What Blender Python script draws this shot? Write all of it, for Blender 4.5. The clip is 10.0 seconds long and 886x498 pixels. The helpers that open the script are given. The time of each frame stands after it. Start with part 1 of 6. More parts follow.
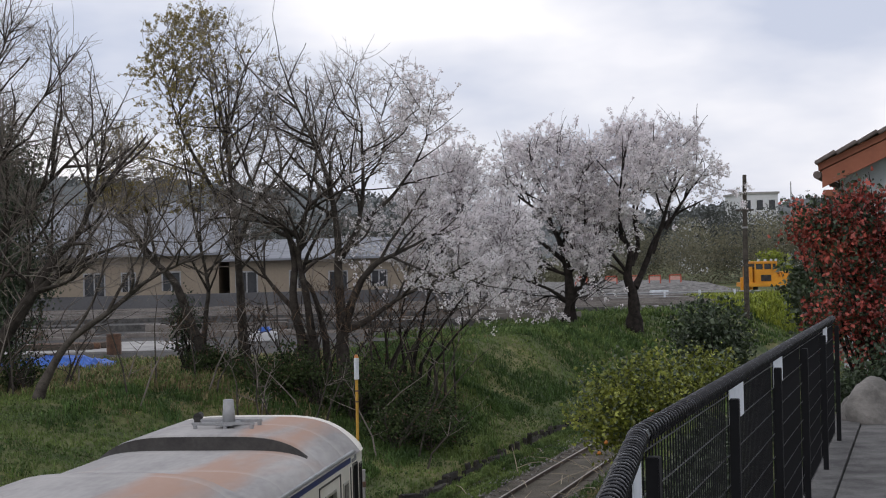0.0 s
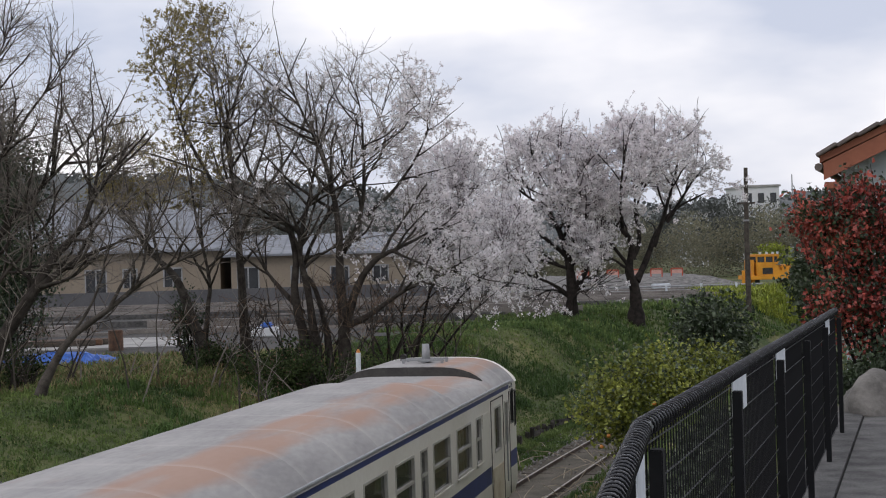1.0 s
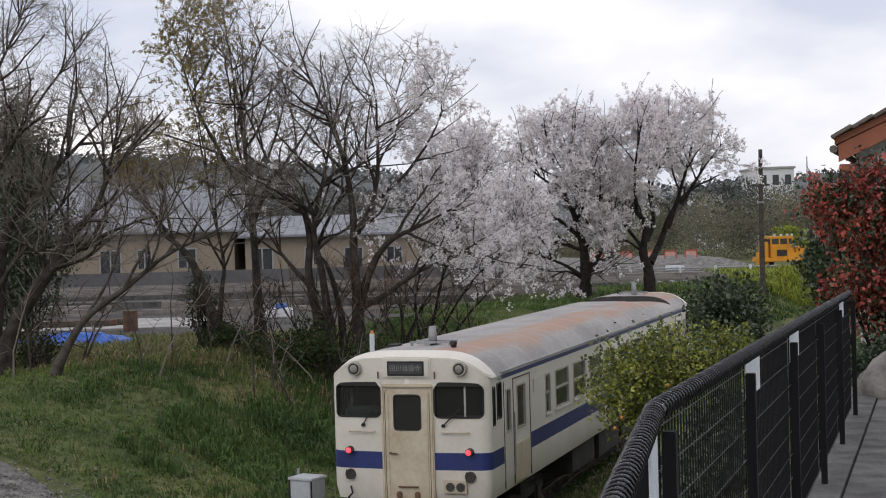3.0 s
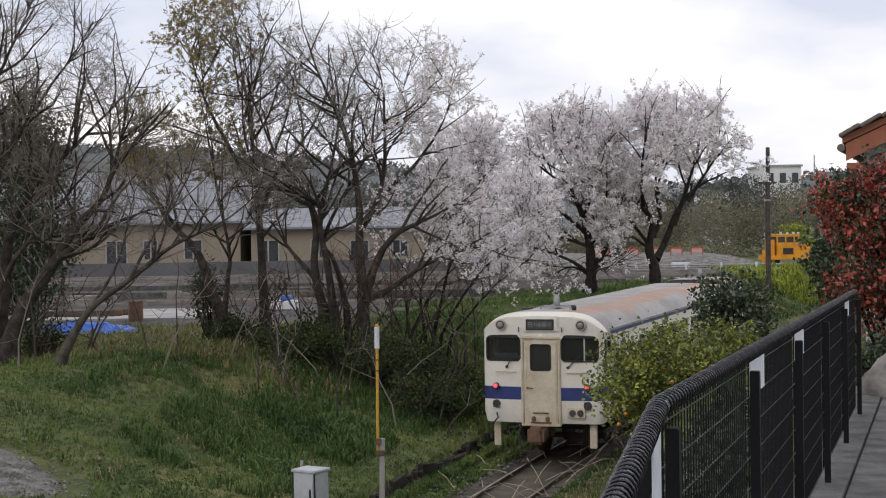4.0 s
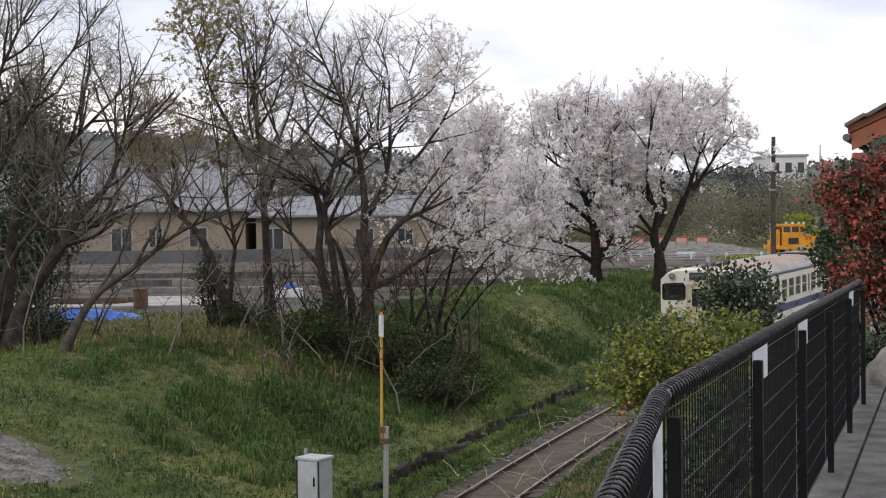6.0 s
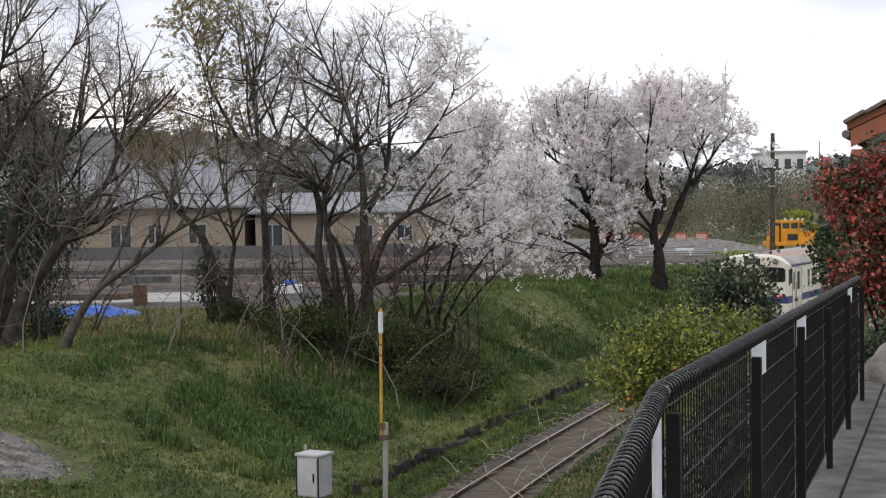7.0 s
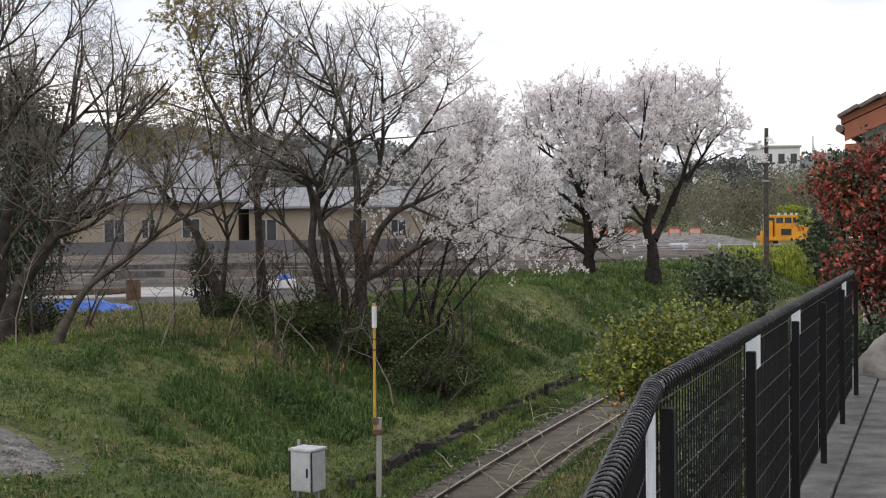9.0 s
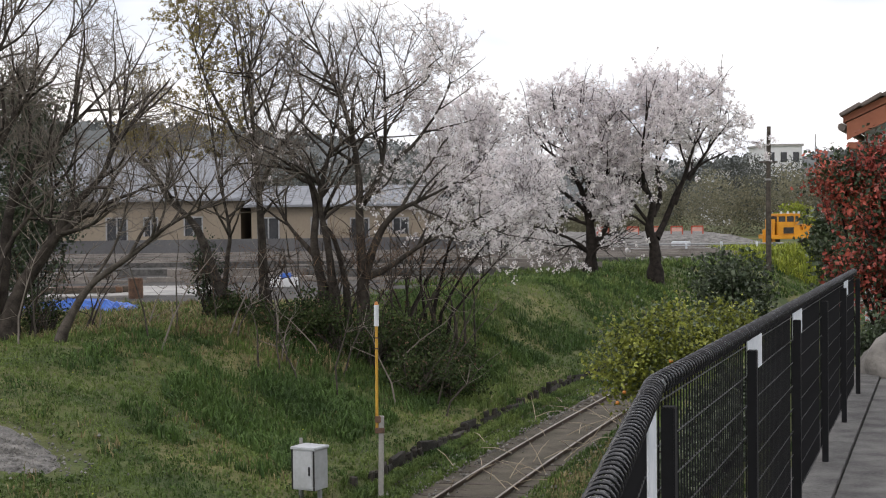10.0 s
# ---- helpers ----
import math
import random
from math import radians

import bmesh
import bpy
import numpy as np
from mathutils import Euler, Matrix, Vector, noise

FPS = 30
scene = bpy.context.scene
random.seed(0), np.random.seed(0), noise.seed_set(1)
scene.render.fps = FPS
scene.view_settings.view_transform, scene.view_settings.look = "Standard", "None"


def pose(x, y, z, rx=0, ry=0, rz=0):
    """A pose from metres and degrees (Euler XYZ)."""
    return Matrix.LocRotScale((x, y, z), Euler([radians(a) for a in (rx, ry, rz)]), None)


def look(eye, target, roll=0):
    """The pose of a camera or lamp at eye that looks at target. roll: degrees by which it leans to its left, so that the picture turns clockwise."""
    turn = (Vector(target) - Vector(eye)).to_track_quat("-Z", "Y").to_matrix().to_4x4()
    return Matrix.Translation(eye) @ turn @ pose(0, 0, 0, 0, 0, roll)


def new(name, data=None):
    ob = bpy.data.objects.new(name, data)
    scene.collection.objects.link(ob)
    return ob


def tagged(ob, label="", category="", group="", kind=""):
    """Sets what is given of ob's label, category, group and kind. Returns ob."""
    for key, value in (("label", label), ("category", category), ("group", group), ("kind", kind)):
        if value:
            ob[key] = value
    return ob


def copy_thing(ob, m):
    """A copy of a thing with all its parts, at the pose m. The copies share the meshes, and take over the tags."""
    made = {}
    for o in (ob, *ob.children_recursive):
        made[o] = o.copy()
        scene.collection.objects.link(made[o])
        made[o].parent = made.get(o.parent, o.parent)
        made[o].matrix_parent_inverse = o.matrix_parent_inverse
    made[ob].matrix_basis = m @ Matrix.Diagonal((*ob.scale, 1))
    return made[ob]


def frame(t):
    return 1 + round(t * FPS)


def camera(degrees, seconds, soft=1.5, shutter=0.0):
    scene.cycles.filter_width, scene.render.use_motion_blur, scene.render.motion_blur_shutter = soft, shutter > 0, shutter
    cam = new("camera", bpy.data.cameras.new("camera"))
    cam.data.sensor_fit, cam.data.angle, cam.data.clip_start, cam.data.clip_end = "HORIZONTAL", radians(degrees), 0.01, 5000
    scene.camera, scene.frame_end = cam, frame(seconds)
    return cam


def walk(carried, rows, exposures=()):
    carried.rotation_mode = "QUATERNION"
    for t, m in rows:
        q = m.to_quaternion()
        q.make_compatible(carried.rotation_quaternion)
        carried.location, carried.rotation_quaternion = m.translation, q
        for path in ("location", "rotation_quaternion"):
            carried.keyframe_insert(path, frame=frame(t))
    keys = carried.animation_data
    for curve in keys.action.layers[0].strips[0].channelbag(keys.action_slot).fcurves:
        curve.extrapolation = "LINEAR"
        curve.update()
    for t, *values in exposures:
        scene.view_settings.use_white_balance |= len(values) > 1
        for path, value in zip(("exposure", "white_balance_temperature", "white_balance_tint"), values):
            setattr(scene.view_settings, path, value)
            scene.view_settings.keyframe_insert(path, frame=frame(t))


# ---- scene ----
cam = camera(32.8, 10.0, soft=1.1)
PATH = [
    (0, (-0.018, -0.049, 5.51), (0.012, 1.951, 5.514), -1.4),
    (0.5, (-0.018, -0.051, 5.504), (0.013, 1.949, 5.507), -1.6),
    (1, (-0.018, -0.03, 5.504), (0.01, 1.97, 5.501), -1.7),
    (1.5, (-0.022, -0.041, 5.503), (0.002, 1.959, 5.492), -1.7),
    (2, (-0.019, -0.052, 5.505), (0.001, 1.948, 5.487), -2.0),
    (2.5, (-0.019, -0.047, 5.507), (-0.004, 1.953, 5.484), -1.9),
    (4, (-0.018, -0.044, 5.506), (-0.017, 1.955, 5.471), -0.9),
    (4.5, (-0.018, -0.036, 5.504), (-0.02, 1.963, 5.466), -0.8),
    (5, (-0.011, -0.033, 5.503), (-0.016, 1.966, 5.462), -0.7),
    (5.5, (-0.008, -0.027, 5.503), (-0.014, 1.972, 5.457), -0.7),
    (7, (-0.012, -0.06, 5.508), (-0.017, 1.94, 5.453), -0.7),
    (7.5, (-0.01, -0.038, 5.507), (-0.01, 1.961, 5.45), -0.8),
    (8, (-0.009, -0.036, 5.505), (-0.006, 1.963, 5.446), -0.8),
    (8.5, (-0.007, -0.018, 5.505), (-0.002, 1.981, 5.443), -0.7),
    (9, (-0.007, -0.019, 5.503), (-0.004, 1.98, 5.441), -0.7),
    (9.5, (-0.004, -0.015, 5.502), (-0.003, 1.984, 5.439), -0.7),
    (10, (-0.005, -0.028, 5.504), (-0.005, 1.971, 5.44), -0.7),
]
EXPOSURES = [(0, -0.08, 6550, 14), (2.5, 0.02, 6700, 14), (4.5, 0.2, 6850, 14), (7, 0.36, 6950, 13), (10, 0.42, 6980, 13)]
walk(cam, [(t, look(eye, target, roll)) for t, eye, target, roll in PATH], EXPOSURES)

# ---- sky and light ----
world = bpy.data.worlds.new("world")
scene.world = world
world.use_nodes = True
wn, wl = world.node_tree.nodes, world.node_tree.links
wn.clear()
w_out, w_bg, w_bg2, w_mix = (wn.new(k) for k in ("ShaderNodeOutputWorld", "ShaderNodeBackground", "ShaderNodeBackground", "ShaderNodeMixShader"))
w_sky = wn.new("ShaderNodeTexSky")
w_sky.sky_type, w_sky.sun_disc = "NISHITA", False
w_sky.sun_elevation, w_sky.sun_rotation = radians(48), radians(-60)
w_co, w_no, w_ramp = wn.new("ShaderNodeTexCoord"), wn.new("ShaderNodeTexNoise"), wn.new("ShaderNodeValToRGB")
w_map = wn.new("ShaderNodeMapping")
w_map.inputs["Scale"].default_value = (1.5, 1.5, 4.0)
w_no.inputs["Scale"].default_value, w_no.inputs["Detail"].default_value = 2.2, 5.0
w_ramp.color_ramp.elements[0].position, w_ramp.color_ramp.elements[1].position = 0.4, 0.62
w_ramp.color_ramp.elements[0].color, w_ramp.color_ramp.elements[1].color = (0.56, 0.62, 0.74, 1), (0.97, 0.98, 1.0, 1)
w_bg.inputs["Strength"].default_value = 0.08
w_bg2.inputs["Strength"].default_value = 1.18
w_mix.inputs[0].default_value = 0.9
wl.new(w_co.outputs["Generated"], w_map.inputs["Vector"])
wl.new(w_map.outputs["Vector"], w_no.inputs["Vector"])
wl.new(w_no.outputs["Fac"], w_ramp.inputs["Fac"])
wl.new(w_sky.outputs["Color"], w_bg.inputs["Color"])
wl.new(w_ramp.outputs["Color"], w_bg2.inputs["Color"])
wl.new(w_bg.outputs[0], w_mix.inputs[1])
wl.new(w_bg2.outputs[0], w_mix.inputs[2])
wl.new(w_mix.outputs[0], w_out.inputs["Surface"])

sun = new("sun", bpy.data.lights.new("sun", "SUN"))
sun.data.energy, sun.data.angle, sun.data.color = 0.5, radians(18), (1.0, 0.96, 0.9)
sun.matrix_world = look((-30, -25, 45), (0, 20, 0))

# ---- materials ----


def mat(name, col, col2=None, rough=0.8, scale=4.0, fine=40.0, bump=0.3, metal=0.0, spread=0.5, island=0.0, stretch=(1, 1, 1), trans=0.0, obj=0.0, gloss=0.5):
    """Two-colour surface with broad stains and fine grain; island: brightness spread from piece to piece."""
    m = bpy.data.materials.new(name)
    m.use_nodes = True
    n, l = m.node_tree.nodes, m.node_tree.links
    b = n["Principled BSDF"]
    b.inputs["Roughness"].default_value, b.inputs["Metallic"].default_value = rough, metal
    b.inputs["Specular IOR Level"].default_value = gloss
    co, mp, big, small = n.new("ShaderNodeTexCoord"), n.new("ShaderNodeMapping"), n.new("ShaderNodeTexNoise"), n.new("ShaderNodeTexNoise")
    mp.inputs["Scale"].default_value = stretch
    l.new(co.outputs["Object"], mp.inputs["Vector"])
    for q, sc in ((big, scale), (small, fine)):
        q.inputs["Scale"].default_value, q.inputs["Detail"].default_value = sc, 4.0
        l.new(mp.outputs["Vector"], q.inputs["Vector"])
    add = n.new("ShaderNodeMath")
    add.operation = "MULTIPLY_ADD"
    l.new(small.outputs["Fac"], add.inputs[0])
    add.inputs[1].default_value = 0.45
    l.new(big.outputs["Fac"], add.inputs[2])
    ramp = n.new("ShaderNodeValToRGB")
    ramp.color_ramp.elements[0].position, ramp.color_ramp.elements[1].position = 0.72 - spread * 0.4, 0.72 + spread * 0.4
    c2 = col2 or tuple(c * 0.7 for c in col)
    ramp.color_ramp.elements[0].color, ramp.color_ramp.elements[1].color = (*c2, 1), (*col, 1)
    l.new(add.outputs[0], ramp.inputs["Fac"])
    out = ramp.outputs["Color"]
    if island or obj:
        src = n.new("ShaderNodeNewGeometry").outputs["Random Per Island"] if island else n.new("ShaderNodeObjectInfo").outputs["Random"]
        k = island or obj
        mr = n.new("ShaderNodeMapRange")
        mr.inputs["To Min"].default_value, mr.inputs["To Max"].default_value = 1 - k, 1 + k
        l.new(src, mr.inputs["Value"])
        hs = n.new("ShaderNodeHueSaturation")
        l.new(mr.outputs[0], hs.inputs["Value"])
        l.new(out, hs.inputs["Color"])
        out = hs.outputs["Color"]
    l.new(out, b.inputs["Base Color"])
    if bump:
        bp = n.new("ShaderNodeBump")
        bp.inputs["Strength"].default_value, bp.inputs["Distance"].default_value = bump, 0.02
        l.new(small.outputs["Fac"], bp.inputs["Height"])
        l.new(bp.outputs["Normal"], b.inputs["Normal"])
    if trans:
        t, mx = n.new("ShaderNodeBsdfTranslucent"), n.new("ShaderNodeMixShader")
        l.new(out, t.inputs["Color"])
        mx.inputs[0].default_value = trans
        l.new(b.outputs[0], mx.inputs[1])
        l.new(t.outputs[0], mx.inputs[2])
        l.new(mx.outputs[0], n["Material Output"].inputs["Surface"])
    return m


def glow(name, col, strength):
    m = bpy.data.materials.new(name)
    m.use_nodes = True
    b = m.node_tree.nodes["Principled BSDF"]
    b.inputs["Base Color"].default_value = (*col, 1)
    b.inputs["Emission Color"].default_value = (*col, 1)
    b.inputs["Emission Strength"].default_value = strength
    return m


def glass(name, col, rough=0.06):
    m = bpy.data.materials.new(name)
    m.use_nodes = True
    b = m.node_tree.nodes["Principled BSDF"]
    b.inputs["Base Color"].default_value = (*col, 1)
    b.inputs["Roughness"].default_value = rough
    b.inputs["Transmission Weight"].default_value = 0.85
    b.inputs["IOR"].default_value = 1.3
    return m


def ground_material():
    """Grass on soil: green, straw and bare earth in broad patches."""
    m = bpy.data.materials.new("grass_ground")
    m.use_nodes = True
    n, l = m.node_tree.nodes, m.node_tree.links
    b = n["Principled BSDF"]
    b.inputs["Roughness"].default_value = 0.95
    co = n.new("ShaderNodeTexCoord")
    def nz(sc, d=4):
        q = n.new("ShaderNodeTexNoise")
        q.inputs["Scale"].default_value, q.inputs["Detail"].default_value = sc, d
        l.new(co.outputs["Object"], q.inputs["Vector"])
        return q
    a, c, f = nz(0.35), nz(1.7), nz(14)
    r1, r2 = n.new("ShaderNodeValToRGB"), n.new("ShaderNodeValToRGB")
    r1.color_ramp.elements[0].position, r1.color_ramp.elements[1].position = 0.4, 0.62
    r1.color_ramp.elements[0].color, r1.color_ramp.elements[1].color = (0.055, 0.085, 0.022, 1), (0.15, 0.15, 0.06, 1)
    r2.color_ramp.elements[0].position, r2.color_ramp.elements[1].position = 0.4, 0.7
    r2.color_ramp.elements[0].color, r2.color_ramp.elements[1].color = (0.55, 0.55, 0.5, 1), (1.25, 1.2, 1.1, 1)
    l.new(a.outputs["Fac"], r1.inputs["Fac"])
    ad = n.new("ShaderNodeMath")
    ad.operation = "MULTIPLY_ADD"
    ad.inputs[1].default_value = 0.5
    l.new(f.outputs["Fac"], ad.inputs[0])
    h = n.new("ShaderNodeMath")
    h.operation = "MULTIPLY"
    h.inputs[1].default_value = 0.6
    l.new(c.outputs["Fac"], h.inputs[0])
    l.new(h.outputs[0], ad.inputs[2])
    l.new(ad.outputs[0], r2.inputs["Fac"])
    mx = n.new("ShaderNodeMix")
    mx.data_type, mx.blend_type = "RGBA", "MULTIPLY"
    mx.inputs["Factor"].default_value = 1.0
    l.new(r1.outputs["Color"], mx.inputs["A"])
    l.new(r2.outputs["Color"], mx.inputs["B"])
    l.new(mx.outputs["Result"], b.inputs["Base Color"])
    bp = n.new("ShaderNodeBump")
    bp.inputs["Strength"].default_value, bp.inputs["Distance"].default_value = 0.6, 0.08
    l.new(f.outputs["Fac"], bp.inputs["Height"])
    l.new(bp.outputs["Normal"], b.inputs["Normal"])
    return m


M_GROUND = ground_material()
M_GRASS = mat("grass_blade", (0.15, 0.205, 0.055), (0.045, 0.09, 0.02), 0.8, 0.45, 2.5, 0, island=0.35, trans=0.25, spread=0.35)
M_LUSH = mat("lush_grass", (0.085, 0.15, 0.034), (0.034, 0.072, 0.016), 0.8, 0.6, 3, 0, island=0.35, trans=0.2)
M_HERB = mat("leafy_weed", (0.11, 0.16, 0.04), (0.035, 0.07, 0.016), 0.7, 0.6, 3, 0, island=0.45, trans=0.2)
M_STRAW = mat("dry_grass", (0.30, 0.25, 0.13), (0.16, 0.13, 0.06), 0.9, 1.0, 6.0, 0, island=0.4, trans=0.15)
M_YARD = mat("yard_soil", (0.07, 0.065, 0.06), (0.032, 0.03, 0.028), 0.95, 0.25, 5.0, 0.5, spread=0.35)
M_GRAVEL = mat("ballast_gravel", (0.25, 0.24, 0.225), (0.06, 0.058, 0.055), 0.95, 3.0, 28.0, 1.0)
M_TRACKBED = mat("weedy_trackbed", (0.125, 0.105, 0.082), (0.045, 0.042, 0.026), 0.95, 1.3, 22.0, 0.8)
M_STONE = mat("pale_stone", (0.28, 0.27, 0.25), (0.1, 0.096, 0.088), 0.9, 3, 30, 0.3, island=0.4)
M_RAIL = mat("rusty_rail", (0.11, 0.07, 0.05), (0.045, 0.03, 0.023), 0.7, 2, 30, 0.2, metal=0.3)
M_RAILTOP = mat("worn_rail_top", (0.45, 0.43, 0.4), (0.3, 0.27, 0.24), 0.35, 2, 30, 0.1, metal=0.8)
M_SLEEPER = mat("old_sleeper", (0.12, 0.1, 0.08), (0.05, 0.042, 0.035), 0.95, 3, 25, 0.6, obj=0.25, stretch=(1, 8, 8))
M_TIMBER = mat("black_timber", (0.055, 0.048, 0.04), (0.018, 0.016, 0.014), 0.95, 5, 30, 0.7, obj=0.4)
M_CONC = mat("concrete", (0.40, 0.39, 0.37), (0.25, 0.245, 0.235), 0.9, 1.2, 18, 0.3)
M_PATH = mat("asphalt_path", (0.15, 0.146, 0.14), (0.045, 0.044, 0.043), 0.95, 4.0, 50, 0.6, spread=0.55)
M_FOOT = mat("dark_grey_concrete", (0.13, 0.127, 0.121), (0.04, 0.039, 0.038), 0.9, 5.0, 45, 0.5, spread=0.55)
M_WALL = mat("dark_concrete_wall", (0.125, 0.125, 0.13), (0.08, 0.08, 0.084), 0.9, 0.5, 8, 0.2)
M_BARK = mat("grey_bark", (0.105, 0.092, 0.078), (0.04, 0.034, 0.029), 0.95, 5, 30, 0.8, gloss=0.2)
M_BARKC = mat("dark_cherry_bark", (0.042, 0.035, 0.031), (0.014, 0.012, 0.011), 0.95, 5, 30, 0.8, gloss=0.12)
M_BARKG = mat("weathered_dark_bark", (0.075, 0.064, 0.054), (0.026, 0.022, 0.019), 0.95, 5, 30, 0.8, gloss=0.2)
M_TWIG = mat("grey_twig", (0.23, 0.2, 0.172), (0.12, 0.103, 0.087), 0.9, 3, 20, 0.2, island=0.3)
M_BLOSSOM = mat("cherry_blossom", (0.95, 0.93, 0.935), (0.88, 0.83, 0.84), 0.8, 2, 8, 0, island=0.14, trans=0.5)
M_TWIGC = mat("dark_cherry_twig", (0.085, 0.065, 0.06), (0.04, 0.03, 0.028), 0.9, 3, 20, 0, island=0.3)
M_BUD = mat("olive_bud", (0.34, 0.28, 0.11), (0.22, 0.18, 0.07), 0.8, 1, 5, 0, island=0.35, trans=0.3)
M_LEAFDARK = mat("dark_evergreen_leaf", (0.05, 0.075, 0.032), (0.018, 0.03, 0.014), 0.55, 1.5, 6, 0, island=0.45, trans=0.1)
M_LEAFMAND = mat("mandarin_leaf", (0.30, 0.32, 0.06), (0.13, 0.16, 0.03), 0.5, 1.2, 6, 0, island=0.5, trans=0.25)
M_LEAFRED = mat("red_photinia_leaf", (0.5, 0.12, 0.08), (0.24, 0.04, 0.034), 0.4, 1.5, 6, 0, island=0.5, trans=0.25)
M_LEAFGREY = mat("camellia_leaf", (0.11, 0.14, 0.075), (0.03, 0.048, 0.024), 0.4, 1.5, 6, 0, island=0.5, trans=0.1)
M_WEED = mat("yellow_weed", (0.30, 0.33, 0.04), (0.14, 0.19, 0.03), 0.8, 1.0, 6, 0, island=0.4, trans=0.25)
M_BLACK = mat("black_coated_steel", (0.01, 0.0105, 0.012), (0.006, 0.006, 0.007), 0.6, 3, 30, 0.1, gloss=0.2)
M_COIL = mat("black_plastic_coil", (0.011, 0.012, 0.015), (0.006, 0.006, 0.008), 0.22, 3, 30, 0.0, gloss=0.7)
M_WHITE = mat("white_sheet", (0.7, 0.73, 0.76), (0.5, 0.54, 0.58), 0.7, 6, 40, 0.05)
M_CREAM = mat("cream_car_paint", (0.77, 0.745, 0.68), (0.63, 0.59, 0.51), 0.45, 0.9, 12, 0.05, spread=0.7)
M_BLUE = mat("blue_stripe_paint", (0.028, 0.045, 0.19), (0.02, 0.03, 0.12), 0.45, 2, 14, 0.05)
M_DARKM = mat("dark_underframe", (0.05, 0.046, 0.042), (0.02, 0.018, 0.017), 0.85, 3, 20, 0.3)
M_GREYM = mat("grey_metal", (0.36, 0.37, 0.38), (0.25, 0.25, 0.25), 0.5, 3, 20, 0.1, metal=0.3)
M_RUBBER = mat("black_rubber", (0.02, 0.02, 0.02), None, 0.7, 5, 30, 0.1)
M_ALU = mat("alu_frame", (0.55, 0.54, 0.5), (0.4, 0.38, 0.34), 0.45, 4, 20, 0.05, metal=0.4)
M_GLASS = glass("window_glass", (0.16, 0.165, 0.155))
M_SEAT = mat("cab_interior", (0.10, 0.16, 0.16), (0.06, 0.09, 0.09), 0.8, 3, 12, 0.1)
M_INNER = mat("saloon_lining", (0.06, 0.054, 0.046), (0.035, 0.03, 0.026), 0.8, 2, 10, 0.1)
M_LAMPRED = glow("red_tail_light", (1.0, 0.05, 0.07), 2.0)
M_LAMPRIM = mat("lamp_rim", (0.5, 0.48, 0.42), (0.3, 0.26, 0.2), 0.5, 5, 20, 0.1, metal=0.3)
M_LENS = mat("lamp_lens", (0.3, 0.29, 0.26), (0.2, 0.2, 0.18), 0.12, 5, 20, 0)
M_YELLOW = mat("yellow_machine_paint", (0.75, 0.33, 0.015), (0.55, 0.22, 0.01), 0.5, 1, 10, 0.05)
M_POSTY = mat("yellow_post_paint", (0.62, 0.36, 0.05), (0.42, 0.22, 0.03), 0.6, 2, 20, 0.1)
M_BOX = mat("pale_grey_cabinet", (0.50, 0.52, 0.55), (0.38, 0.395, 0.41), 0.5, 2, 16, 0.05)
M_BEIGE = mat("beige_wall", (0.30, 0.25, 0.19), (0.23, 0.19, 0.145), 0.9, 0.2, 6, 0.1)
M_ROOFG = mat("blue_grey_roof", (0.27, 0.285, 0.31), (0.19, 0.2, 0.22), 0.7, 0.3, 6, 0.1, stretch=(1, 6, 1))
M_FARWHITE = mat("far_white_wall", (0.68, 0.69, 0.70), (0.55, 0.56, 0.57), 0.9, 0.1, 2, 0)
M_DARKGLASS = mat("dark_window", (0.05, 0.055, 0.06), (0.03, 0.03, 0.035), 0.2, 1, 5, 0)
M_TERRA = mat("terracotta_paint", (0.34, 0.12, 0.065), (0.27, 0.09, 0.05), 0.7, 2, 16, 0.05)
M_PALEBLUE = mat("pale_grey_render", (0.42, 0.46, 0.47), (0.35, 0.385, 0.395), 0.9, 2, 30, 0.2)
M_TILE = mat("brown_roof_tile", (0.17, 0.14, 0.125), (0.10, 0.08, 0.07), 0.7, 3, 20, 0.3, obj=0.2)
M_ROCK = mat("garden_rock", (0.24, 0.225, 0.205), (0.11, 0.104, 0.095), 0.95, 3, 18, 0.8)
M_TARP = mat("blue_tarp", (0.06, 0.19, 0.62), (0.035, 0.11, 0.42), 0.5, 3, 12, 0.2)
M_ORANGE = mat("orange_fruit", (0.55, 0.21, 0.04), (0.42, 0.15, 0.03), 0.5, 8, 40, 0.1)
M_REDWHITE = mat("red_barrier", (0.55, 0.1, 0.06), (0.42, 0.08, 0.05), 0.6, 3, 12, 0)
# distance haze is mixed into the hill colour as grey
M_HILL = mat("hazy_wooded_hill", (0.14, 0.15, 0.15), (0.085, 0.095, 0.095), 1.0, 0.05, 0.5, 0.0)
M_SCRUB = mat("winter_scrub", (0.26, 0.25, 0.17), (0.15, 0.145, 0.1), 0.95, 0.6, 4, 0, island=0.15, trans=0.25)
M_HERBDARK = mat("dark_undergrowth", (0.065, 0.09, 0.032), (0.02, 0.034, 0.014), 0.8, 1.5, 6, 0, island=0.45, trans=0.1, gloss=0.2)
M_BRAMBLE = mat("brown_bramble", (0.16, 0.10, 0.06), (0.07, 0.045, 0.03), 0.9, 2, 8, 0, island=0.4)
M_REDPALE = mat("faded_red_board", (0.62, 0.38, 0.33), (0.5, 0.25, 0.2), 0.7, 3, 12, 0)
# hill woods carry the same haze grey in their leaf colour
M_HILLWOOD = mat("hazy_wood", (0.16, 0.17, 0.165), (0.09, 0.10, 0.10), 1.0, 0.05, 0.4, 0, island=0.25)
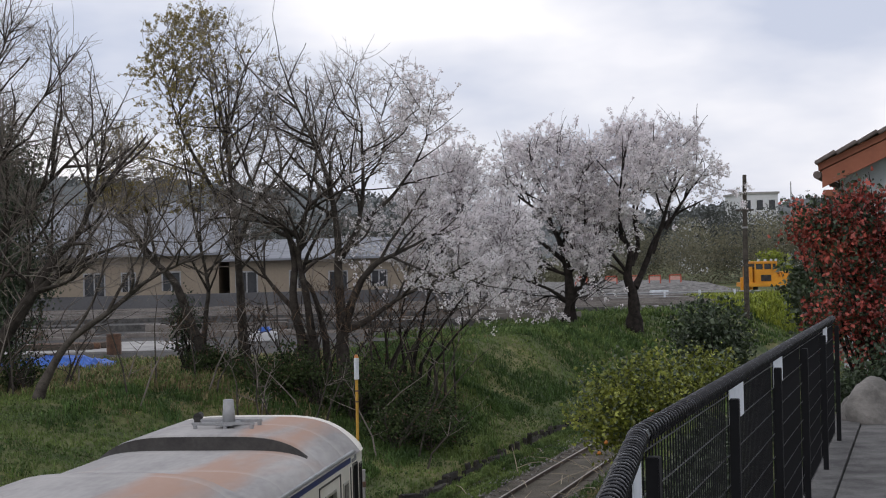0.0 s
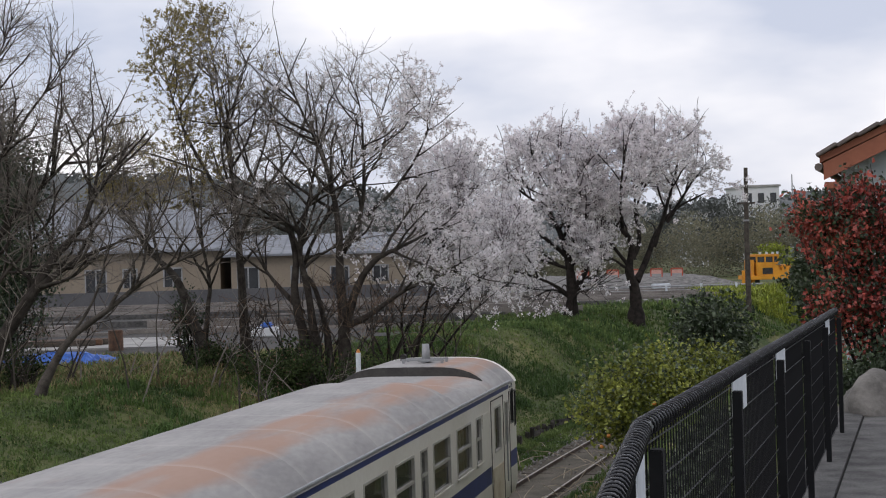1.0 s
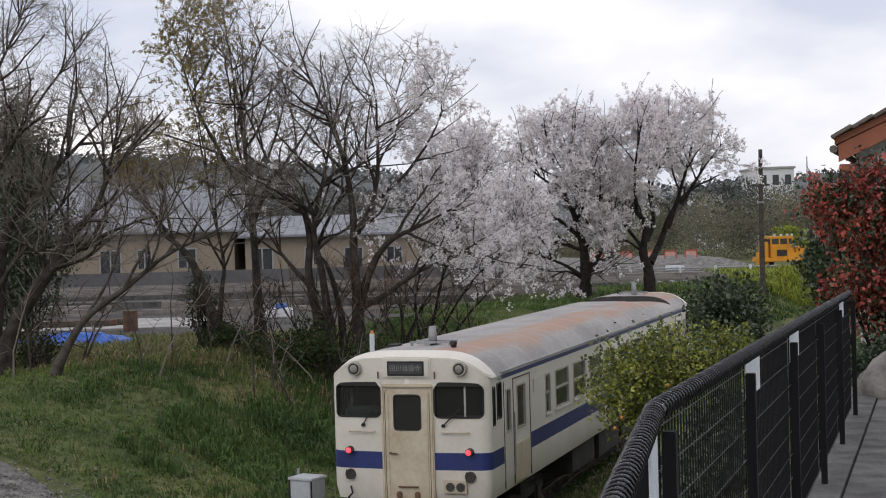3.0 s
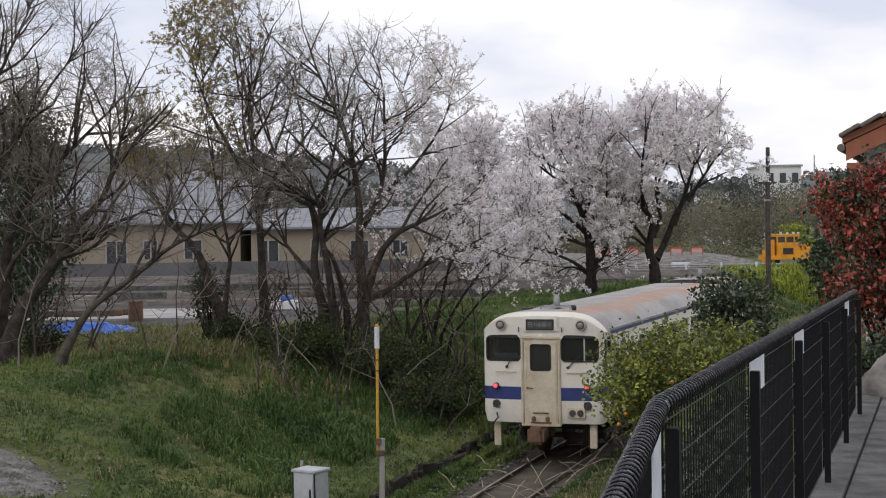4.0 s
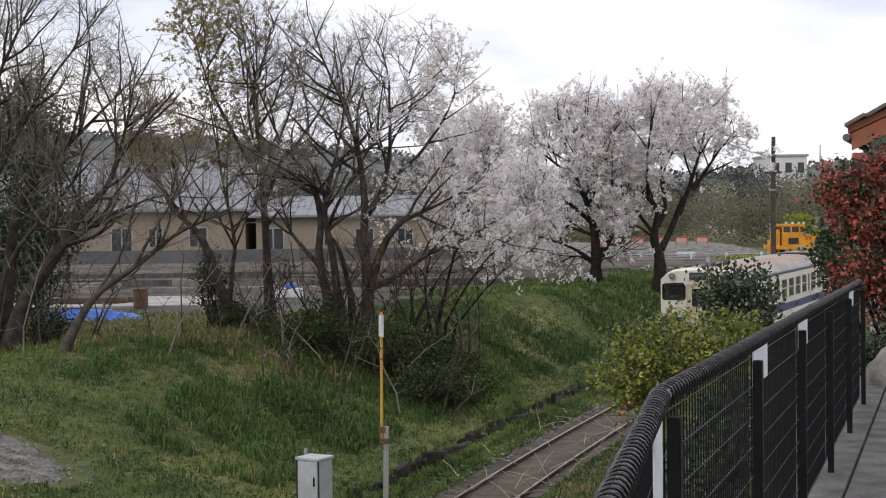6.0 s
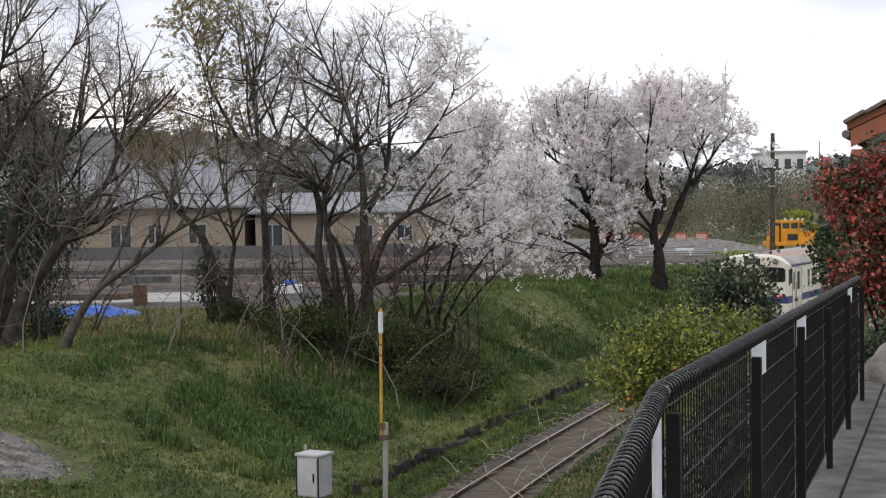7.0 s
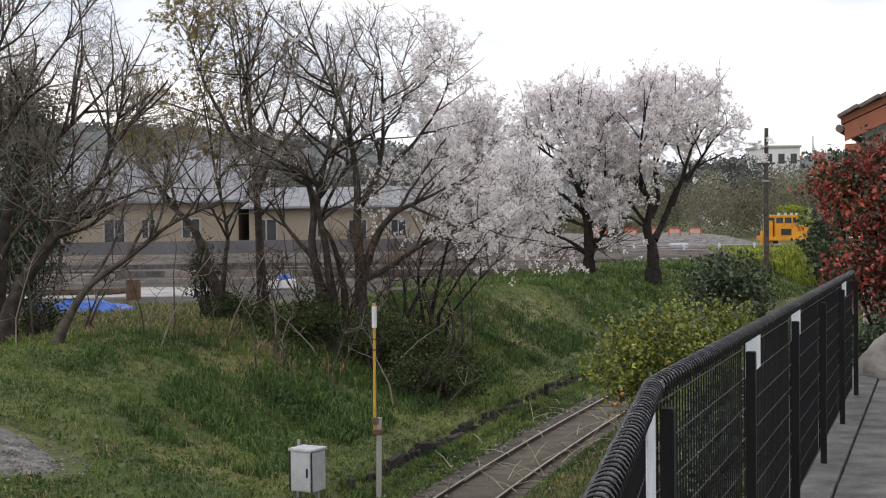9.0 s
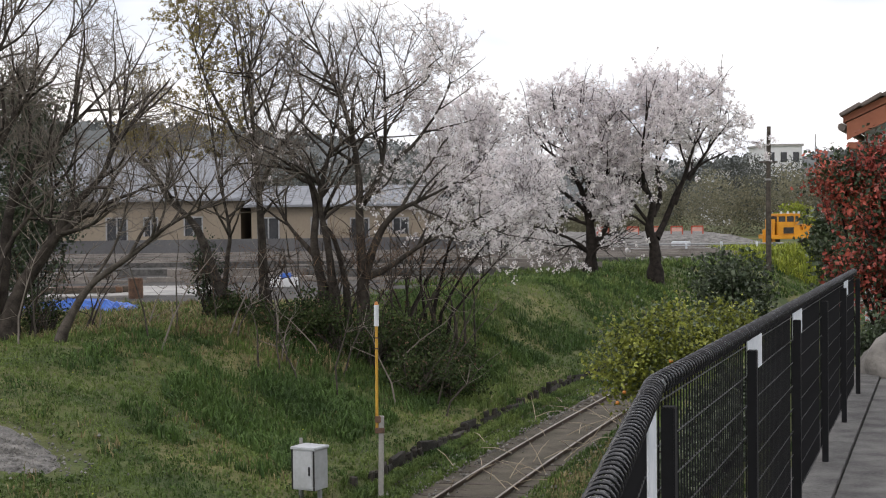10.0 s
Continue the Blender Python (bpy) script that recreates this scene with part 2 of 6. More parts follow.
# cross wires: reflected sky painted in as a paler colour than the uprights
M_WIRE = mat("sky_paled_wire", (0.04, 0.041, 0.044), (0.02, 0.02, 0.022), 0.4, 6, 40, 0.05)
# evergreen leaves greyed to hold the haze of distance
M_FARWOOD = mat("hazy_evergreen", (0.12, 0.128, 0.112), (0.07, 0.076, 0.068), 0.95, 0.3, 3, 0, island=0.12, gloss=0.1)
M_BALLASTD = mat("dark_old_ballast", (0.095, 0.088, 0.08), (0.04, 0.037, 0.034), 0.95, 0.8, 9, 0.6)
M_YRAIL = mat("dull_siding_rail", (0.27, 0.245, 0.22), (0.13, 0.115, 0.105), 0.6, 1, 10, 0.1, metal=0.2)
M_STALK = mat("dead_stalk", (0.48, 0.41, 0.31), (0.3, 0.24, 0.17), 0.9, 3, 20, 0.1)

# ---- track plan: the centre line of the railway by its running length ----
TRACK_S = np.arange(-40, 131, 0.5)
_u = (np.clip(TRACK_S, -16, 104) - 20) / 40
_h = 0.2695 + 0.232 * _u - 0.2116 * _u ** 2 + 0.1091 * _u ** 3
_x, _y = np.cumsum(np.sin(_h)) * 0.5, np.cumsum(np.cos(_h)) * 0.5
_i0 = int(np.argmin(abs(TRACK_S - 20)))
TRACK_X, TRACK_Y = _x - _x[_i0] - 1.168, _y - _y[_i0] + 22.537


def on_track(s, u=0.0, z=0.0):
    """Place at length s along the railway, u metres to its left."""
    x, y, h = (np.interp(s, TRACK_S, k) for k in (TRACK_X, TRACK_Y, _h))
    return Vector((x - u * math.cos(h), y + u * math.sin(h), z))


def to_track(x, y):
    """Running length and offset to the left of places in the plan."""
    x, y = np.asarray(x, float), np.asarray(y, float)
    flat = np.stack([x.ravel(), y.ravel()], 1)
    s, u = np.empty(len(flat)), np.empty(len(flat))
    for i in range(0, len(flat), 4000):
        q = flat[i:i + 4000]
        d = (q[:, :1] - TRACK_X) ** 2 + (q[:, 1:] - TRACK_Y) ** 2
        j = d.argmin(1)
        s[i:i + 4000] = TRACK_S[j]
        u[i:i + 4000] = -(q[:, 0] - TRACK_X[j]) * np.cos(_h[j]) + (q[:, 1] - TRACK_Y[j]) * np.sin(_h[j])
    return s.reshape(x.shape), u.reshape(x.shape)


def smooth(a):
    a = np.clip(a, 0, 1)
    return a * a * (3 - 2 * a)


def hump(x, y):
    return 0.09 * np.sin(x * 0.9 + 1.3 * np.sin(y * 0.37)) * np.cos(y * 0.71 + 0.8 * np.sin(x * 0.53)) + 0.04 * np.sin(x * 2.3 + y * 1.7)


def ground_z(x, y):
    """Height of the ground: railway in a shallow cutting, yard 2 m up to its left, path 3.8 m up to its right."""
    x, y = np.asarray(x, float), np.asarray(y, float)
    s, u = to_track(x, y)
    width = np.interp(s, [18, 28, 40, 60, 80], [11, 9.5, 6, 4.6, 4.2])
    left = 0.05 + 0.28 * smooth((u - 2.15) / 0.2) + 1.67 * smooth((u - 2.2) / width) ** 0.9
    left = left + 0.35 * np.exp(-((u - 2.4 - width) / 2.2) ** 2) * smooth((s - 24) / 10) * (1 - smooth((s - 52) / 12))
    top = 3.64 - 0.018 * np.clip(y, 0, 25) - 3.0 * smooth((s - 27) / 22)
    right = 0.05 + (top - 0.05) * smooth((-u - 2.5) / np.interp(s, [10, 25, 45], [2.9, 3.2, 5]))
    z = np.where(u > 0, left, right)
    z = np.where(abs(u) < 1.7, -0.4, z)
    z = z + hump(x, y) * smooth((abs(u) - 2.6) / 2) * np.where(u > 0, 1, 0.0) * (1 - smooth((u - 2.2 - width) / 4)) 
    return z


def part(name, bm, material, parent=None, label="", smooth_shade=False):
    me = bpy.data.meshes.new(name)
    bm.to_mesh(me)
    bm.free()
    me.materials.append(material)
    if smooth_shade:
        me.shade_smooth()
    ob = new(name, me)
    ob.parent = parent
    if label:
        tagged(ob, label)
    return ob


def raw(name, verts, faces, material, parent=None, label="", smooth_shade=False):
    me = bpy.data.meshes.new(name)
    me.from_pydata([tuple(v) for v in verts] if not isinstance(verts, np.ndarray) else verts.tolist(), [], faces if isinstance(faces, list) else faces.tolist())
    me.materials.append(material)
    if smooth_shade:
        me.shade_smooth()
    ob = new(name, me)
    ob.parent = parent
    if label:
        tagged(ob, label)
    return ob


def add_box(bm, lo, hi, bevel=0.0, turn=None):
    r = bmesh.ops.create_cube(bm, size=1)
    c, d = (Vector(lo) + Vector(hi)) / 2, Vector(hi) - Vector(lo)
    m = Matrix.Translation(c) @ Matrix.Diagonal((*d, 1))
    bmesh.ops.transform(bm, matrix=(turn @ m) if turn else m, verts=r["verts"])
    if bevel:
        bmesh.ops.bevel(bm, geom=list({e for v in r["verts"] for e in v.link_edges}), offset=bevel, segments=2, affect="EDGES")
    return bm


def box(lo, hi, bevel=0.0, turn=None):
    return add_box(bmesh.new(), lo, hi, bevel, turn)


def add_cyl(bm, a, b, r, r2=None, n=10):
    a, b = Vector(a), Vector(b)
    g = bmesh.ops.create_cone(bm, cap_ends=True, segments=n, radius1=r, radius2=r if r2 is None else r2, depth=(b - a).length)
    bmesh.ops.transform(bm, matrix=Matrix.Translation((a + b) / 2) @ (b - a).to_track_quat("Z", "Y").to_matrix().to_4x4(), verts=g["verts"])
    return bm


def cyl(a, b, r, r2=None, n=10):
    return add_cyl(bmesh.new(), a, b, r, r2, n)


def tube(points, radii, n=6):
    """Verts and faces of a tube through points."""
    P = [Vector(p) for p in points]
    V, F = [], []
    for i, p in enumerate(P):
        d = (P[min(i + 1, len(P) - 1)] - P[max(i - 1, 0)]).normalized()
        a = d.orthogonal().normalized() if i == 0 else (a - d * a.dot(d)).normalized()
        b = d.cross(a)
        for k in range(n):
            t = 2 * math.pi * k / n
            V.append(p + (a * math.cos(t) + b * math.sin(t)) * radii[i])
        if i:
            for k in range(n):
                o, q = (i - 1) * n, i * n
                F.append((o + k, o + (k + 1) % n, q + (k + 1) % n, q + k))
    return V, F


def empty(name, m, label, category, group="", kind=""):
    ob = new(name)
    ob.matrix_basis = m
    return tagged(ob, label, category, group, kind)

# ---- ground ----


def spaced(lo, a, b, hi, step):
    near = np.arange(a, b, step)
    out = b + np.cumsum(step * 1.25 ** np.arange(1, 60))
    back = a - np.cumsum(step * 1.25 ** np.arange(1, 60))
    return np.concatenate([back[back > lo][::-1], near, out[out < hi]])


def sheet(name, xs, ys, zf, material):
    X, Y = np.meshgrid(xs, ys)
    V = np.stack([X, Y, zf(X, Y)], -1).reshape(-1, 3)
    w = len(xs)
    i = (np.arange(len(ys) - 1)[:, None] * w + np.arange(w - 1)).ravel()
    return raw(name, V, np.stack([i, i + 1, i + w + 1, i + w], 1), material, smooth_shade=True)


ground = sheet("ground", spaced(-1500, -26, 34, 1500, 0.35), spaced(-1500, -8, 92, 2500, 0.4), ground_z, M_GROUND)
tagged(ground, "grassy railway bank and cutting with straw and bare patches", "ground", kind="structure")

# bare railway yard behind the bank, laid over the ground
_yx, _yy = np.meshgrid(np.concatenate([np.arange(-140, -40, 5.0), np.arange(-40, 24, 1.0)]), np.arange(46, 132, 1.0))
_ys, _yu = to_track(_yx, _yy)
_keep = (_yu > 11.5) & (_yy > 50 + 0.3 * np.maximum(_yx, 0) + 1.2 * np.sin(_yx * 0.5))
_w = _yx.shape[1]
_q = [(r * _w + c, r * _w + c + 1, (r + 1) * _w + c + 1, (r + 1) * _w + c) for r in range(_yx.shape[0] - 1) for c in range(_w - 1) if _keep[r:r + 2, c:c + 2].all()]
yard = raw("ground_yard", np.stack([_yx, _yy, 2.06 + 0.02 * np.sin(_yx * 1.3 + _yy * 0.7)], -1).reshape(-1, 3), _q, M_YARD, smooth_shade=True)
tagged(yard, "bare grey-brown soil of a railway yard", "yard", kind="structure")

# pale concrete pad in the yard
pad = part("pavement_pad", box((-17.0, 56, 2.0), (-9.2, 62.5, 2.12), 0.02), M_CONC)
tagged(pad, "pale concrete pad in the railway yard", "pavement", kind="structure")

# ---- the railway in the cutting ----
railway = empty("railway_track", Matrix(), "single railway track on weedy ballast with worn rusty rails", "railway track", kind="structure")


def along(name, s0, s1, step, section, material, parent, label="", closed=True):
    """Loft a section (u, z) along the railway."""
    V, F, n = [], [], len(section)
    for i, s in enumerate(np.arange(s0, s1, step)):
        V += [on_track(s, u, z) for u, z in section]
        if i:
            a, b = (i - 1) * n, i * n
            F += [(a + k, a + (k + 1) % n, b + (k + 1) % n, b + k) for k in range(n if closed else n - 1)]
    return raw(name, V, F, material, parent, label)


along("trackbed", -20, 125, 0.5, [(2.05, -0.2), (1.75, -0.04), (1.2, -0.1), (0.5, -0.097), (0, -0.082), (-0.5, -0.097), (-1.2, -0.1), (-1.75, -0.04), (-2.05, -0.2)], M_TRACKBED, railway, "weedy dark trackbed", closed=False)
for u in (0.5675, -0.5675):
    along("rail", -20, 125, 0.5, [(u - 0.06, -0.15), (u + 0.06, -0.15), (u + 0.03, -0.12), (u + 0.012, -0.1), (u + 0.012, -0.04), (u + 0.033, -0.03), (u + 0.033, -0.004), (u - 0.033, -0.004), (u - 0.033, -0.03), (u - 0.012, -0.04), (u - 0.012, -0.1), (u - 0.03, -0.12)], M_RAIL, railway)
    along("rail_head", -20, 125, 0.5, [(u - 0.024, -0.003), (u + 0.024, -0.003), (u + 0.022, 0.001), (u - 0.022, 0.001)], M_RAILTOP, railway, "polished rail head")
SLEEPER = part("sleeper", box((-1.05, -0.1, -0.24), (1.05, 0.1, -0.088), 0.012), M_SLEEPER, railway)
for i, s in enumerate(np.arange(8, 86, 0.62)):
    ob = SLEEPER if i == 0 else new("sleeper", SLEEPER.data)
    ob.parent = railway
    h = float(np.interp(s, TRACK_S, _h))
    ob.matrix_basis = Matrix.Translation(on_track(s, random.uniform(-0.04, 0.04))) @ pose(0, 0, random.uniform(-0.012, 0.006), 0, 0, -math.degrees(h) + random.uniform(-1.5, 1.5))


def scatter_stones(name, n, place, size, material, label, category):
    V, F = [], []
    rng = random.Random(5)
    for i in range(n):
        p = place(rng)
        r = size * rng.uniform(0.5, 1.3)
        b = len(V)
        for dx, dy, dz in ((1, 0, 0), (-0.5, 0.87, 0), (-0.5, -0.87, 0), (0.1, 0.1, 0.8), (0, 0, -0.6)):
            V.append(p + Vector((dx, dy, dz)) * r * rng.uniform(0.7, 1.3))
        F += [(b, b + 1, b + 3), (b + 1, b + 2, b + 3), (b + 2, b, b + 3), (b + 1, b, b + 4), (b + 2, b + 1, b + 4), (b, b + 2, b + 4)]
    ob = raw(name, V, F, material)
    return tagged(ob, label, category, kind="stuff")


scatter_stones("ballast_stones", 3600, lambda g: on_track(g.uniform(18, 62), g.choice((1, 1, 1, -1)) * abs(g.gauss(1.35, 0.4)), -0.06 + g.uniform(-0.03, 0.04)), 0.04, M_STONE, "loose pale ballast stones beside the rails", "gravel")

# ---- timber edging along the foot of the bank ----
edging = empty("timber_edging", Matrix(), "rotten blackened timber edging along the foot of the bank", "retaining edge", kind="structure")
PLANKS = []
for k in range(8):
    bm = box((-0.07, -0.05, -0.3), (0.07, 0.05, 0.16), 0.012) if k < 4 else box((-0.35, -0.05, -0.12), (0.35, 0.05, 0.07), 0.012)
    for v in bm.verts:
        v.co += Vector((random.uniform(-1, 1) * 2, random.uniform(-1, 1), random.uniform(-1, 1) * (2.4 if v.co.z > 0 else 0.3))) * 0.018
    PLANKS.append(part("plank", bm, M_TIMBER, edging))
count = 0
s = 25.0
while s < 58:
    upright = random.random() < 0.4
    s += random.uniform(0.08, 0.3) if upright else random.uniform(0.2, 0.5)
    if random.random() < 0.12:
        s += random.uniform(0.2, 0.7)
    k = random.randrange(4) if upright else 4 + random.randrange(4)
    if count < 8:
        k = count
    ob = PLANKS[k] if count < 8 else new("plank", PLANKS[k].data)
    ob.parent = edging
    h = math.degrees(float(np.interp(s, TRACK_S, _h)))
    tall = 0.24 if random.random() < 0.07 else random.uniform(0.06, 0.16)
    ob.matrix_basis = Matrix.Translation(on_track(s, 2.12 + random.uniform(-0.06, 0.06), tall)) @ pose(0, 0, 0, random.uniform(-8, 8), random.uniform(-6, 6), 90 - h + random.uniform(-9, 9))
    count += 1

# ---- yard railway lines ----
for y0, slope, stop in ((84.5, 0.02, 15.0), (88.5, 0.03, 17.5), (93, 0.035, 20.0), (97, 0.04, 20.5)):
    line = empty("yard_track", Matrix(), "rusty siding with grey sleepers in the yard", "railway track", "yard sidings", "structure")
    for off in (-0.53, 0.53):
        V, F = tube([(x, y0 + off + slope * x, 2.3) for x in (-45, -20, 0, 12, stop)], [0.085] * 5, 4)
        raw("rail", V, F, M_YRAIL, line)
    V = [(x, y0 + slope * x + dy, dz) for x in (-60, 0, stop) for dy, dz in ((-1.9, 2.0), (-1.3, 2.15), (1.3, 2.15), (1.9, 2.0))]
    raw("ballast", V, [(i * 4 + j, i * 4 + j + 1, i * 4 + j + 5, i * 4 + j + 4) for i in range(2) for j in range(3)], M_BALLASTD, line)
    bm = bmesh.new()
    for x in np.arange(-40, stop - 0.4, 0.75):
        add_box(bm, (x - 0.11, y0 + slope * x - 1.0, 2.05), (x + 0.11, y0 + slope * x + 1.0, 2.2))
    tagged(part("sleepers", bm, M_CONC, line), kind="stuff")

for y0 in (82.2, 86.4, 90.8):
    tr = part("cable_trough", box((-45, y0, 2.0), (10 if y0 < 85 else 16.5, y0 + 0.4, 2.3), 0.02), M_FOOT)
    tagged(tr, "grey concrete cable trough along the sidings", "trough", "cable troughs")

# rails and sleepers stored in rows on the yard
rng = np.random.default_rng(19)
for k in range(26):
    x, y, L = rng.uniform(-24, 1), rng.uniform(65, 80), rng.uniform(3, 9)
    zz = 2.06 + rng.choice([0.0, 0.0, 0.18])
    ob = part("stored_rail", box((x, y, 2.04), (x + L, y + rng.uniform(0.15, 0.5), zz + rng.uniform(0.12, 0.24)), 0.01, None), M_YRAIL if k % 3 else M_FOOT)
    tagged(ob, "old rail or concrete sleeper stored on the yard", "stored rail", "stored rails")

# ---- fence, path and kerb ----
A, B, C = Vector((-0.44, -0.9, 0)), Vector((0.6, 4.3, 0)), Vector((3.77, 13.8, 0))


def top_z(p):
    return 5.0 - 0.0168 * max(p.y - 4.3, 0)


def base_z(y):
    return 3.86 - 0.0122 * y


fence = empty("mesh_fence", Matrix(), "black steel mesh fence with a spiral-covered top rail beside a path", "fence")


def coil(a, b, name="top_rail"):
    """Top rail inside an open spiral of black plastic."""
    a, b = Vector((*a.xy, top_z(a) - 0.036)), Vector((*b.xy, top_z(b) - 0.036))
    d = b - a
    L = d.length
    d.normalize()
    V, F = tube([a, b], [0.013, 0.013], 8)
    rail = raw(name, V, F, M_COIL, fence)
    e1 = d.orthogonal().normalized()
    e2 = d.cross(e1)
    turns = L / 0.05
    n = int(turns * 14)
    pts = [a + d * (L * i / n) + (e1 * math.cos(math.tau * i / 14) + e2 * math.sin(math.tau * i / 14)) * 0.029 for i in range(n + 1)]
    V, F = tube(pts, [0.0038] * (n + 1), 5)
    raw("spiral_sleeve", V, F, M_COIL, rail, "open black plastic spiral", True)


coil(A, B)
coil(B, C)
V, F = tube([B + Vector((-0.005, -0.05, top_z(B) - 0.036)), B + Vector((0.008, 0.0, top_z(B) - 0.036)), B + Vector((0.022, 0.06, top_z(B) - 0.036))], [0.024, 0.026, 0.024], 9)
raw("corner_joint", V, F, M_COIL, fence)
WIRE = bpy.data.meshes.new("upright_wire")
_v, _f = tube([(0, 0, 0), (0, 0, 1)], [0.0036, 0.0036], 4)
WIRE.from_pydata(_v, [], _f)
WIRE.materials.append(M_BLACK)


def panel(a, b):
    """One mesh panel of thin upright wires and horizontals, each a piece of its own."""
    d = b - a
    n = int(d.length / 0.056)
    for i in range(1, n):
        p = a + d * (i / n)
        w = new("upright_wire", WIRE)
        w.parent = fence
        w.matrix_basis = Matrix.Translation((p.x, p.y, base_z(p.y) + 0.06)) @ Matrix.Diagonal((1, 1, top_z(p) - 0.05 - base_z(p.y) - 0.06, 1))
    for k in range(9):
        pts = []
        for t in (0, 1):
            p = a + d * t
            pts.append((p.x, p.y, base_z(p.y) + 0.07 + (top_z(p) - 0.09 - base_z(p.y) - 0.07) * k / 8))
        v, f = tube(pts, [0.0032, 0.0032], 5)
        raw("cross_wire", v, f, M_WIRE, fence)


posts = [A.lerp(B, 0.02), A.lerp(B, 0.53), B] + [B.lerp(C, (i + 0.02) / 5.02) for i in range(0, 6)]
posts[2] = None
dirn = (C - B).normalized()
side = Vector((dirn.y, -dirn.x, 0))
for p in posts:
    if p is None:
        continue
    q = p + side * 0.035
    raw_h = top_z(p) - 0.1
    part("post", box((-0.02, -0.025, base_z(q.y) - 0.12), (0.02, 0.025, raw_h), 0.003, Matrix.Translation((q.x, q.y, 0)) @ pose(0, 0, 0, 0, 0, -18)), M_BLACK, fence)
runs = [A.lerp(B, 0.02), A.lerp(B, 0.53), B] + [B.lerp(C, (i + 0.02) / 5.02) for i in range(1, 6)]
for a, b in zip(runs, runs[1:]):
    panel(a, b)
# white notice sheets tied to the mesh behind the posts
for k, (p, w, h, n) in enumerate(((B.lerp(C, 1.02 / 5.02), 0.5, 0.17, dirn), (B.lerp(C, 2.02 / 5.02), 0.52, 0.165, dirn), (B.lerp(C, 4.2 / 5.02), 0.5, 0.15, dirn), (A.lerp(B, 0.885), 0.34, 0.3, (B - A).normalized()))):
    sd = Vector((n.y, -n.x, 0))
    q = p + sd * 0.012 + n * 0.27
    ob = part("notice_sheet", box((-w / 2, -0.003, -h / 2), (w / 2, 0.003, h / 2)), M_WHITE)
    ob.matrix_basis = Matrix.Translation((q.x, q.y, top_z(p) - 0.045 - h / 2)) @ pose(0, 0, 0, 0, 0.8, math.degrees(math.atan2(n.y, n.x)))
    tagged(ob, "faded white plastic sheet tied to the black fence", "sign", "white sheets on the fence")

# concrete footing under the fence, kerb and path
V = []
for p in (B.lerp(C, -0.3), B.lerp(C, 1.25)):
    for off, dz in ((-0.16, -0.5), (-0.16, -0.01), (0.16, -0.01), (0.16, -0.5)):
        q = p + side * off
        V.append((q.x, q.y, base_z(q.y) + dz))
footing = raw("pavement_footing", V, [(0, 1, 5, 4), (1, 2, 6, 5), (2, 3, 7, 6), (4, 5, 6, 7), (0, 3, 2, 1)], M_FOOT)
tagged(footing, "weathered concrete strip under the fence", "footing", kind="structure")
V = []
for p in (B.lerp(C, -1.2), B.lerp(C, 1.35)):
    for off, dz in ((0.175, -0.6), (0.175, -0.03), (4.4, -0.03), (4.4, -0.6)):
        q = p + side * off
        V.append((q.x, q.y, base_z(q.y) + dz))
pathway = raw("pavement", V, [(0, 1, 5, 4), (1, 2, 6, 5), (2, 3, 7, 6), (4, 5, 6, 7), (0, 3, 2, 1)], M_PATH)
tagged(pathway, "grey worn asphalt path beside the fence", "path", kind="structure")

# ---- trees ----


def cloud(rng, blobs, n):
    """n points in a union of ellipsoids (x, y, z, rx, ry, rz, share), denser outwards."""
    out = []
    tot = sum(b[6] for b in blobs)
    for x, y, z, rx, ry, rz, sh in blobs:
        k = int(n * sh / tot)
        d = rng.normal(size=(k, 3))
        d /= np.linalg.norm(d, axis=1)[:, None]
        r = rng.random(k) ** 0.45
        out.append(d * r[:, None] * (rx, ry, rz) + (x, y, z))
    return np.concatenate(out)


def within(P, blobs, grown=1.0):
    """Which places lie in a union of rounded boxes (x, y, z, rx, ry, rz, share)."""
    ok = np.zeros(len(P), bool)
    for x, y, z, rx, ry, rz, sh in blobs:
        ok |= (np.abs((P - (x, y, z)) / (np.array((rx, ry, rz)) * grown)) ** 2.5).sum(1) < 1
    return ok


def unit(v):
    return v / (np.linalg.norm(v, axis=-1, keepdims=True) + 1e-9)


def shoots(rng, start, way, length, bends, up, wobble):
    """Curved shoots, one polyline of bends + 1 places for each start."""
    P, p, d = [start], start, unit(way)
    swing = rng.normal(size=d.shape) * wobble
    for i in range(bends):
        d = unit(d + (0, 0, up / bends) + swing / bends + rng.normal(size=d.shape) * wobble * 0.45)
        p = p + d * (length / bends)[:, None]
        P.append(p)
    return np.stack(P, 1)


def tubes(P, r0, r1, sides):
    """Verts and faces of tapered tubes along many polylines of equal count."""
    n, m = P.shape[:2]
    d = unit(P[:, -1] - P[:, 0])
    a = unit(np.cross(d, (0.31, 0.52, 0.17)))
    b = np.cross(d, a)
    r = r0[:, None] + (r1 - r0)[:, None] * np.linspace(0, 1, m) ** 0.8
    w = np.arange(sides) * math.tau / sides
    ring = np.cos(w)[:, None] * a[:, None] + np.sin(w)[:, None] * b[:, None]
    V = (P[:, :, None] + ring[:, None] * r[:, :, None, None]).reshape(-1, 3)
    base = (np.arange(n)[:, None, None] * m + np.arange(m - 1)[:, None]) * sides
    k = np.arange(sides)
    k2 = (k + 1) % sides
    F = np.stack([base + k, base + k2, base + sides + k2, base + sides + k], -1).reshape(-1, 4)
    return V, F


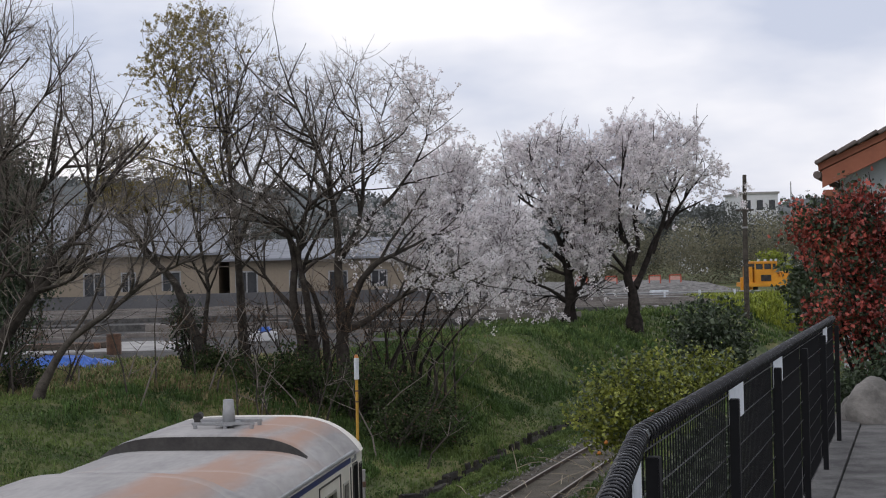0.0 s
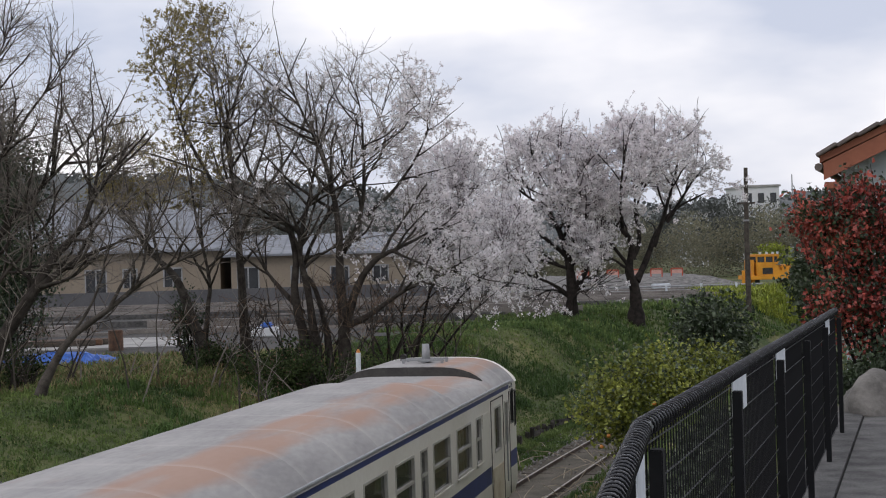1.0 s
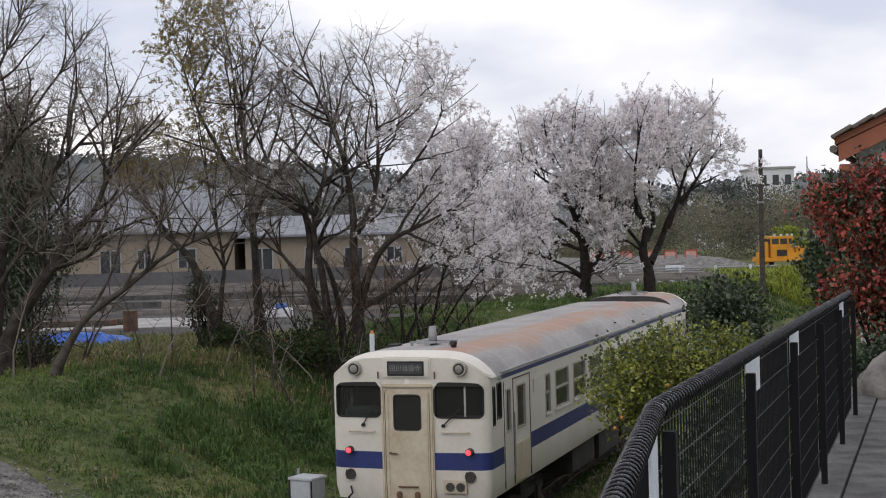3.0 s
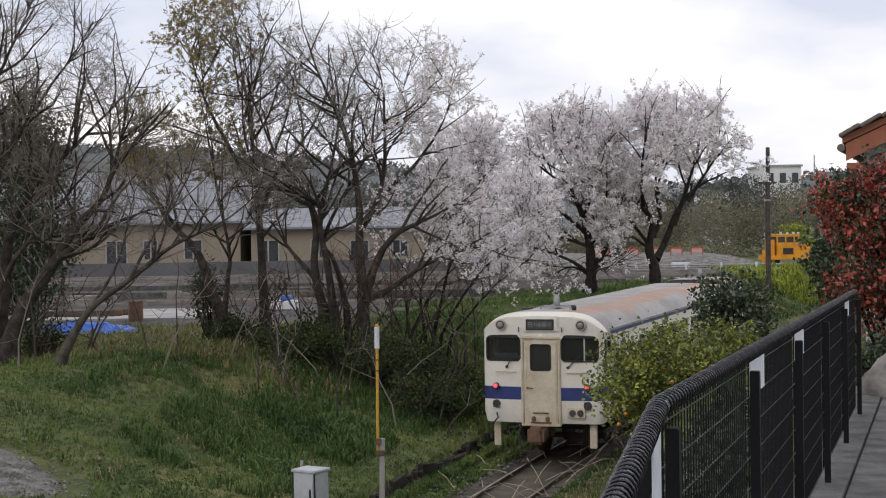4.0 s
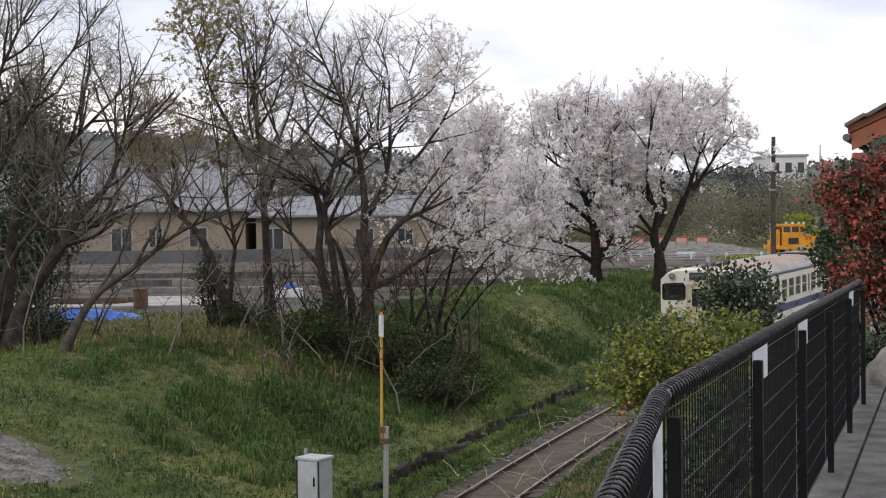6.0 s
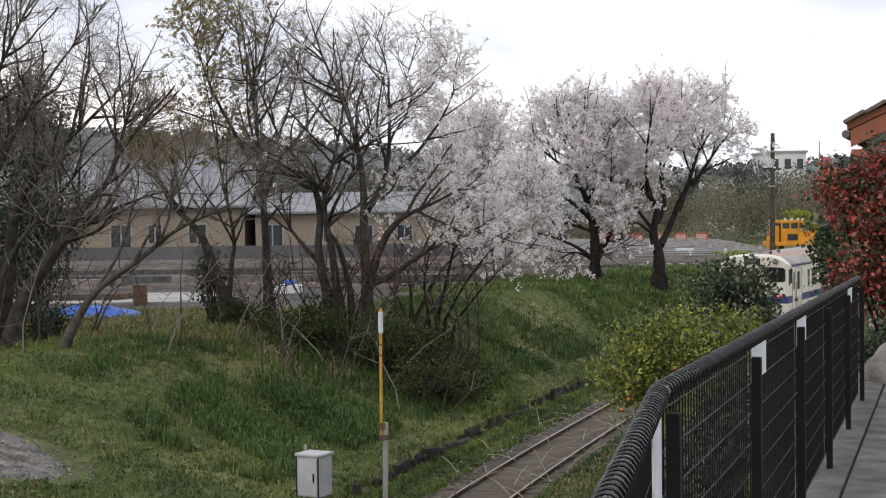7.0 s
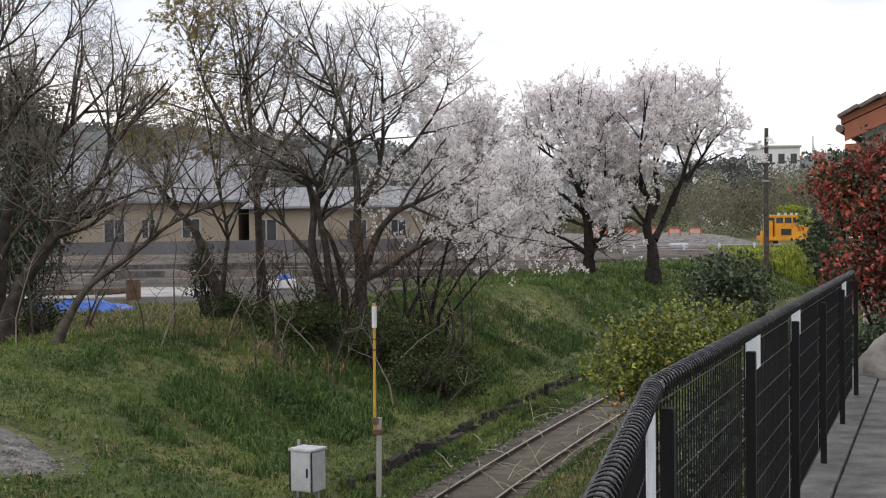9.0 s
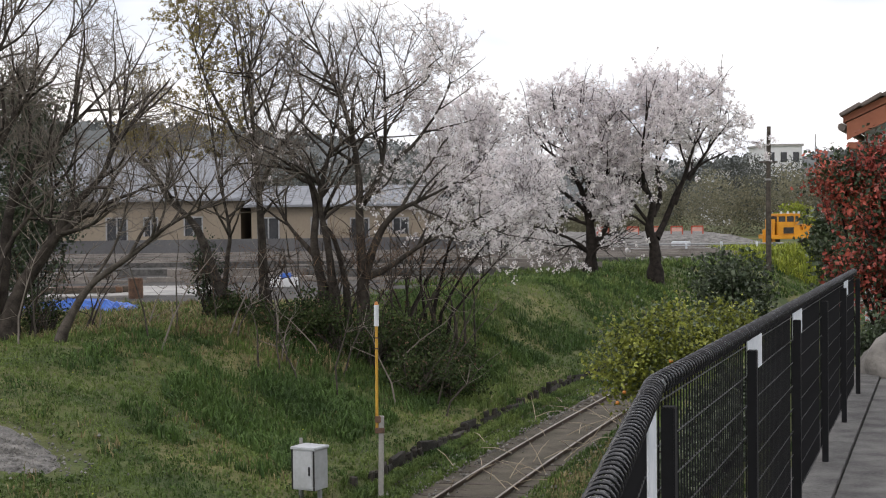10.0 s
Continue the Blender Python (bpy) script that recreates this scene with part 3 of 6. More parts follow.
def offshoots(rng, P, r0, r1, per_metre, first, angle, reach, blobs, least=0.3):
    """Starts, ways, lengths and thicknesses of side shoots along polylines."""
    m = P.shape[1]
    L = np.linalg.norm(np.diff(P, axis=1), axis=2).sum(1)
    count = rng.poisson(np.maximum(L * per_metre * (1 - first), least))
    i = np.repeat(np.arange(len(P)), count)
    t = first + (1 - first) * rng.random(len(i)) ** 0.8
    q = np.minimum((t * (m - 1)).astype(int), m - 2)
    f = (t * (m - 1) - q)[:, None]
    start = P[i, q] * (1 - f) + P[i, q + 1] * f
    tan = unit(P[i, q + 1] - P[i, q])
    side = unit(np.cross(tan, rng.normal(size=tan.shape)))
    ang = np.radians(angle) * rng.uniform(0.6, 1.35, len(i))[:, None]
    way = tan * np.cos(ang) + side * np.sin(ang)
    length = rng.uniform(reach[0], reach[1], len(i)) * (1.15 - 0.5 * t)
    thick = (r0[i] + (r1[i] - r0[i]) * t) * 0.62
    length = np.where(within(start + way * length[:, None], blobs), length, length * rng.uniform(0.35, 0.95, len(length)))
    ok = within(start, blobs, rng.uniform(0.93, 1.12, (len(start), 1)))
    return start[ok], way[ok], length[ok], thick[ok]


def smooth_line(pts, n):
    """A soft curve through places."""
    P = np.array(pts, float)
    P = np.concatenate([[2 * P[0] - P[1]], P, [2 * P[-1] - P[-2]]])
    out = []
    for t in np.linspace(0, len(P) - 3 - 1e-6, n):
        i, f = int(t) + 1, t % 1
        a, b, c, d = P[i - 1], P[i], P[i + 1], P[i + 2]
        out.append(0.5 * (2 * b + (c - a) * f + (2 * a - 5 * b + 4 * c - d) * f * f + (3 * b - a - 3 * c + d) * f ** 3))
    return np.array(out)


def petals(rng, at, size, sides=4):
    """Small bent leaves or petals, one at each place, turned at random."""
    n = len(at)
    a = rng.normal(size=(n, 3))
    a /= np.linalg.norm(a, axis=1)[:, None]
    b = np.cross(a, rng.normal(size=(n, 3)))
    b /= np.linalg.norm(b, axis=1)[:, None]
    c = np.cross(a, b)
    s = size * rng.uniform(0.6, 1.35, (n, 1))
    V = np.stack([at - a * s * 0.5, at + b * s * 0.36 + c * s * 0.12, at + a * s * 0.5, at - b * s * 0.36 + c * s * 0.12], 1).reshape(-1, 3)
    k = np.arange(n)[:, None] * 4
    F = np.concatenate([k + (0, 1, 2), k + (0, 2, 3)], 0)
    return V, F


def tree(name, label, seed, y, stems, blobs, bark, twig_mat, angle=38, up=0.45, dense=1.0, fine=0.0054, bloom=0, bloom_mat=None, bloom_size=0.07, where=None, group="", spread=0.5, gnarl=0.05, size=1.0, split=False):
    """Tree from the lines of its main limbs (x, z places, thick, thin end) at the distance y; side limbs, boughs and twigs fill the crown."""
    rng = np.random.default_rng(seed)
    t = empty(name, Matrix(), label, "tree", group)
    lines, ra, rb = [], [], []
    V, F = [], []
    for k, (pts, r0, r1) in enumerate(stems):
        drift = rng.normal() * spread if k else 0.0
        low = pts[0][1] < 3.0
        n = len(pts)
        P = smooth_line([(x, y + drift * (i / (n - 1) if not low else 0.25 + 0.75 * i / (n - 1)), z) for i, (x, z) in enumerate(pts)], 26)
        P[2:] += np.cumsum(rng.normal(size=(24, 3)) * gnarl * 0.3, 0) * np.linspace(0, 1, 24)[:, None] ** 0.5
        if low:
            P[0, 2] = min(float(ground_z(P[0, 0], P[0, 1])) - 0.15, P[0, 2])
        radii = 0.3 * r1 + (r0 - 0.3 * r1) * (1 - np.linspace(0, 1, 26)) ** 1.35
        if low:
            radii[:3] *= (1.45, 1.2, 1.06)
        radii = radii * (1 + rng.normal(size=26) * 0.05)
        v, f = tube(P, radii, 9 if r0 > 0.06 else 5)
        if split:
            trunk = raw("stem", v, f, bark, t, smooth_shade=True)
        o = len(V)
        V += v
        F += [tuple(o + q for q in g) for g in f]
        lines.append(P)
        ra.append(r0)
        rb.append(r1 * 0.6)
    if not split:
        trunk = raw("trunk", V, F, bark, t, smooth_shade=True)
    P, ra, rb = np.array(lines), np.array(ra), np.array(rb)
    levels = ((3.2, 0.24, (1.3 * size, 3.6 * size), 8, 5), (4.4, 0.14, (0.7 * size, 1.8 * size), 6, 4), (5.2, 0.12, (0.35 * size, 0.95 * size), 4, 3), (4.4, 0.15, (0.15 * size, 0.42 * size), 2, 3))
    VV, FF, spots, o = [], [], [], 0
    for k, (per, first, reach, bends, sides) in enumerate(levels):
        st, way, L, th = offshoots(rng, P, ra, rb, per * dense, first, angle * (1 + 0.1 * k), reach, blobs, 0.3 if k or split else 6.0)
        P = shoots(rng, st, way, L, bends, up * (1 if k < 2 else 0.6), 0.22 + 0.06 * k)
        ra = np.clip(th, (0.016, 0.009, fine, fine * 0.8)[k], (0.055, 0.022, fine * 1.35, fine)[k])
        rb = np.maximum(ra * 0.35, fine * 0.6)
        v, f = tubes(P, ra, rb, sides)
        if k == 0:
            tagged(raw("bough", v, f, bark, trunk, smooth_shade=True), kind="stuff")
            continue
        VV.append(v)
        FF.append(f + o)
        o += len(v)
        spots.append(P[:, 1:].reshape(-1, 3))
    tagged(raw("twig_spray", np.concatenate(VV), np.concatenate(FF), twig_mat, t, "fine twigs"), kind="stuff")
    if bloom:
        ends = np.concatenate(spots)
        keep = ends if where is None else ends[where(ends, rng)]
        heads = keep[rng.integers(0, len(keep), max(1, bloom // 8))]
        pick = np.repeat(heads, 8, 0) + rng.normal(size=(len(heads) * 8, 3)) * bloom_size * 0.55
        v, f = petals(rng, pick, bloom_size)
        raw("crown", v, f, bloom_mat, t)
    return t


# bare tree with arching limbs at the edge of the bank
tree("bare_tree", "large leafless tree with arching grey limbs on the bank", 11, 38.0,
     [([(-11.11, 2.19), (-10.73, 3.33), (-10.0, 4.39), (-9.23, 5.54), (-8.46, 6.44), (-8.0, 8.0), (-7.8, 9.13)], 0.24, 0.045),
      ([(-11.04, 2.19), (-10.66, 3.47), (-9.85, 4.6), (-8.67, 5.43), (-7.69, 5.79), (-6.55, 5.99)], 0.19, 0.03),
      ([(-11.47, 2.19), (-11.29, 3.91), (-11.11, 5.62), (-10.23, 6.89), (-8.92, 8.29), (-7.98, 9.41)], 0.22, 0.035),
      ([(-11.62, 2.19), (-11.78, 4.48), (-11.38, 6.47), (-10.49, 8.17), (-9.47, 9.57), (-8.73, 10.7)], 0.15, 0.035),
      ([(-11.76, 2.19), (-11.98, 5.06), (-11.93, 7.19), (-11.18, 9.03), (-10.44, 10.58), (-9.99, 11.7)], 0.15, 0.03),
      ([(-11.47, 2.19), (-11.37, 3.62), (-10.85, 4.76), (-9.97, 5.74), (-8.81, 7.01), (-7.51, 7.99)], 0.11, 0.03)],
     [(-11.4, 38, 7.6, 3.9, 3.0, 4.3, 1), (-8.7, 38, 6.6, 2.6, 2.0, 2.7, 1)], M_BARKG, M_TWIG, angle=42, up=0.32, dense=0.9, spread=0.9)
# leaning slender trunk
tree("leaning_tree", "slender leafless tree leaning over the grassy bank", 12, 36.0,
     [([(-9.27, 2.26), (-8.52, 3.52), (-7.52, 4.26), (-6.51, 5.06), (-5.16, 5.76), (-4.26, 6.47)], 0.115, 0.035),
      ([(-7.52, 4.26), (-7.0, 5.16), (-6.47, 6.1), (-6.05, 7.04)], 0.05, 0.02),
      ([(-8.55, 3.46), (-7.85, 4.63), (-7.48, 5.98), (-7.19, 7.05)], 0.05, 0.02)],
     [(-5.8, 36, 6.2, 2.0, 1.4, 1.3, 1), (-7.5, 36, 5.6, 1.6, 1.2, 1.5, 1)], M_BARK, M_TWIG, angle=44, up=0.4, dense=0.85, spread=0.4)
# tall budding tree
tree("budding_tree", "tall tree with pale grey limbs and olive spring buds", 13, 42.5,
     [([(-5.05, 2.34), (-5.14, 4.42), (-5.22, 5.7), (-5.36, 6.74), (-5.52, 8.65), (-5.84, 10.47), (-6.03, 11.9)], 0.15, 0.04),
      ([(-6.1, 2.6), (-6.53, 3.64), (-6.96, 4.85), (-7.79, 5.72), (-8.23, 6.85), (-8.4, 8.13)], 0.19, 0.045),
      ([(-5.22, 5.7), (-4.59, 6.97), (-3.78, 7.83), (-3.13, 8.86), (-2.79, 10.28)], 0.085, 0.03),
      ([(-5.36, 6.66), (-6.01, 7.78), (-6.63, 9.06), (-7.08, 10.49), (-7.38, 11.6)], 0.08, 0.03),
      ([(-6.23, 2.6), (-6.08, 3.8), (-5.98, 4.91), (-6.27, 6.51), (-6.49, 8.1), (-6.78, 9.69)], 0.09, 0.03),
      ([(-5.52, 8.57), (-5.03, 9.83), (-4.53, 11.09)], 0.06, 0.025)],
     [(-6.0, 42.5, 9.0, 3.0, 2.6, 3.5, 1), (-6.6, 42.5, 6.4, 3.0, 2.0, 2.0, 1)], M_BARK, M_TWIG, angle=46, up=0.4, dense=0.86, spread=0.8, bloom=26000, bloom_mat=M_BUD, bloom_size=0.058,
     where=lambda e, g: (e[:, 2] > 6.8) & (g.random(len(e)) < np.clip((-e[:, 0] - 5.0) / 2.2, 0.06, 1.0)))
# clump of several stems, in first blossom on its far side
tree("multi_stem_tree", "many-stemmed tree with twisted grey trunks and sparse blossom", 14, 41.0,
     [([(-3.2, 2.74), (-3.5, 4.29), (-3.44, 5.52), (-3.82, 6.6), (-4.49, 7.45), (-5.02, 8.76), (-5.3, 9.99)], 0.14, 0.035),
      ([(-2.96, 2.74), (-3.16, 4.44), (-3.33, 5.67), (-2.97, 7.21), (-2.72, 8.73), (-3.0, 10.27)], 0.13, 0.035),
      ([(-2.18, 2.89), (-2.26, 4.89), (-2.29, 6.43), (-2.65, 7.97), (-3.32, 9.51), (-3.76, 10.73)], 0.15, 0.04),
      ([(-2.23, 5.35), (-1.7, 6.27), (-1.5, 7.65), (-1.51, 9.03), (-1.78, 10.1)], 0.1, 0.03),
      ([(-2.18, 3.35), (-1.82, 4.42), (-1.3, 5.16), (-0.53, 5.56), (0.32, 5.94), (1.1, 6.54)], 0.14, 0.03),
      ([(-1.75, 6.19), (-0.62, 7.21), (0.12, 8.39), (0.36, 9.31)], 0.07, 0.025),
      ([(-2.3, 3.35), (-1.4, 3.76), (-0.47, 4.41), (0.77, 4.93), (1.7, 5.46)], 0.11, 0.025),
      ([(-3.31, 3.82), (-4.13, 4.76), (-4.62, 5.47), (-5.22, 6.0)], 0.08, 0.03),
      ([(-2.61, 2.89), (-2.96, 4.44), (-3.2, 5.21), (-2.12, 7.19), (-1.18, 8.72), (-0.86, 9.78)], 0.09, 0.03)],
     [(-2.4, 41, 7.4, 3.3, 2.6, 3.8, 1), (0.2, 41, 5.3, 2.0, 1.9, 1.9, 1), (-4.3, 41, 6.2, 1.5, 1.6, 1.6, 1)], M_BARKG, M_TWIG, angle=50, up=0.3, dense=0.86, spread=0.9, bloom=26000, bloom_mat=M_BLOSSOM, bloom_size=0.062,
     where=lambda e, g: g.random(len(e)) < np.clip((e[:, 0] + 2.4) / 3.2 - np.clip(e[:, 2] - 7.5, 0, 3) * 0.1, 0.015, 1))
# thin suckers crowding round the feet of the trees
sprout = random.Random(6)


def suckers(x0, x1, y, n, tall, seed, label):
    rows = []
    for k in range(n):
        x, lean, h = sprout.uniform(x0, x1), sprout.gauss(0.12, 0.38), tall * sprout.uniform(0.55, 1.15)
        rows.append(([(x, 1.9), (x + lean * h * 0.3, 1.9 + h * 0.4), (x + lean * h * 0.7, 1.9 + h * 0.75), (x + lean * h * 1.1, 1.9 + h)], sprout.uniform(0.022, 0.05), 0.012))
    tree("sucker_clump", label, seed, y, rows, [((x0 + x1) / 2, y, 1.9 + tall * 0.5, (x1 - x0) / 2 + 0.9, 1.5, tall * 0.6, 1)], M_BARKG, M_BRAMBLE, angle=44, up=0.4, dense=0.6, spread=0.5, size=0.6, group="sucker clumps", split=True)


suckers(-4.0, -1.2, 40.6, 20, 2.6, 71, "thicket of thin bare suckers round twisted trunks")
suckers(-6.8, -4.4, 42.0, 12, 2.2, 72, "thin bare suckers and dead stems under a tall tree")
suckers(-1.2, 1.0, 42.4, 14, 2.4, 73, "arching bare shoots beside the blossoming clump")
suckers(-12.0, -8.6, 38.6, 12, 2.2, 74, "tangle of thin dead stems at the edge of the bank")
# low spreading blossom beside the clump
tree("spreading_cherry", "low spreading cherry with arching twigs in white blossom", 15, 44.0,
     [([(-0.2, 2.0), (0.56, 3.32), (1.32, 4.3), (2.07, 5.04), (2.49, 5.94)], 0.05, 0.015),
      ([(-0.36, 2.01), (-0.01, 3.49), (0.33, 4.81), (0.84, 5.96), (1.3, 7.27), (1.55, 8.5)], 0.06, 0.02),
      ([(0.05, 1.92), (1.14, 3.31), (1.98, 4.13), (2.64, 4.45)], 0.045, 0.015),
      ([(-0.53, 2.01), (-0.68, 3.5), (-0.33, 4.82), (0.18, 6.13)], 0.05, 0.02),
      ([(-1.02, 2.18), (-0.18, 3.66), (0.99, 4.64), (1.82, 5.29)], 0.045, 0.015)],
     [(1.1, 44, 5.4, 1.8, 1.6, 2.3, 1), (1.3, 44, 6.8, 1.6, 1.4, 2.0, 1), (2.3, 44, 5.6, 1.3, 1.3, 1.5, 1), (0.0, 44, 4.4, 1.7, 1.5, 1.3, 1)], M_BARKC, M_TWIGC, angle=42, up=0.35, dense=1.0, spread=0.6, bloom=30000, bloom_mat=M_BLOSSOM, bloom_size=0.075,
     where=lambda e, g: g.random(len(e)) < np.clip((e[:, 2] - 2.9) / 1.5, 0.0, 1))
# two old cherries in full blossom
tree("cherry_tree", "old cherry tree in full pale pink blossom on grass", 16, 68.0,
     [([(6.62, 1.93), (6.71, 3.34), (6.6, 4.74), (6.3, 5.9), (5.65, 7.18), (5.28, 8.71), (4.79, 10.24)], 0.3, 0.06),
      ([(6.71, 3.34), (7.41, 4.35), (7.37, 5.88), (7.57, 7.66), (7.46, 9.7)], 0.15, 0.05),
      ([(6.66, 3.08), (5.62, 3.73), (4.34, 4.13), (3.2, 4.28)], 0.11, 0.04),
      ([(6.57, 4.87), (5.38, 5.91), (4.24, 6.43), (3.09, 6.7)], 0.12, 0.04),
      ([(6.4, 5.51), (6.8, 7.16), (6.43, 8.95), (6.58, 10.73)], 0.11, 0.04),
      ([(6.69, 3.21), (7.46, 3.71), (8.05, 4.34)], 0.09, 0.04),
      ([(6.65, 4.36), (7.68, 5.62), (8.2, 7.15), (8.34, 8.67)], 0.09, 0.03),
      ([(5.9, 6.79), (4.38, 7.96), (3.25, 8.99)], 0.09, 0.035),
      ([(6.63, 3.03), (5.92, 3.4), (5.23, 3.15), (4.59, 2.85)], 0.07, 0.03),
      ([(6.71, 3.54), (7.54, 3.89), (8.17, 3.58)], 0.07, 0.03),
      ([(6.66, 2.88), (7.04, 3.33), (7.45, 2.95)], 0.06, 0.03),
      ([(6.66, 3.08), (6.38, 3.6), (5.86, 2.58)], 0.05, 0.03),
      ([(6.59, 4.36), (5.12, 4.76), (3.58, 4.53), (2.55, 3.9)], 0.08, 0.03)],
     [(5.7, 68, 7.2, 3.3, 2.6, 3.7, 1), (3.9, 68, 4.7, 1.9, 1.5, 1.5, 1), (6.3, 68, 3.7, 1.9, 1.4, 1.4, 1)], M_BARKC, M_TWIGC, angle=48, up=0.3, dense=0.66, size=1.4, fine=0.0082, bloom=54000, bloom_mat=M_BLOSSOM, bloom_size=0.1, group="cherry trees", spread=1.1)
tree("cherry_tree", "old thick-trunked cherry tree in full pale blossom", 17, 68.0,
     [([(9.59, 1.84), (9.57, 3.3), (9.35, 4.2), (9.46, 5.48), (8.76, 6.43), (7.95, 7.66), (7.58, 9.19)], 0.31, 0.06),
      ([(9.65, 3.69), (10.12, 4.45), (10.85, 5.94), (11.77, 6.85), (13.05, 7.47), (14.2, 7.79)], 0.19, 0.04),
      ([(9.51, 4.71), (9.87, 5.6), (9.78, 7.13), (10.13, 8.91), (10.4, 10.68)], 0.14, 0.045),
      ([(10.48, 5.21), (11.14, 7.11), (11.66, 9.14), (11.8, 10.92)], 0.12, 0.035),
      ([(11.13, 6.3), (12.29, 8.12), (13.32, 9.38)], 0.09, 0.03),
      ([(9.09, 5.99), (8.97, 7.65), (9.11, 9.43), (9.0, 10.7)], 0.1, 0.035),
      ([(9.35, 4.2), (8.56, 4.72), (7.8, 4.98)], 0.08, 0.03),
      ([(9.35, 4.33), (8.5, 5.61), (7.9, 7.15), (8.17, 8.93), (8.43, 10.45)], 0.09, 0.03)],
     [(10.4, 68, 8.3, 3.2, 2.6, 2.8, 1), (13.0, 68, 7.5, 2.2, 1.8, 1.5, 1), (8.3, 68, 6.6, 1.9, 1.8, 2.2, 1), (11.6, 68, 6.0, 1.5, 1.5, 0.9, 1)], M_BARKC, M_TWIGC, angle=48, up=0.3, dense=0.66, size=1.4, fine=0.0082, bloom=54000, bloom_mat=M_BLOSSOM, bloom_size=0.1, group="cherry trees", spread=1.1)

# ---- the railcar: x runs forward from its tail face, y to its left, z up from the rails ----
CAR_L, CAR_W = 20.8, 1.4
Z0, Z1 = 0.98, 3.05


def roof_z(y):
    return 3.03 + 0.43 * (1 - abs(y / 1.42) ** 4.6)


def loop_point(q):
    """Plan of the car's outline: q from 0 at the tail's middle, round the right side, the nose and the left side."""
    r = 0.24
    flat, arc, side_l = CAR_W - r, r * math.pi / 2, CAR_L - 2 * r
    half = flat + arc + side_l + arc + flat
    left = q > half
    if left:
        q = 2 * half - q
    if q < flat:
        x, y = 0.06 * (q / flat) ** 2, -q
    elif q < flat + arc:
        a = (q - flat) / r
        x, y = 0.06 + (r - 0.06) * (1 - math.cos(a)) + 0.0, -flat - r * math.sin(a)
    elif q < flat + arc + side_l:
        x, y = r + q - flat - arc, -CAR_W
    elif q < flat + 2 * arc + side_l:
        a = (q - flat - arc - side_l) / r
        x, y = CAR_L - r + (r - 0.06) * math.sin(a), -flat - r * math.cos(a)
    else:
        w = half - q
        x, y = CAR_L - 0.06 * (w / flat) ** 2, -w
    return Vector((x, -y if left else y, 0))


Q_FLAT = CAR_W - 0.24
Q_SIDE = Q_FLAT + 0.24 * math.pi / 2 - 0.24
Q_HALF = 2 * Q_FLAT + 0.24 * math.pi + CAR_L - 0.48


def side_q(x):
    """Outline length at x on the right side."""
    return Q_SIDE + x


def car_point(q, z, push=0.0):
    e = 1e-3
    p = loop_point(q % (2 * Q_HALF))
    d = loop_point((q + e) % (2 * Q_HALF)) - loop_point((q - e) % (2 * Q_HALF))
    nrm = Vector((-d.y, d.x, 0)).normalized()
    if nrm.dot(p - Vector((CAR_L / 2, 0, 0))) < 0:
        nrm = -nrm
    e2 = min(p.x, CAR_L - p.x)
    if z > 2.9 and e2 < 0.3:
        top = max(3.03, roof_z(p.y) - 0.1 * (1 - min(1, e2 / 0.3)) ** 2.2 + 0.004)
        z = 2.9 + (z - 2.9) / (Z1 - 2.9) * (top - 2.9)
    if z < 1.2:
        p = p - nrm * (1.2 - z) * 0.25
    p = p + nrm * push
    return Vector((p.x, p.y, z))


# openings: q0, q1, z0, z1, kind
OPEN = []
for mirror in (False, True):
    for nose in (False, True):
        def put(q0, q1, z0, z1, kind):
            if nose:
                q0, q1 = Q_HALF - q1, Q_HALF - q0
            if mirror:
                q0, q1 = 2 * Q_HALF - q1, 2 * Q_HALF - q0
            OPEN.append((q0, q1, z0, z1, kind))
        put(0.46, Q_FLAT + 0.16, 2.36, 2.92, "cab")
        put(0.0, 0.25, 2.15, 2.76, "none")
        put(side_q(0.27), side_q(0.42), 2.2, 2.86, "corner")
        put(side_q(0.52), side_q(0.80), 2.28, 2.9, "corner")
        put(side_q(1.06), side_q(1.36), 1.98, 2.74, "crew")
        put(side_q(1.74), side_q(2.32), 1.96, 2.74, "door")
    for x0, x1 in ((3.73, 4.1), (4.5, 5.58), (5.97, 7.05), (7.44, 8.52), (8.91, 9.99), (10.38, 11.46), (11.85, 12.85), (13.2, 13.6), (13.95, 15.05), (15.5, 16.55), (16.95, 17.35)):
        q0, q1 = side_q(x0), side_q(x1)
        if mirror:
            q0, q1 = 2 * Q_HALF - q1, 2 * Q_HALF - q0
        OPEN.append((q0, q1, 1.98, 2.73, "window"))


def cuts(vals, lo, hi, most):
    vals = sorted({round(v, 4) for v in vals if lo <= v <= hi} | {lo, hi})
    out = []
    for a, b in zip(vals, vals[1:]):
        n = max(1, math.ceil((b - a) / most))
        out += [a + (b - a) * i / n for i in range(n)]
    return out + [vals[-1]]


def round_corner(bm, arc, tip):
    """Fill between a corner and the arc that rounds it."""
    vs = [bm.verts.new(p) for p in arc]
    t = bm.verts.new(tip)
    for a, b in zip(vs, vs[1:]):
        bm.faces.new((t, a, b))


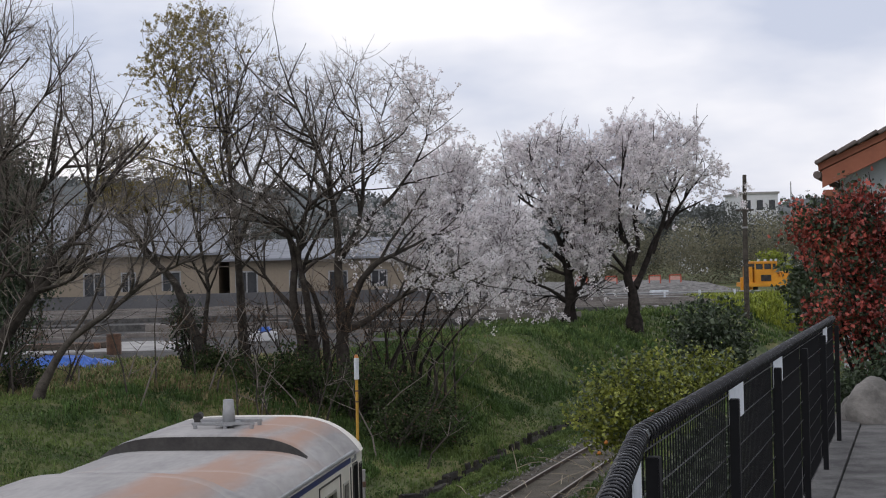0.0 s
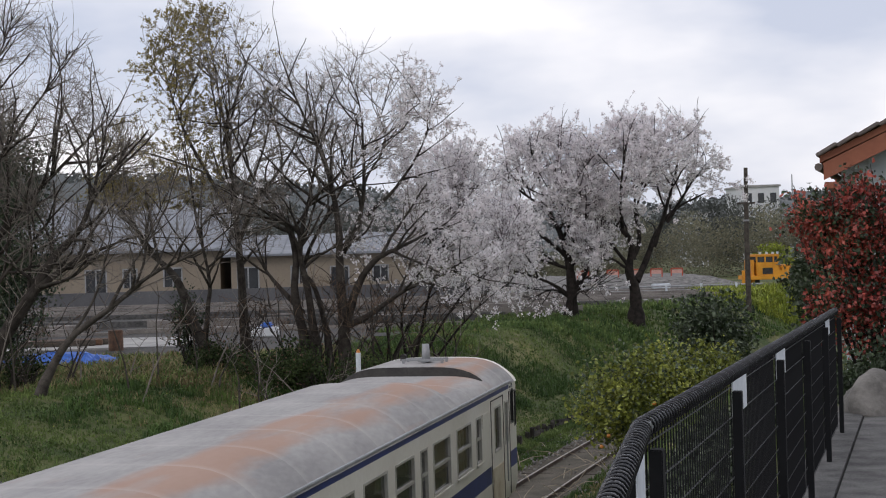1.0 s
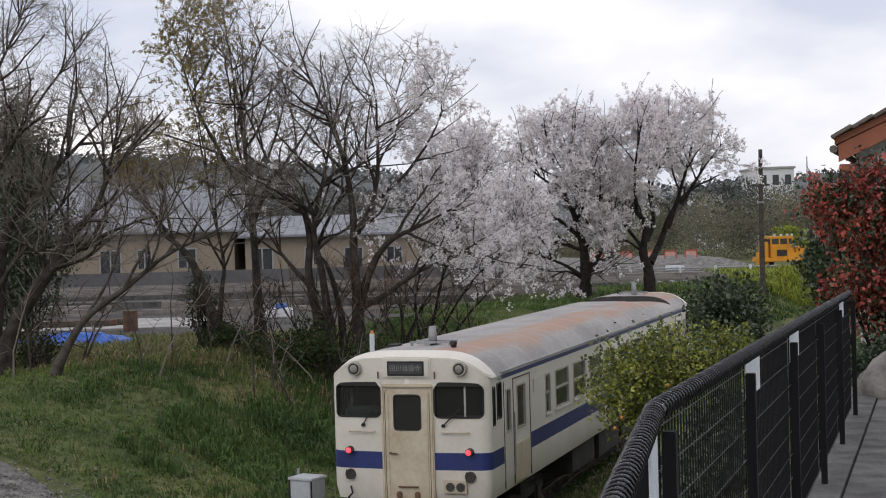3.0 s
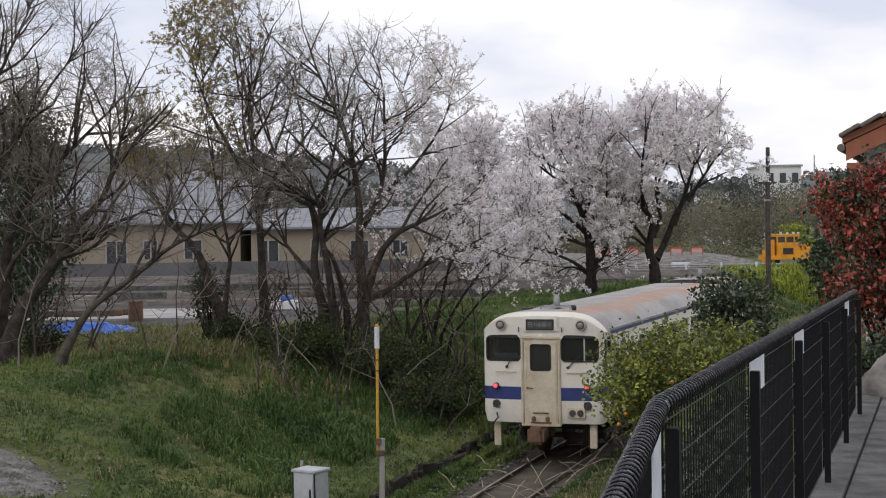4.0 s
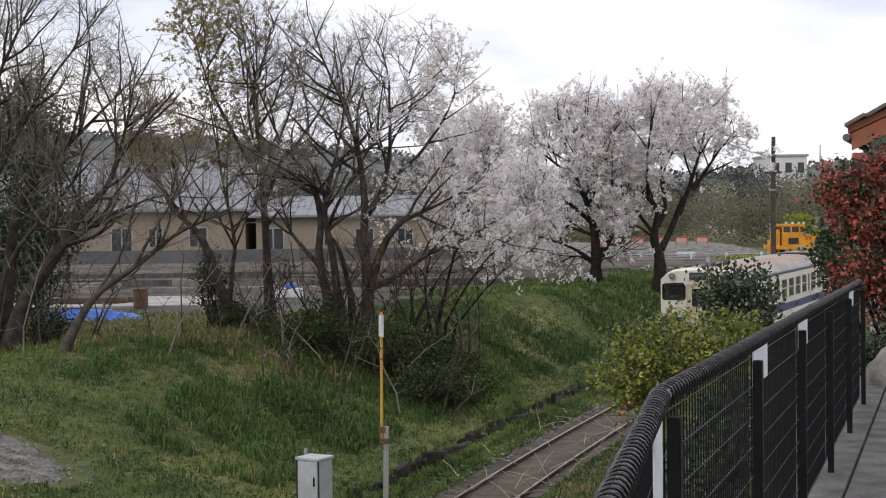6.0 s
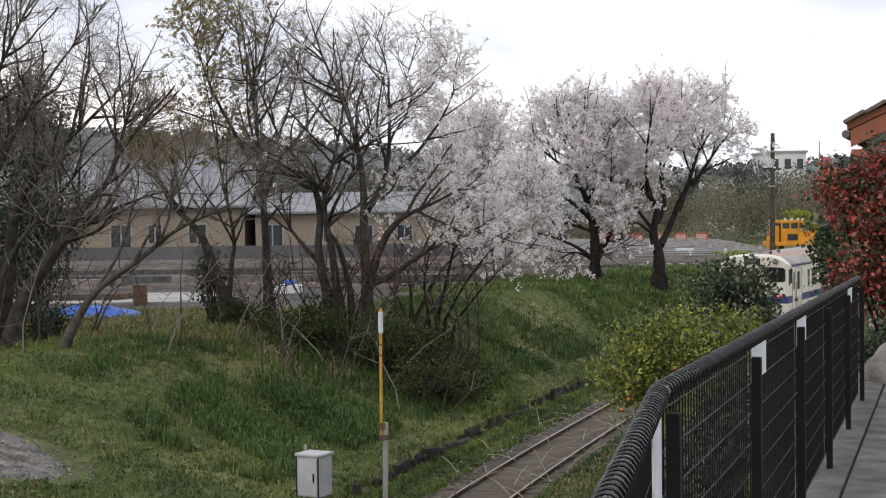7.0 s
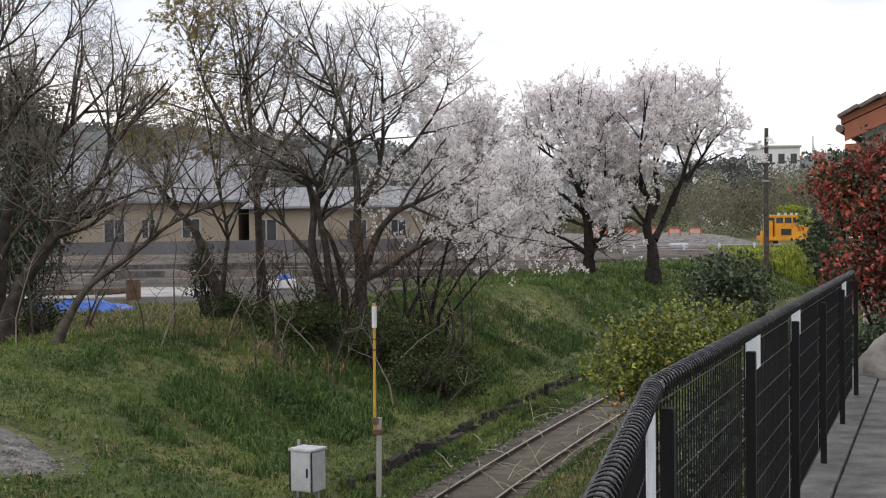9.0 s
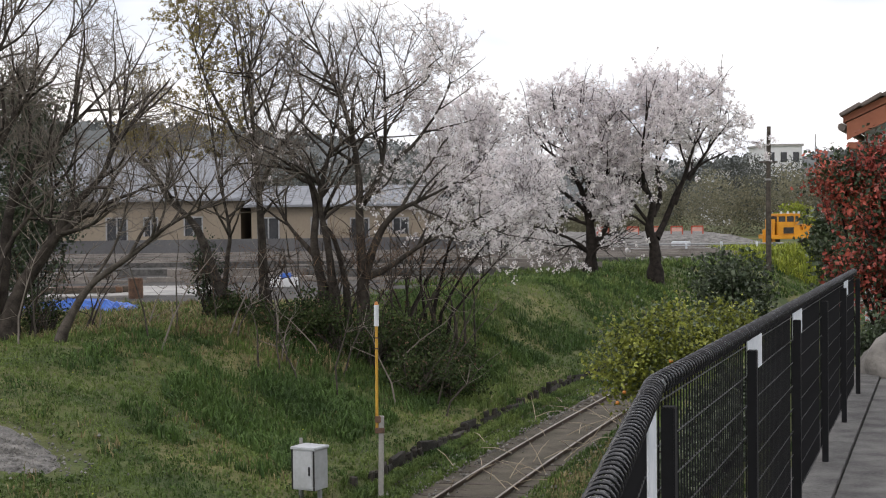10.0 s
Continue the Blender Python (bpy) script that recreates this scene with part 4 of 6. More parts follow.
def build_railcar():
    car = empty("railcar", Matrix(), "old cream diesel railcar with blue stripes and a rust-stained roof", "train")
    # shell with real openings; blue bands are strips of the same skin
    near_end = [k * 0.06 for k in range(30)]
    qs = [v for o in OPEN for v in o[:2]] + [0.42, Q_HALF - 0.42, Q_HALF + 0.42, 2 * Q_HALF - 0.42, side_q(2.66), side_q(CAR_L - 2.66), 2 * Q_HALF - side_q(2.66), 2 * Q_HALF - side_q(CAR_L - 2.66), side_q(0.9), side_q(CAR_L - 0.9), 2 * Q_HALF - side_q(0.9), 2 * Q_HALF - side_q(CAR_L - 0.9)]
    for v in near_end:
        if v < side_q(0.26):
            qs += [v, Q_HALF - v, Q_HALF + v, 2 * Q_HALF - v]
    qs = cuts(qs, 0.0, 2 * Q_HALF, 2.0)
    zs = cuts([v for o in OPEN for v in o[2:4]] + [1.2, 1.5, 1.79, 2.9, 2.93], Z0, Z1, 0.4)

    def hole(q, z):
        for o in OPEN:
            if o[0] < q < o[1] and o[2] < z < o[3]:
                return o
        return None

    def is_blue(q, z):
        q2 = q if q < Q_HALF else 2 * Q_HALF - q
        x = q2 - Q_SIDE
        face = q2 < side_q(0.3) or q2 > side_q(CAR_L - 0.3)
        if 1.5 < z < 1.79:
            return (q2 > 0.42 and q2 < Q_HALF - 0.42) if face else not (0.95 < x < 2.66 or CAR_L - 2.66 < x < CAR_L - 0.95)
        return 2.93 < z and not face and 0.85 < x < CAR_L - 0.85
    grids = {False: bmesh.new(), True: bmesh.new()}
    memo = {}

    def vert(blue, i, j):
        key = (blue, i % (len(qs) - 1), j)
        if key not in memo:
            memo[key] = grids[blue].verts.new(car_point(qs[i], zs[j]))
        return memo[key]
    for i in range(len(qs) - 1):
        for j in range(len(zs) - 1):
            q, z = (qs[i] + qs[i + 1]) / 2, (zs[j] + zs[j + 1]) / 2
            if hole(q, z):
                continue
            bl = is_blue(q, z)
            grids[bl].faces.new([vert(bl, i, j), vert(bl, i + 1, j), vert(bl, i + 1, j + 1), vert(bl, i, j + 1)])
    for bl in (False, True):
        bmesh.ops.recalc_face_normals(grids[bl], faces=grids[bl].faces)
    body = part("body", grids[False], M_CREAM, car, "cream painted body with rust and grime", True)
    part("stripe", grids[True], M_BLUE, car, "dark blue stripes", True)

    # windows: glass set back, frame round it, sash bar
    for q0, q1, z0, z1, kind in OPEN:
        if kind == "none":
            continue
        n = max(2, int((q1 - q0) / 0.12)) if kind in ("cab", "corner") else 2
        ring_o = [(q0 + (q1 - q0) * i / n, z0) for i in range(n + 1)] + [(q1 - (q1 - q0) * i / n, z1) for i in range(n + 1)]
        w = 0.03
        ring_i = [(min(max(q, q0 + w), q1 - w), min(max(z, z0 + w), z1 - w)) for q, z in ring_o]
        V, F, k = [], [], len(ring_o)
        V += [car_point(q, z, 0.012) for q, z in ring_o] + [car_point(q, z, 0.012) for q, z in ring_i] + [car_point(q, z, -0.05) for q, z in ring_i] + [car_point(q, z, -0.05) for q, z in ring_o]
        for a, b in ((0, 1), (1, 2), (3, 0)):
            F += [(a * k + t, a * k + (t + 1) % k, b * k + (t + 1) % k, b * k + t) for t in range(k)]
        win = raw("window", V, F, M_RUBBER if kind in ("cab", "corner") else M_ALU, car)
        V = [car_point(q, z, -0.03) for q, z in ring_i]
        half = len(V) // 2
        F = [(t, t + 1, len(V) - 2 - t, len(V) - 1 - t) for t in range(half - 1)]
        pane = raw("pane", V, F, M_GLASS, win)
        pane.visible_shadow = False
        if kind != "window":
            # rounded corners of the opening, in body colour
            r = {"cab": 0.11, "corner": 0.07, "crew": 0.05, "door": 0.07}[kind]
            bm = bmesh.new()
            for qa, za in ((q0, z0), (q1, z0), (q0, z1), (q1, z1)):
                sq, sz = (1 if qa == q0 else -1), (1 if za == z0 else -1)
                round_corner(bm, [car_point(qa + sq * r * (1 - math.sin(a)), za + sz * r * (1 - math.cos(a)), 0.015) for a in np.linspace(0, math.pi / 2, 7)], car_point(qa, za, 0.015))
            part("corner_trim", bm, M_CREAM, win)
        if kind == "window":
            zm = z0 + (z1 - z0) * 0.52
            V = [car_point(q, z, p) for p in (0.004, -0.045) for q, z in ((q0, zm - 0.02), (q1, zm - 0.02), (q1, zm + 0.02), (q0, zm + 0.02))]
            raw("sash_bar", V, [(0, 1, 2, 3), (4, 7, 6, 5), (0, 4, 5, 1), (3, 2, 6, 7)], M_ALU, win)
            V = [car_point(q, z, p) for p in (0.03, -0.02) for q, z in ((q0 - 0.03, z0 - 0.035), (q1 + 0.03, z0 - 0.035), (q1 + 0.03, z0), (q0 - 0.03, z0))]
            raw("sill", V, [(0, 1, 2, 3), (4, 7, 6, 5), (0, 4, 5, 1), (3, 2, 6, 7)], M_CREAM, win)

    # roof: arched skin with round ends
    V, F = [], []
    ys = [math.sin(math.pi / 2 * k / 12) * 1.43 for k in range(-12, 13)]
    xs = [0.0, 0.02, 0.07, 0.15, 0.26, 0.45] + list(np.arange(0.9, CAR_L - 0.8, 0.55)) + [CAR_L - 0.45, CAR_L - 0.26, CAR_L - 0.15, CAR_L - 0.07, CAR_L - 0.02, CAR_L]

    def roof_point(x, y):
        e = min(x, CAR_L - x)
        drop = 0.1 * (1 - min(1, e / 0.3)) ** 2.2
        inset = max(0, 0.24 - e)
        lim = 1.43 - (0.24 - math.sqrt(max(0, 0.24 ** 2 - inset ** 2))) * (1.0 if e < 0.24 else 0)
        yy = y * lim / 1.43
        xin = 0.07 * (yy / 1.43) ** 2 * (1 - min(1, e / 0.5))
        z = roof_z(yy) - drop
        well = smooth(np.array((x - (CAR_L - 5.3)) / 0.25)) * (1 - smooth(np.array((x - (CAR_L - 2.4)) / 0.08)))
        z -= float(well) * 0.16 * max(0, 1 - (abs(yy) / 1.3) ** 4)
        return Vector((x + (xin if x < CAR_L / 2 else -xin), yy, z))
    xs = sorted(xs + [CAR_L - 5.3, CAR_L - 5.18, CAR_L - 5.05, CAR_L - 2.46, CAR_L - 2.4, CAR_L - 2.34, CAR_L - 2.3])
    for x in xs:
        V += [roof_point(x, y) for y in ys]
    n = len(ys)
    Fend, Fmid, Fwell = [], [], []
    for i in range(len(xs) - 1):
        x = (xs[i] + xs[i + 1]) / 2
        e = min(x, CAR_L - x)
        for k in range(n - 1):
            f = (i * n + k, (i + 1) * n + k, (i + 1) * n + k + 1, i * n + k + 1)
            (Fend if e < 0.36 else Fmid).append(f)
    raw("roof", V, Fmid, M_ROOF, car, "grey roof with long rust stains", True)
    raw("roof_cap", V, Fend, M_CREAM, car, "cream roof edge over the cab ends", True)
    # dark panel across the step of the roof well
    V = []
    for k in range(25):
        y = -1.24 + 2.48 * k / 24
        V += [(CAR_L - 2.5, y, roof_z(y) - 0.16 * max(0, 1 - (abs(y) / 1.3) ** 4)), (CAR_L - 2.44, y, roof_z(y) - 0.01)]
    raw("roof_step_panel", V, [(2 * k, 2 * k + 2, 2 * k + 3, 2 * k + 1) for k in range(24)], M_DARKM, car, "dark panel in the roof step")
    # gutters
    for sgn in (-1, 1):
        part("gutter", box((0.75, sgn * 1.405 - 0.03, 3.035), (CAR_L - 0.75, sgn * 1.405 + 0.03, 3.07), 0.008), M_GREYM, car)
        for x in (0.62, CAR_L - 0.85):
            bm = add_box(bmesh.new(), (x, sgn * 1.40 - 0.02, 2.93), (x + 0.22, sgn * 1.40 + 0.02, 2.965), 0.005)
            add_box(bm, (x + 0.17, sgn * 1.40 - 0.02, 2.95), (x + 0.21, sgn * 1.40 + 0.02, 3.04), 0.005)
            part("downpipe", bm, M_GREYM, car)
    # floor, inner lining and bulkheads
    part("floor", box((0.25, -1.32, 1.0), (CAR_L - 0.25, 1.32, 1.12)), M_DARKM, car)
    for x in (1.55, CAR_L - 1.6):
        part("bulkhead", box((x, -1.33, 1.12), (x + 0.05, 1.33, 3.0)), M_INNER, car)
    for k in range(8):
        for sgn in (-1, 1):
            x = 4.4 + k * 1.47
            bm = add_box(bmesh.new(), (x, sgn * 0.85 - 0.45, 1.12), (x + 0.12, sgn * 0.85 + 0.45, 2.12), 0.04)
            add_box(bm, (x - 0.4, sgn * 0.85 - 0.45, 1.4), (x + 0.5, sgn * 0.85 + 0.45, 1.55), 0.04)
            part("seat", bm, M_SEATBLUE, car)
    part("ceiling", box((0.4, -1.3, 2.93), (CAR_L - 0.4, 1.3, 2.96)), M_INNER, car)
    for end in (False, True):
        def E(x, y, z):
            return (CAR_L - x, -y, z) if end else (x, y, z)

        def ebox(bm, lo, hi, bevel=0.0):
            a, b = Vector(E(*lo)), Vector(E(*hi))
            return add_box(bm, (min(a.x, b.x), min(a.y, b.y), a.z), (max(a.x, b.x), max(a.y, b.y), b.z), bevel)
        # gangway door: frame proud of the face, leaf set back in it
        bm = bmesh.new()
        ebox(bm, (-0.045, -0.46, 0.93), (0.05, -0.40, 2.9), 0.02)
        ebox(bm, (-0.045, 0.40, 0.93), (0.05, 0.46, 2.9), 0.02)
        ebox(bm, (-0.045, -0.46, 2.86), (0.05, 0.46, 2.93), 0.025)
        ebox(bm, (-0.045, -0.46, 0.92), (0.05, 0.46, 0.97), 0.015)
        for ys in (-0.40, 0.40):
            round_corner(bm, [Vector(E(-0.04, ys - math.copysign(0.1 * (1 - math.sin(a)), ys), 2.86 - 0.1 * (1 - math.cos(a)))) for a in np.linspace(0, math.pi / 2, 6)], Vector(E(-0.04, ys, 2.86)))
        part("door_frame", bm, M_CREAMD, car, "rust-edged cream door frame")
        bm = bmesh.new()
        ebox(bm, (-0.022, -0.385, 0.97), (0.03, 0.385, 2.15))
        ebox(bm, (-0.022, -0.385, 2.76), (0.03, 0.385, 2.85))
        ebox(bm, (-0.022, -0.385, 2.15), (0.03, -0.25, 2.76))
        ebox(bm, (-0.022, 0.25, 2.15), (0.03, 0.385, 2.76))
        for ys, zs2 in ((-0.25, 2.15), (0.25, 2.15), (-0.25, 2.76), (0.25, 2.76)):
            round_corner(bm, [Vector(E(-0.024, ys - math.copysign(0.08 * (1 - math.sin(a)), ys), zs2 + (1 if zs2 < 2.4 else -1) * 0.08 * (1 - math.cos(a)))) for a in np.linspace(0, math.pi / 2, 6)], Vector(E(-0.024, ys, zs2)))
        ebox(bm, (-0.034, -0.36, 1.0), (-0.02, -0.33, 2.8), 0.004)
        ebox(bm, (-0.034, 0.33, 1.0), (-0.02, 0.36, 2.8), 0.004)
        door = part("end_door", bm, M_CREAMD, car, "cream end door with rust streaks")
        bm = bmesh.new()
        ebox(bm, (-0.021, -0.25, 2.15), (-0.005, -0.225, 2.76), 0.006)
        ebox(bm, (-0.021, 0.225, 2.15), (-0.005, 0.25, 2.76), 0.006)
        ebox(bm, (-0.021, -0.25, 2.735), (-0.005, 0.25, 2.76), 0.006)
        ebox(bm, (-0.021, -0.25, 2.15), (-0.005, 0.25, 2.175), 0.006)
        part("window_seal", bm, M_RUBBER, door)
        bm = ebox(bmesh.new(), (0.0, -0.25, 2.15), (0.006, 0.25, 2.76))
        g = part("pane", bm, M_GLASS, door)
        g.visible_shadow = False
        bm = add_cyl(bmesh.new(), E(-0.02, 0.31, 1.78), E(-0.07, 0.31, 1.78), 0.018)
        add_cyl(bm, E(-0.06, 0.31, 1.78), E(-0.06, 0.18, 1.77), 0.012)
        part("handle", bm, M_RUST, door)
        bm = bmesh.new()
        for y in (-0.2, 0.12):
            ebox(bm, (-0.05, y, 1.02), (-0.018, y + 0.1, 1.14), 0.02)
        add_cyl(bm, E(-0.05, -0.18, 1.22), E(-0.05, 0.18, 1.22), 0.014)
        ebox(bm, (-0.06, -0.24, 0.985), (-0.01, 0.24, 1.02), 0.008)
        part("step_plate", bm, M_RUST, door, "rusty step and grip")
        # destination board
        bm = bmesh.new()
        ebox(bm, (-0.045, -0.43, 3.02), (0.14, 0.43, 3.39), 0.035)
        board = part("destination_box", bm, M_CREAM, car)
        part("destination_rim", ebox(bmesh.new(), (-0.058, -0.325, 3.07), (-0.04, 0.325, 3.315), 0.008), M_RUBBER, board)
        part("destination_panel", ebox(bmesh.new(), (-0.064, -0.295, 3.1), (-0.055, 0.295, 3.285), 0.002), M_SIGN, board, "dark destination panel with pale characters")
        cu = bpy.data.curves.new("lettering", "FONT")
        cu.body, cu.size, cu.extrude, cu.align_x, cu.align_y = "田川後藤寺", 0.112, 0.002, "CENTER", "CENTER"
        tx = new("lettering", cu)
        tx.parent = board
        tx.matrix_basis = Matrix.Translation(E(-0.068, 0, 3.192)) @ pose(0, 0, 0, 90, 0, 90 if end else -90)
        cu.materials.append(M_LETTER)
        for sgn in (-1, 1):
            # headlight: deep rim, lens, reflector
            y = sgn * 0.93
            lamp = part("headlight", cyl(E(0.14, y, 3.185), E(-0.045, y, 3.185), 0.135, 0.115, 20), M_LAMPRIM, car, smooth_shade=False)
            part("lens", cyl(E(-0.04, y, 3.185), E(-0.05, y, 3.185), 0.098, 0.09, 20), M_RUBBER, lamp)
            bm = bmesh.new()
            bmesh.ops.create_uvsphere(bm, u_segments=14, v_segments=8, radius=0.072)
            bmesh.ops.transform(bm, matrix=Matrix.Translation(E(-0.042, y, 3.185)) @ Matrix.Diagonal((0.35, 1, 1, 1)), verts=bm.verts)
            part("bulb_glass", bm, M_LENS, lamp, "", True)
            # tail light
            y = sgn * 1.06
            tail = part("tail_light", cyl(E(0.08, y, 1.81), E(-0.05, y, 1.81), 0.068, 0.062, 16), M_GRILLE, car)
            bm = bmesh.new()
            bmesh.ops.create_uvsphere(bm, u_segments=14, v_segments=8, radius=0.046)
            bmesh.ops.transform(bm, matrix=Matrix.Translation(E(-0.055, y, 1.81)) @ Matrix.Diagonal((0.5, 1, 1, 1)), verts=bm.verts)
            part("red_lens", bm, M_LAMPRED if not end else M_LENSRED, tail, "", True)
            # wiper, hand rail, horn grille, hoses
            a, b = Vector(E(-0.02, sgn * 0.62 if sgn < 0 else 0.8, 2.24)), Vector(E(-0.03, sgn * 0.92 if sgn < 0 else 0.62, 2.52))
            bm = add_cyl(bmesh.new(), a, b, 0.012)
            add_cyl(bm, E(0.03, sgn * 0.62 if sgn < 0 else 0.8, 2.24), a, 0.03)
            part("wiper", bm, M_RUBBER, car)
            bm = add_cyl(bmesh.new(), E(-0.02, sgn * 0.6, 2.13), E(-0.02, sgn * 1.05, 2.13), 0.012, None, 6)
            add_cyl(bm, E(-0.02, sgn * 0.6, 2.13), E(0.04, sgn * 0.6, 2.13), 0.012, None, 6)
            add_cyl(bm, E(-0.02, sgn * 1.05, 2.13), E(0.06, sgn * 1.05, 2.13), 0.012, None, 6)
            part("hand_rail", bm, M_CREAMD, car)
            bm = bmesh.new()
            for k in range(4):
                add_cyl(bm, E(-0.005, sgn * 1.06 - 0.06 + 0.04 * k, 1.32), E(-0.005, sgn * 1.06 - 0.06 + 0.04 * k, 1.48), 0.01, None, 6)
            add_cyl(bm, E(0.05, sgn * 1.06, 1.4), E(-0.003, sgn * 1.06, 1.4), 0.09, 0.09, 14)
            part("horn_grille", bm, M_GRILLE, car)
            bm = add_cyl(bmesh.new(), E(-0.03, sgn * 0.5, 3.02), E(-0.03, sgn * 0.5, 3.14), 0.014, None, 6)
            part("grip", bm, M_RUST, car)
            # guard plates behind the coupler
            part("rail_guard", ebox(bmesh.new(), (0.25, sgn * 1.12 - 0.08, 0.42), (0.32, sgn * 1.12 + 0.08, 1.0), 0.01), M_CREAMD, car)
        bm = bmesh.new()
        ebox(bm, (-0.01, -1.0, 1.12), (0.03, -0.6, 1.34), 0.01)
        part("socket_plate", bm, M_CREAMD, car)
        bm = bmesh.new()
        for y in (-0.9, -0.72):
            add_cyl(bm, E(0.02, y, 1.23), E(-0.03, y, 1.23), 0.075, None, 12)
        part("jumper_socket", bm, M_GRILLE, car)
        # coupler
        bm = ebox(bmesh.new(), (-0.35, -0.13, 0.62), (0.6, 0.13, 0.92), 0.04)
        ebox(bm, (-0.55, -0.19, 0.58), (-0.25, 0.19, 0.96), 0.06)
        part("coupler", bm, M_RUST, car)
        bm = bmesh.new()
        V, F = tube([E(0.1, 0.5, 0.95), E(-0.12, 0.5, 0.7), E(-0.14, 0.42, 0.42), E(-0.1, 0.3, 0.5)], [0.025] * 4, 6)
        raw("brake_hose", V, F, M_RUBBER, car)
        V, F = tube([E(0.0, 1.05, 1.2), E(-0.06, 1.0, 1.1), E(-0.06, 1.12, 0.96), E(0.02, 1.2, 0.95)], [0.018] * 4, 6)
        raw("cable", V, F, M_RUBBER, car)
        # cab interior: desk, seat, pillar
        bm = ebox(bmesh.new(), (0.3, 0.5, 1.12), (0.75, 1.25, 2.4), 0.05)
        ebox(bm, (0.2, 0.55, 2.38), (0.6, 1.2, 2.52), 0.04)
        part("driver_desk", bm, M_SEAT, car)
        bm = ebox(bmesh.new(), (0.3, -1.25, 1.12), (0.7, -0.5, 2.36), 0.05)
        part("cab_locker", bm, M_SEAT, car)
        part("cab_pillar", ebox(bmesh.new(), (0.07, -1.0, 2.36), (0.1, -0.97, 2.9)), M_ALU, car)
        # antenna with its bracket on the roof
        x = 1.55
        bm = bmesh.new()
        ebox(bm, (x - 0.19, -0.36, 3.5), (x - 0.155, 0.42, 3.535), 0.008)
        ebox(bm, (x + 0.155, -0.36, 3.5), (x + 0.19, 0.42, 3.535), 0.008)
        for y in (-0.34, 0.03, 0.36):
            ebox(bm, (x - 0.2, y, 3.4), (x - 0.15, y + 0.045, 3.51), 0.008)
            ebox(bm, (x + 0.15, y, 3.4), (x + 0.2, y + 0.045, 3.51), 0.008)
        ebox(bm, (x - 0.2, -0.06, 3.49), (x + 0.2, 0.16, 3.52), 0.008)
        ant = part("antenna", bm, M_GREYM, car)
        part("antenna_mast", cyl(E(x, 0.05, 3.47), E(x, 0.05, 3.79), 0.085, 0.062, 14), M_GREYM, ant, "", True)
        part("whistle", add_cyl(cyl(E(x - 0.5, -0.5, 3.4), E(x - 0.5, -0.5, 3.52), 0.05), E(x - 0.5, -0.5, 3.52), E(x - 0.62, -0.5, 3.54), 0.06, 0.04), M_DARKM, car)
        if not end:
            part("roof_vent", ebox(bmesh.new(), (x - 0.25, 0.62, 3.3), (x + 0.1, 0.85, 3.48), 0.03), M_DARKM, car)
        # side doors: seams, kick plate, handle bar, number plate panel
        for sgn in (-1, 1):
            bm = bmesh.new()
            for xx in (0.92, 1.5, 2.6):
                ebox(bm, (xx, sgn * 1.402 - 0.008, 1.05), (xx + 0.02, sgn * 1.402 + 0.008, 2.88))
            ebox(bm, (1.5, sgn * 1.402 - 0.008, 2.86), (2.62, sgn * 1.402 + 0.008, 2.88))
            part("door_seam", bm, M_GRILLE, car)
            part("grab_bar", cyl(E(1.42, sgn * 1.45, 1.35), E(1.42, sgn * 1.45, 2.3), 0.014, None, 6), M_GREYM, car)
            part("side_plate", ebox(bmesh.new(), (2.84, sgn * 1.41 - 0.012, 2.5), (3.4, sgn * 1.41 + 0.012, 2.74), 0.008), M_CREAM, car)
            part("kick_panel", ebox(bmesh.new(), (1.58, sgn * 1.404 - 0.01, 1.06), (2.52, sgn * 1.404 + 0.01, 1.72), 0.006), M_CREAMD, car)
    # underframe boxes
    for x0, x1, z in ((6.3, 8.4, 0.42), (8.8, 11.0, 0.36), (11.3, 12.6, 0.5), (13.0, 14.4, 0.45)):
        for sgn in (-1, 1):
            part("equipment_box", box((x0, sgn * 0.85 - 0.4, z), (x1, sgn * 0.85 + 0.4, 0.99), 0.03), M_DARKM, car)
    part("fuel_tank", cyl((9.0, 0, 0.62), (12.0, 0, 0.62), 0.3, None, 16), M_DARKM, car)
    # bogies and wheels
    wheels = []
    for x in (3.2, CAR_L - 3.2):
        bm = bmesh.new()
        for sgn in (-1, 1):
            add_box(bm, (x - 1.5, sgn * 0.98 - 0.07, 0.42), (x + 1.5, sgn * 0.98 + 0.07, 0.62), 0.03)
            add_box(bm, (x - 0.35, sgn * 0.98 - 0.12, 0.55), (x + 0.35, sgn * 0.98 + 0.12, 0.95), 0.05)
            for a in (-1.05, 1.05):
                add_box(bm, (x + a - 0.16, sgn * 1.0 - 0.1, 0.28), (x + a + 0.16, sgn * 1.0 + 0.1, 0.6), 0.04)
        add_box(bm, (x - 0.2, -0.95, 0.45), (x + 0.2, 0.95, 0.9), 0.03)
        bogie = part("bogie", bm, M_DARKM, car)
        for a in (-1.05, 1.05):
            bm = cyl((0, -0.9, 0), (0, 0.9, 0), 0.07)
            for sgn in (-1, 1):
                add_cyl(bm, (0, sgn * 0.52, 0), (0, sgn * 0.62, 0), 0.43, None, 28)
                add_cyl(bm, (0, sgn * 0.49, 0), (0, sgn * 0.52, 0), 0.455, None, 28)
                for k in range(5):
                    t = k * math.tau / 5
                    add_cyl(bm, (0.24 * math.cos(t), sgn * 0.62, 0.24 * math.sin(t)), (0.24 * math.cos(t), sgn * 0.632, 0.24 * math.sin(t)), 0.05, None, 8)
            wset = part("wheelset", bm, M_RAIL, bogie)
            wset.location = (x + a, 0, 0.43)
            wheels.append(wset)
    return car, wheels


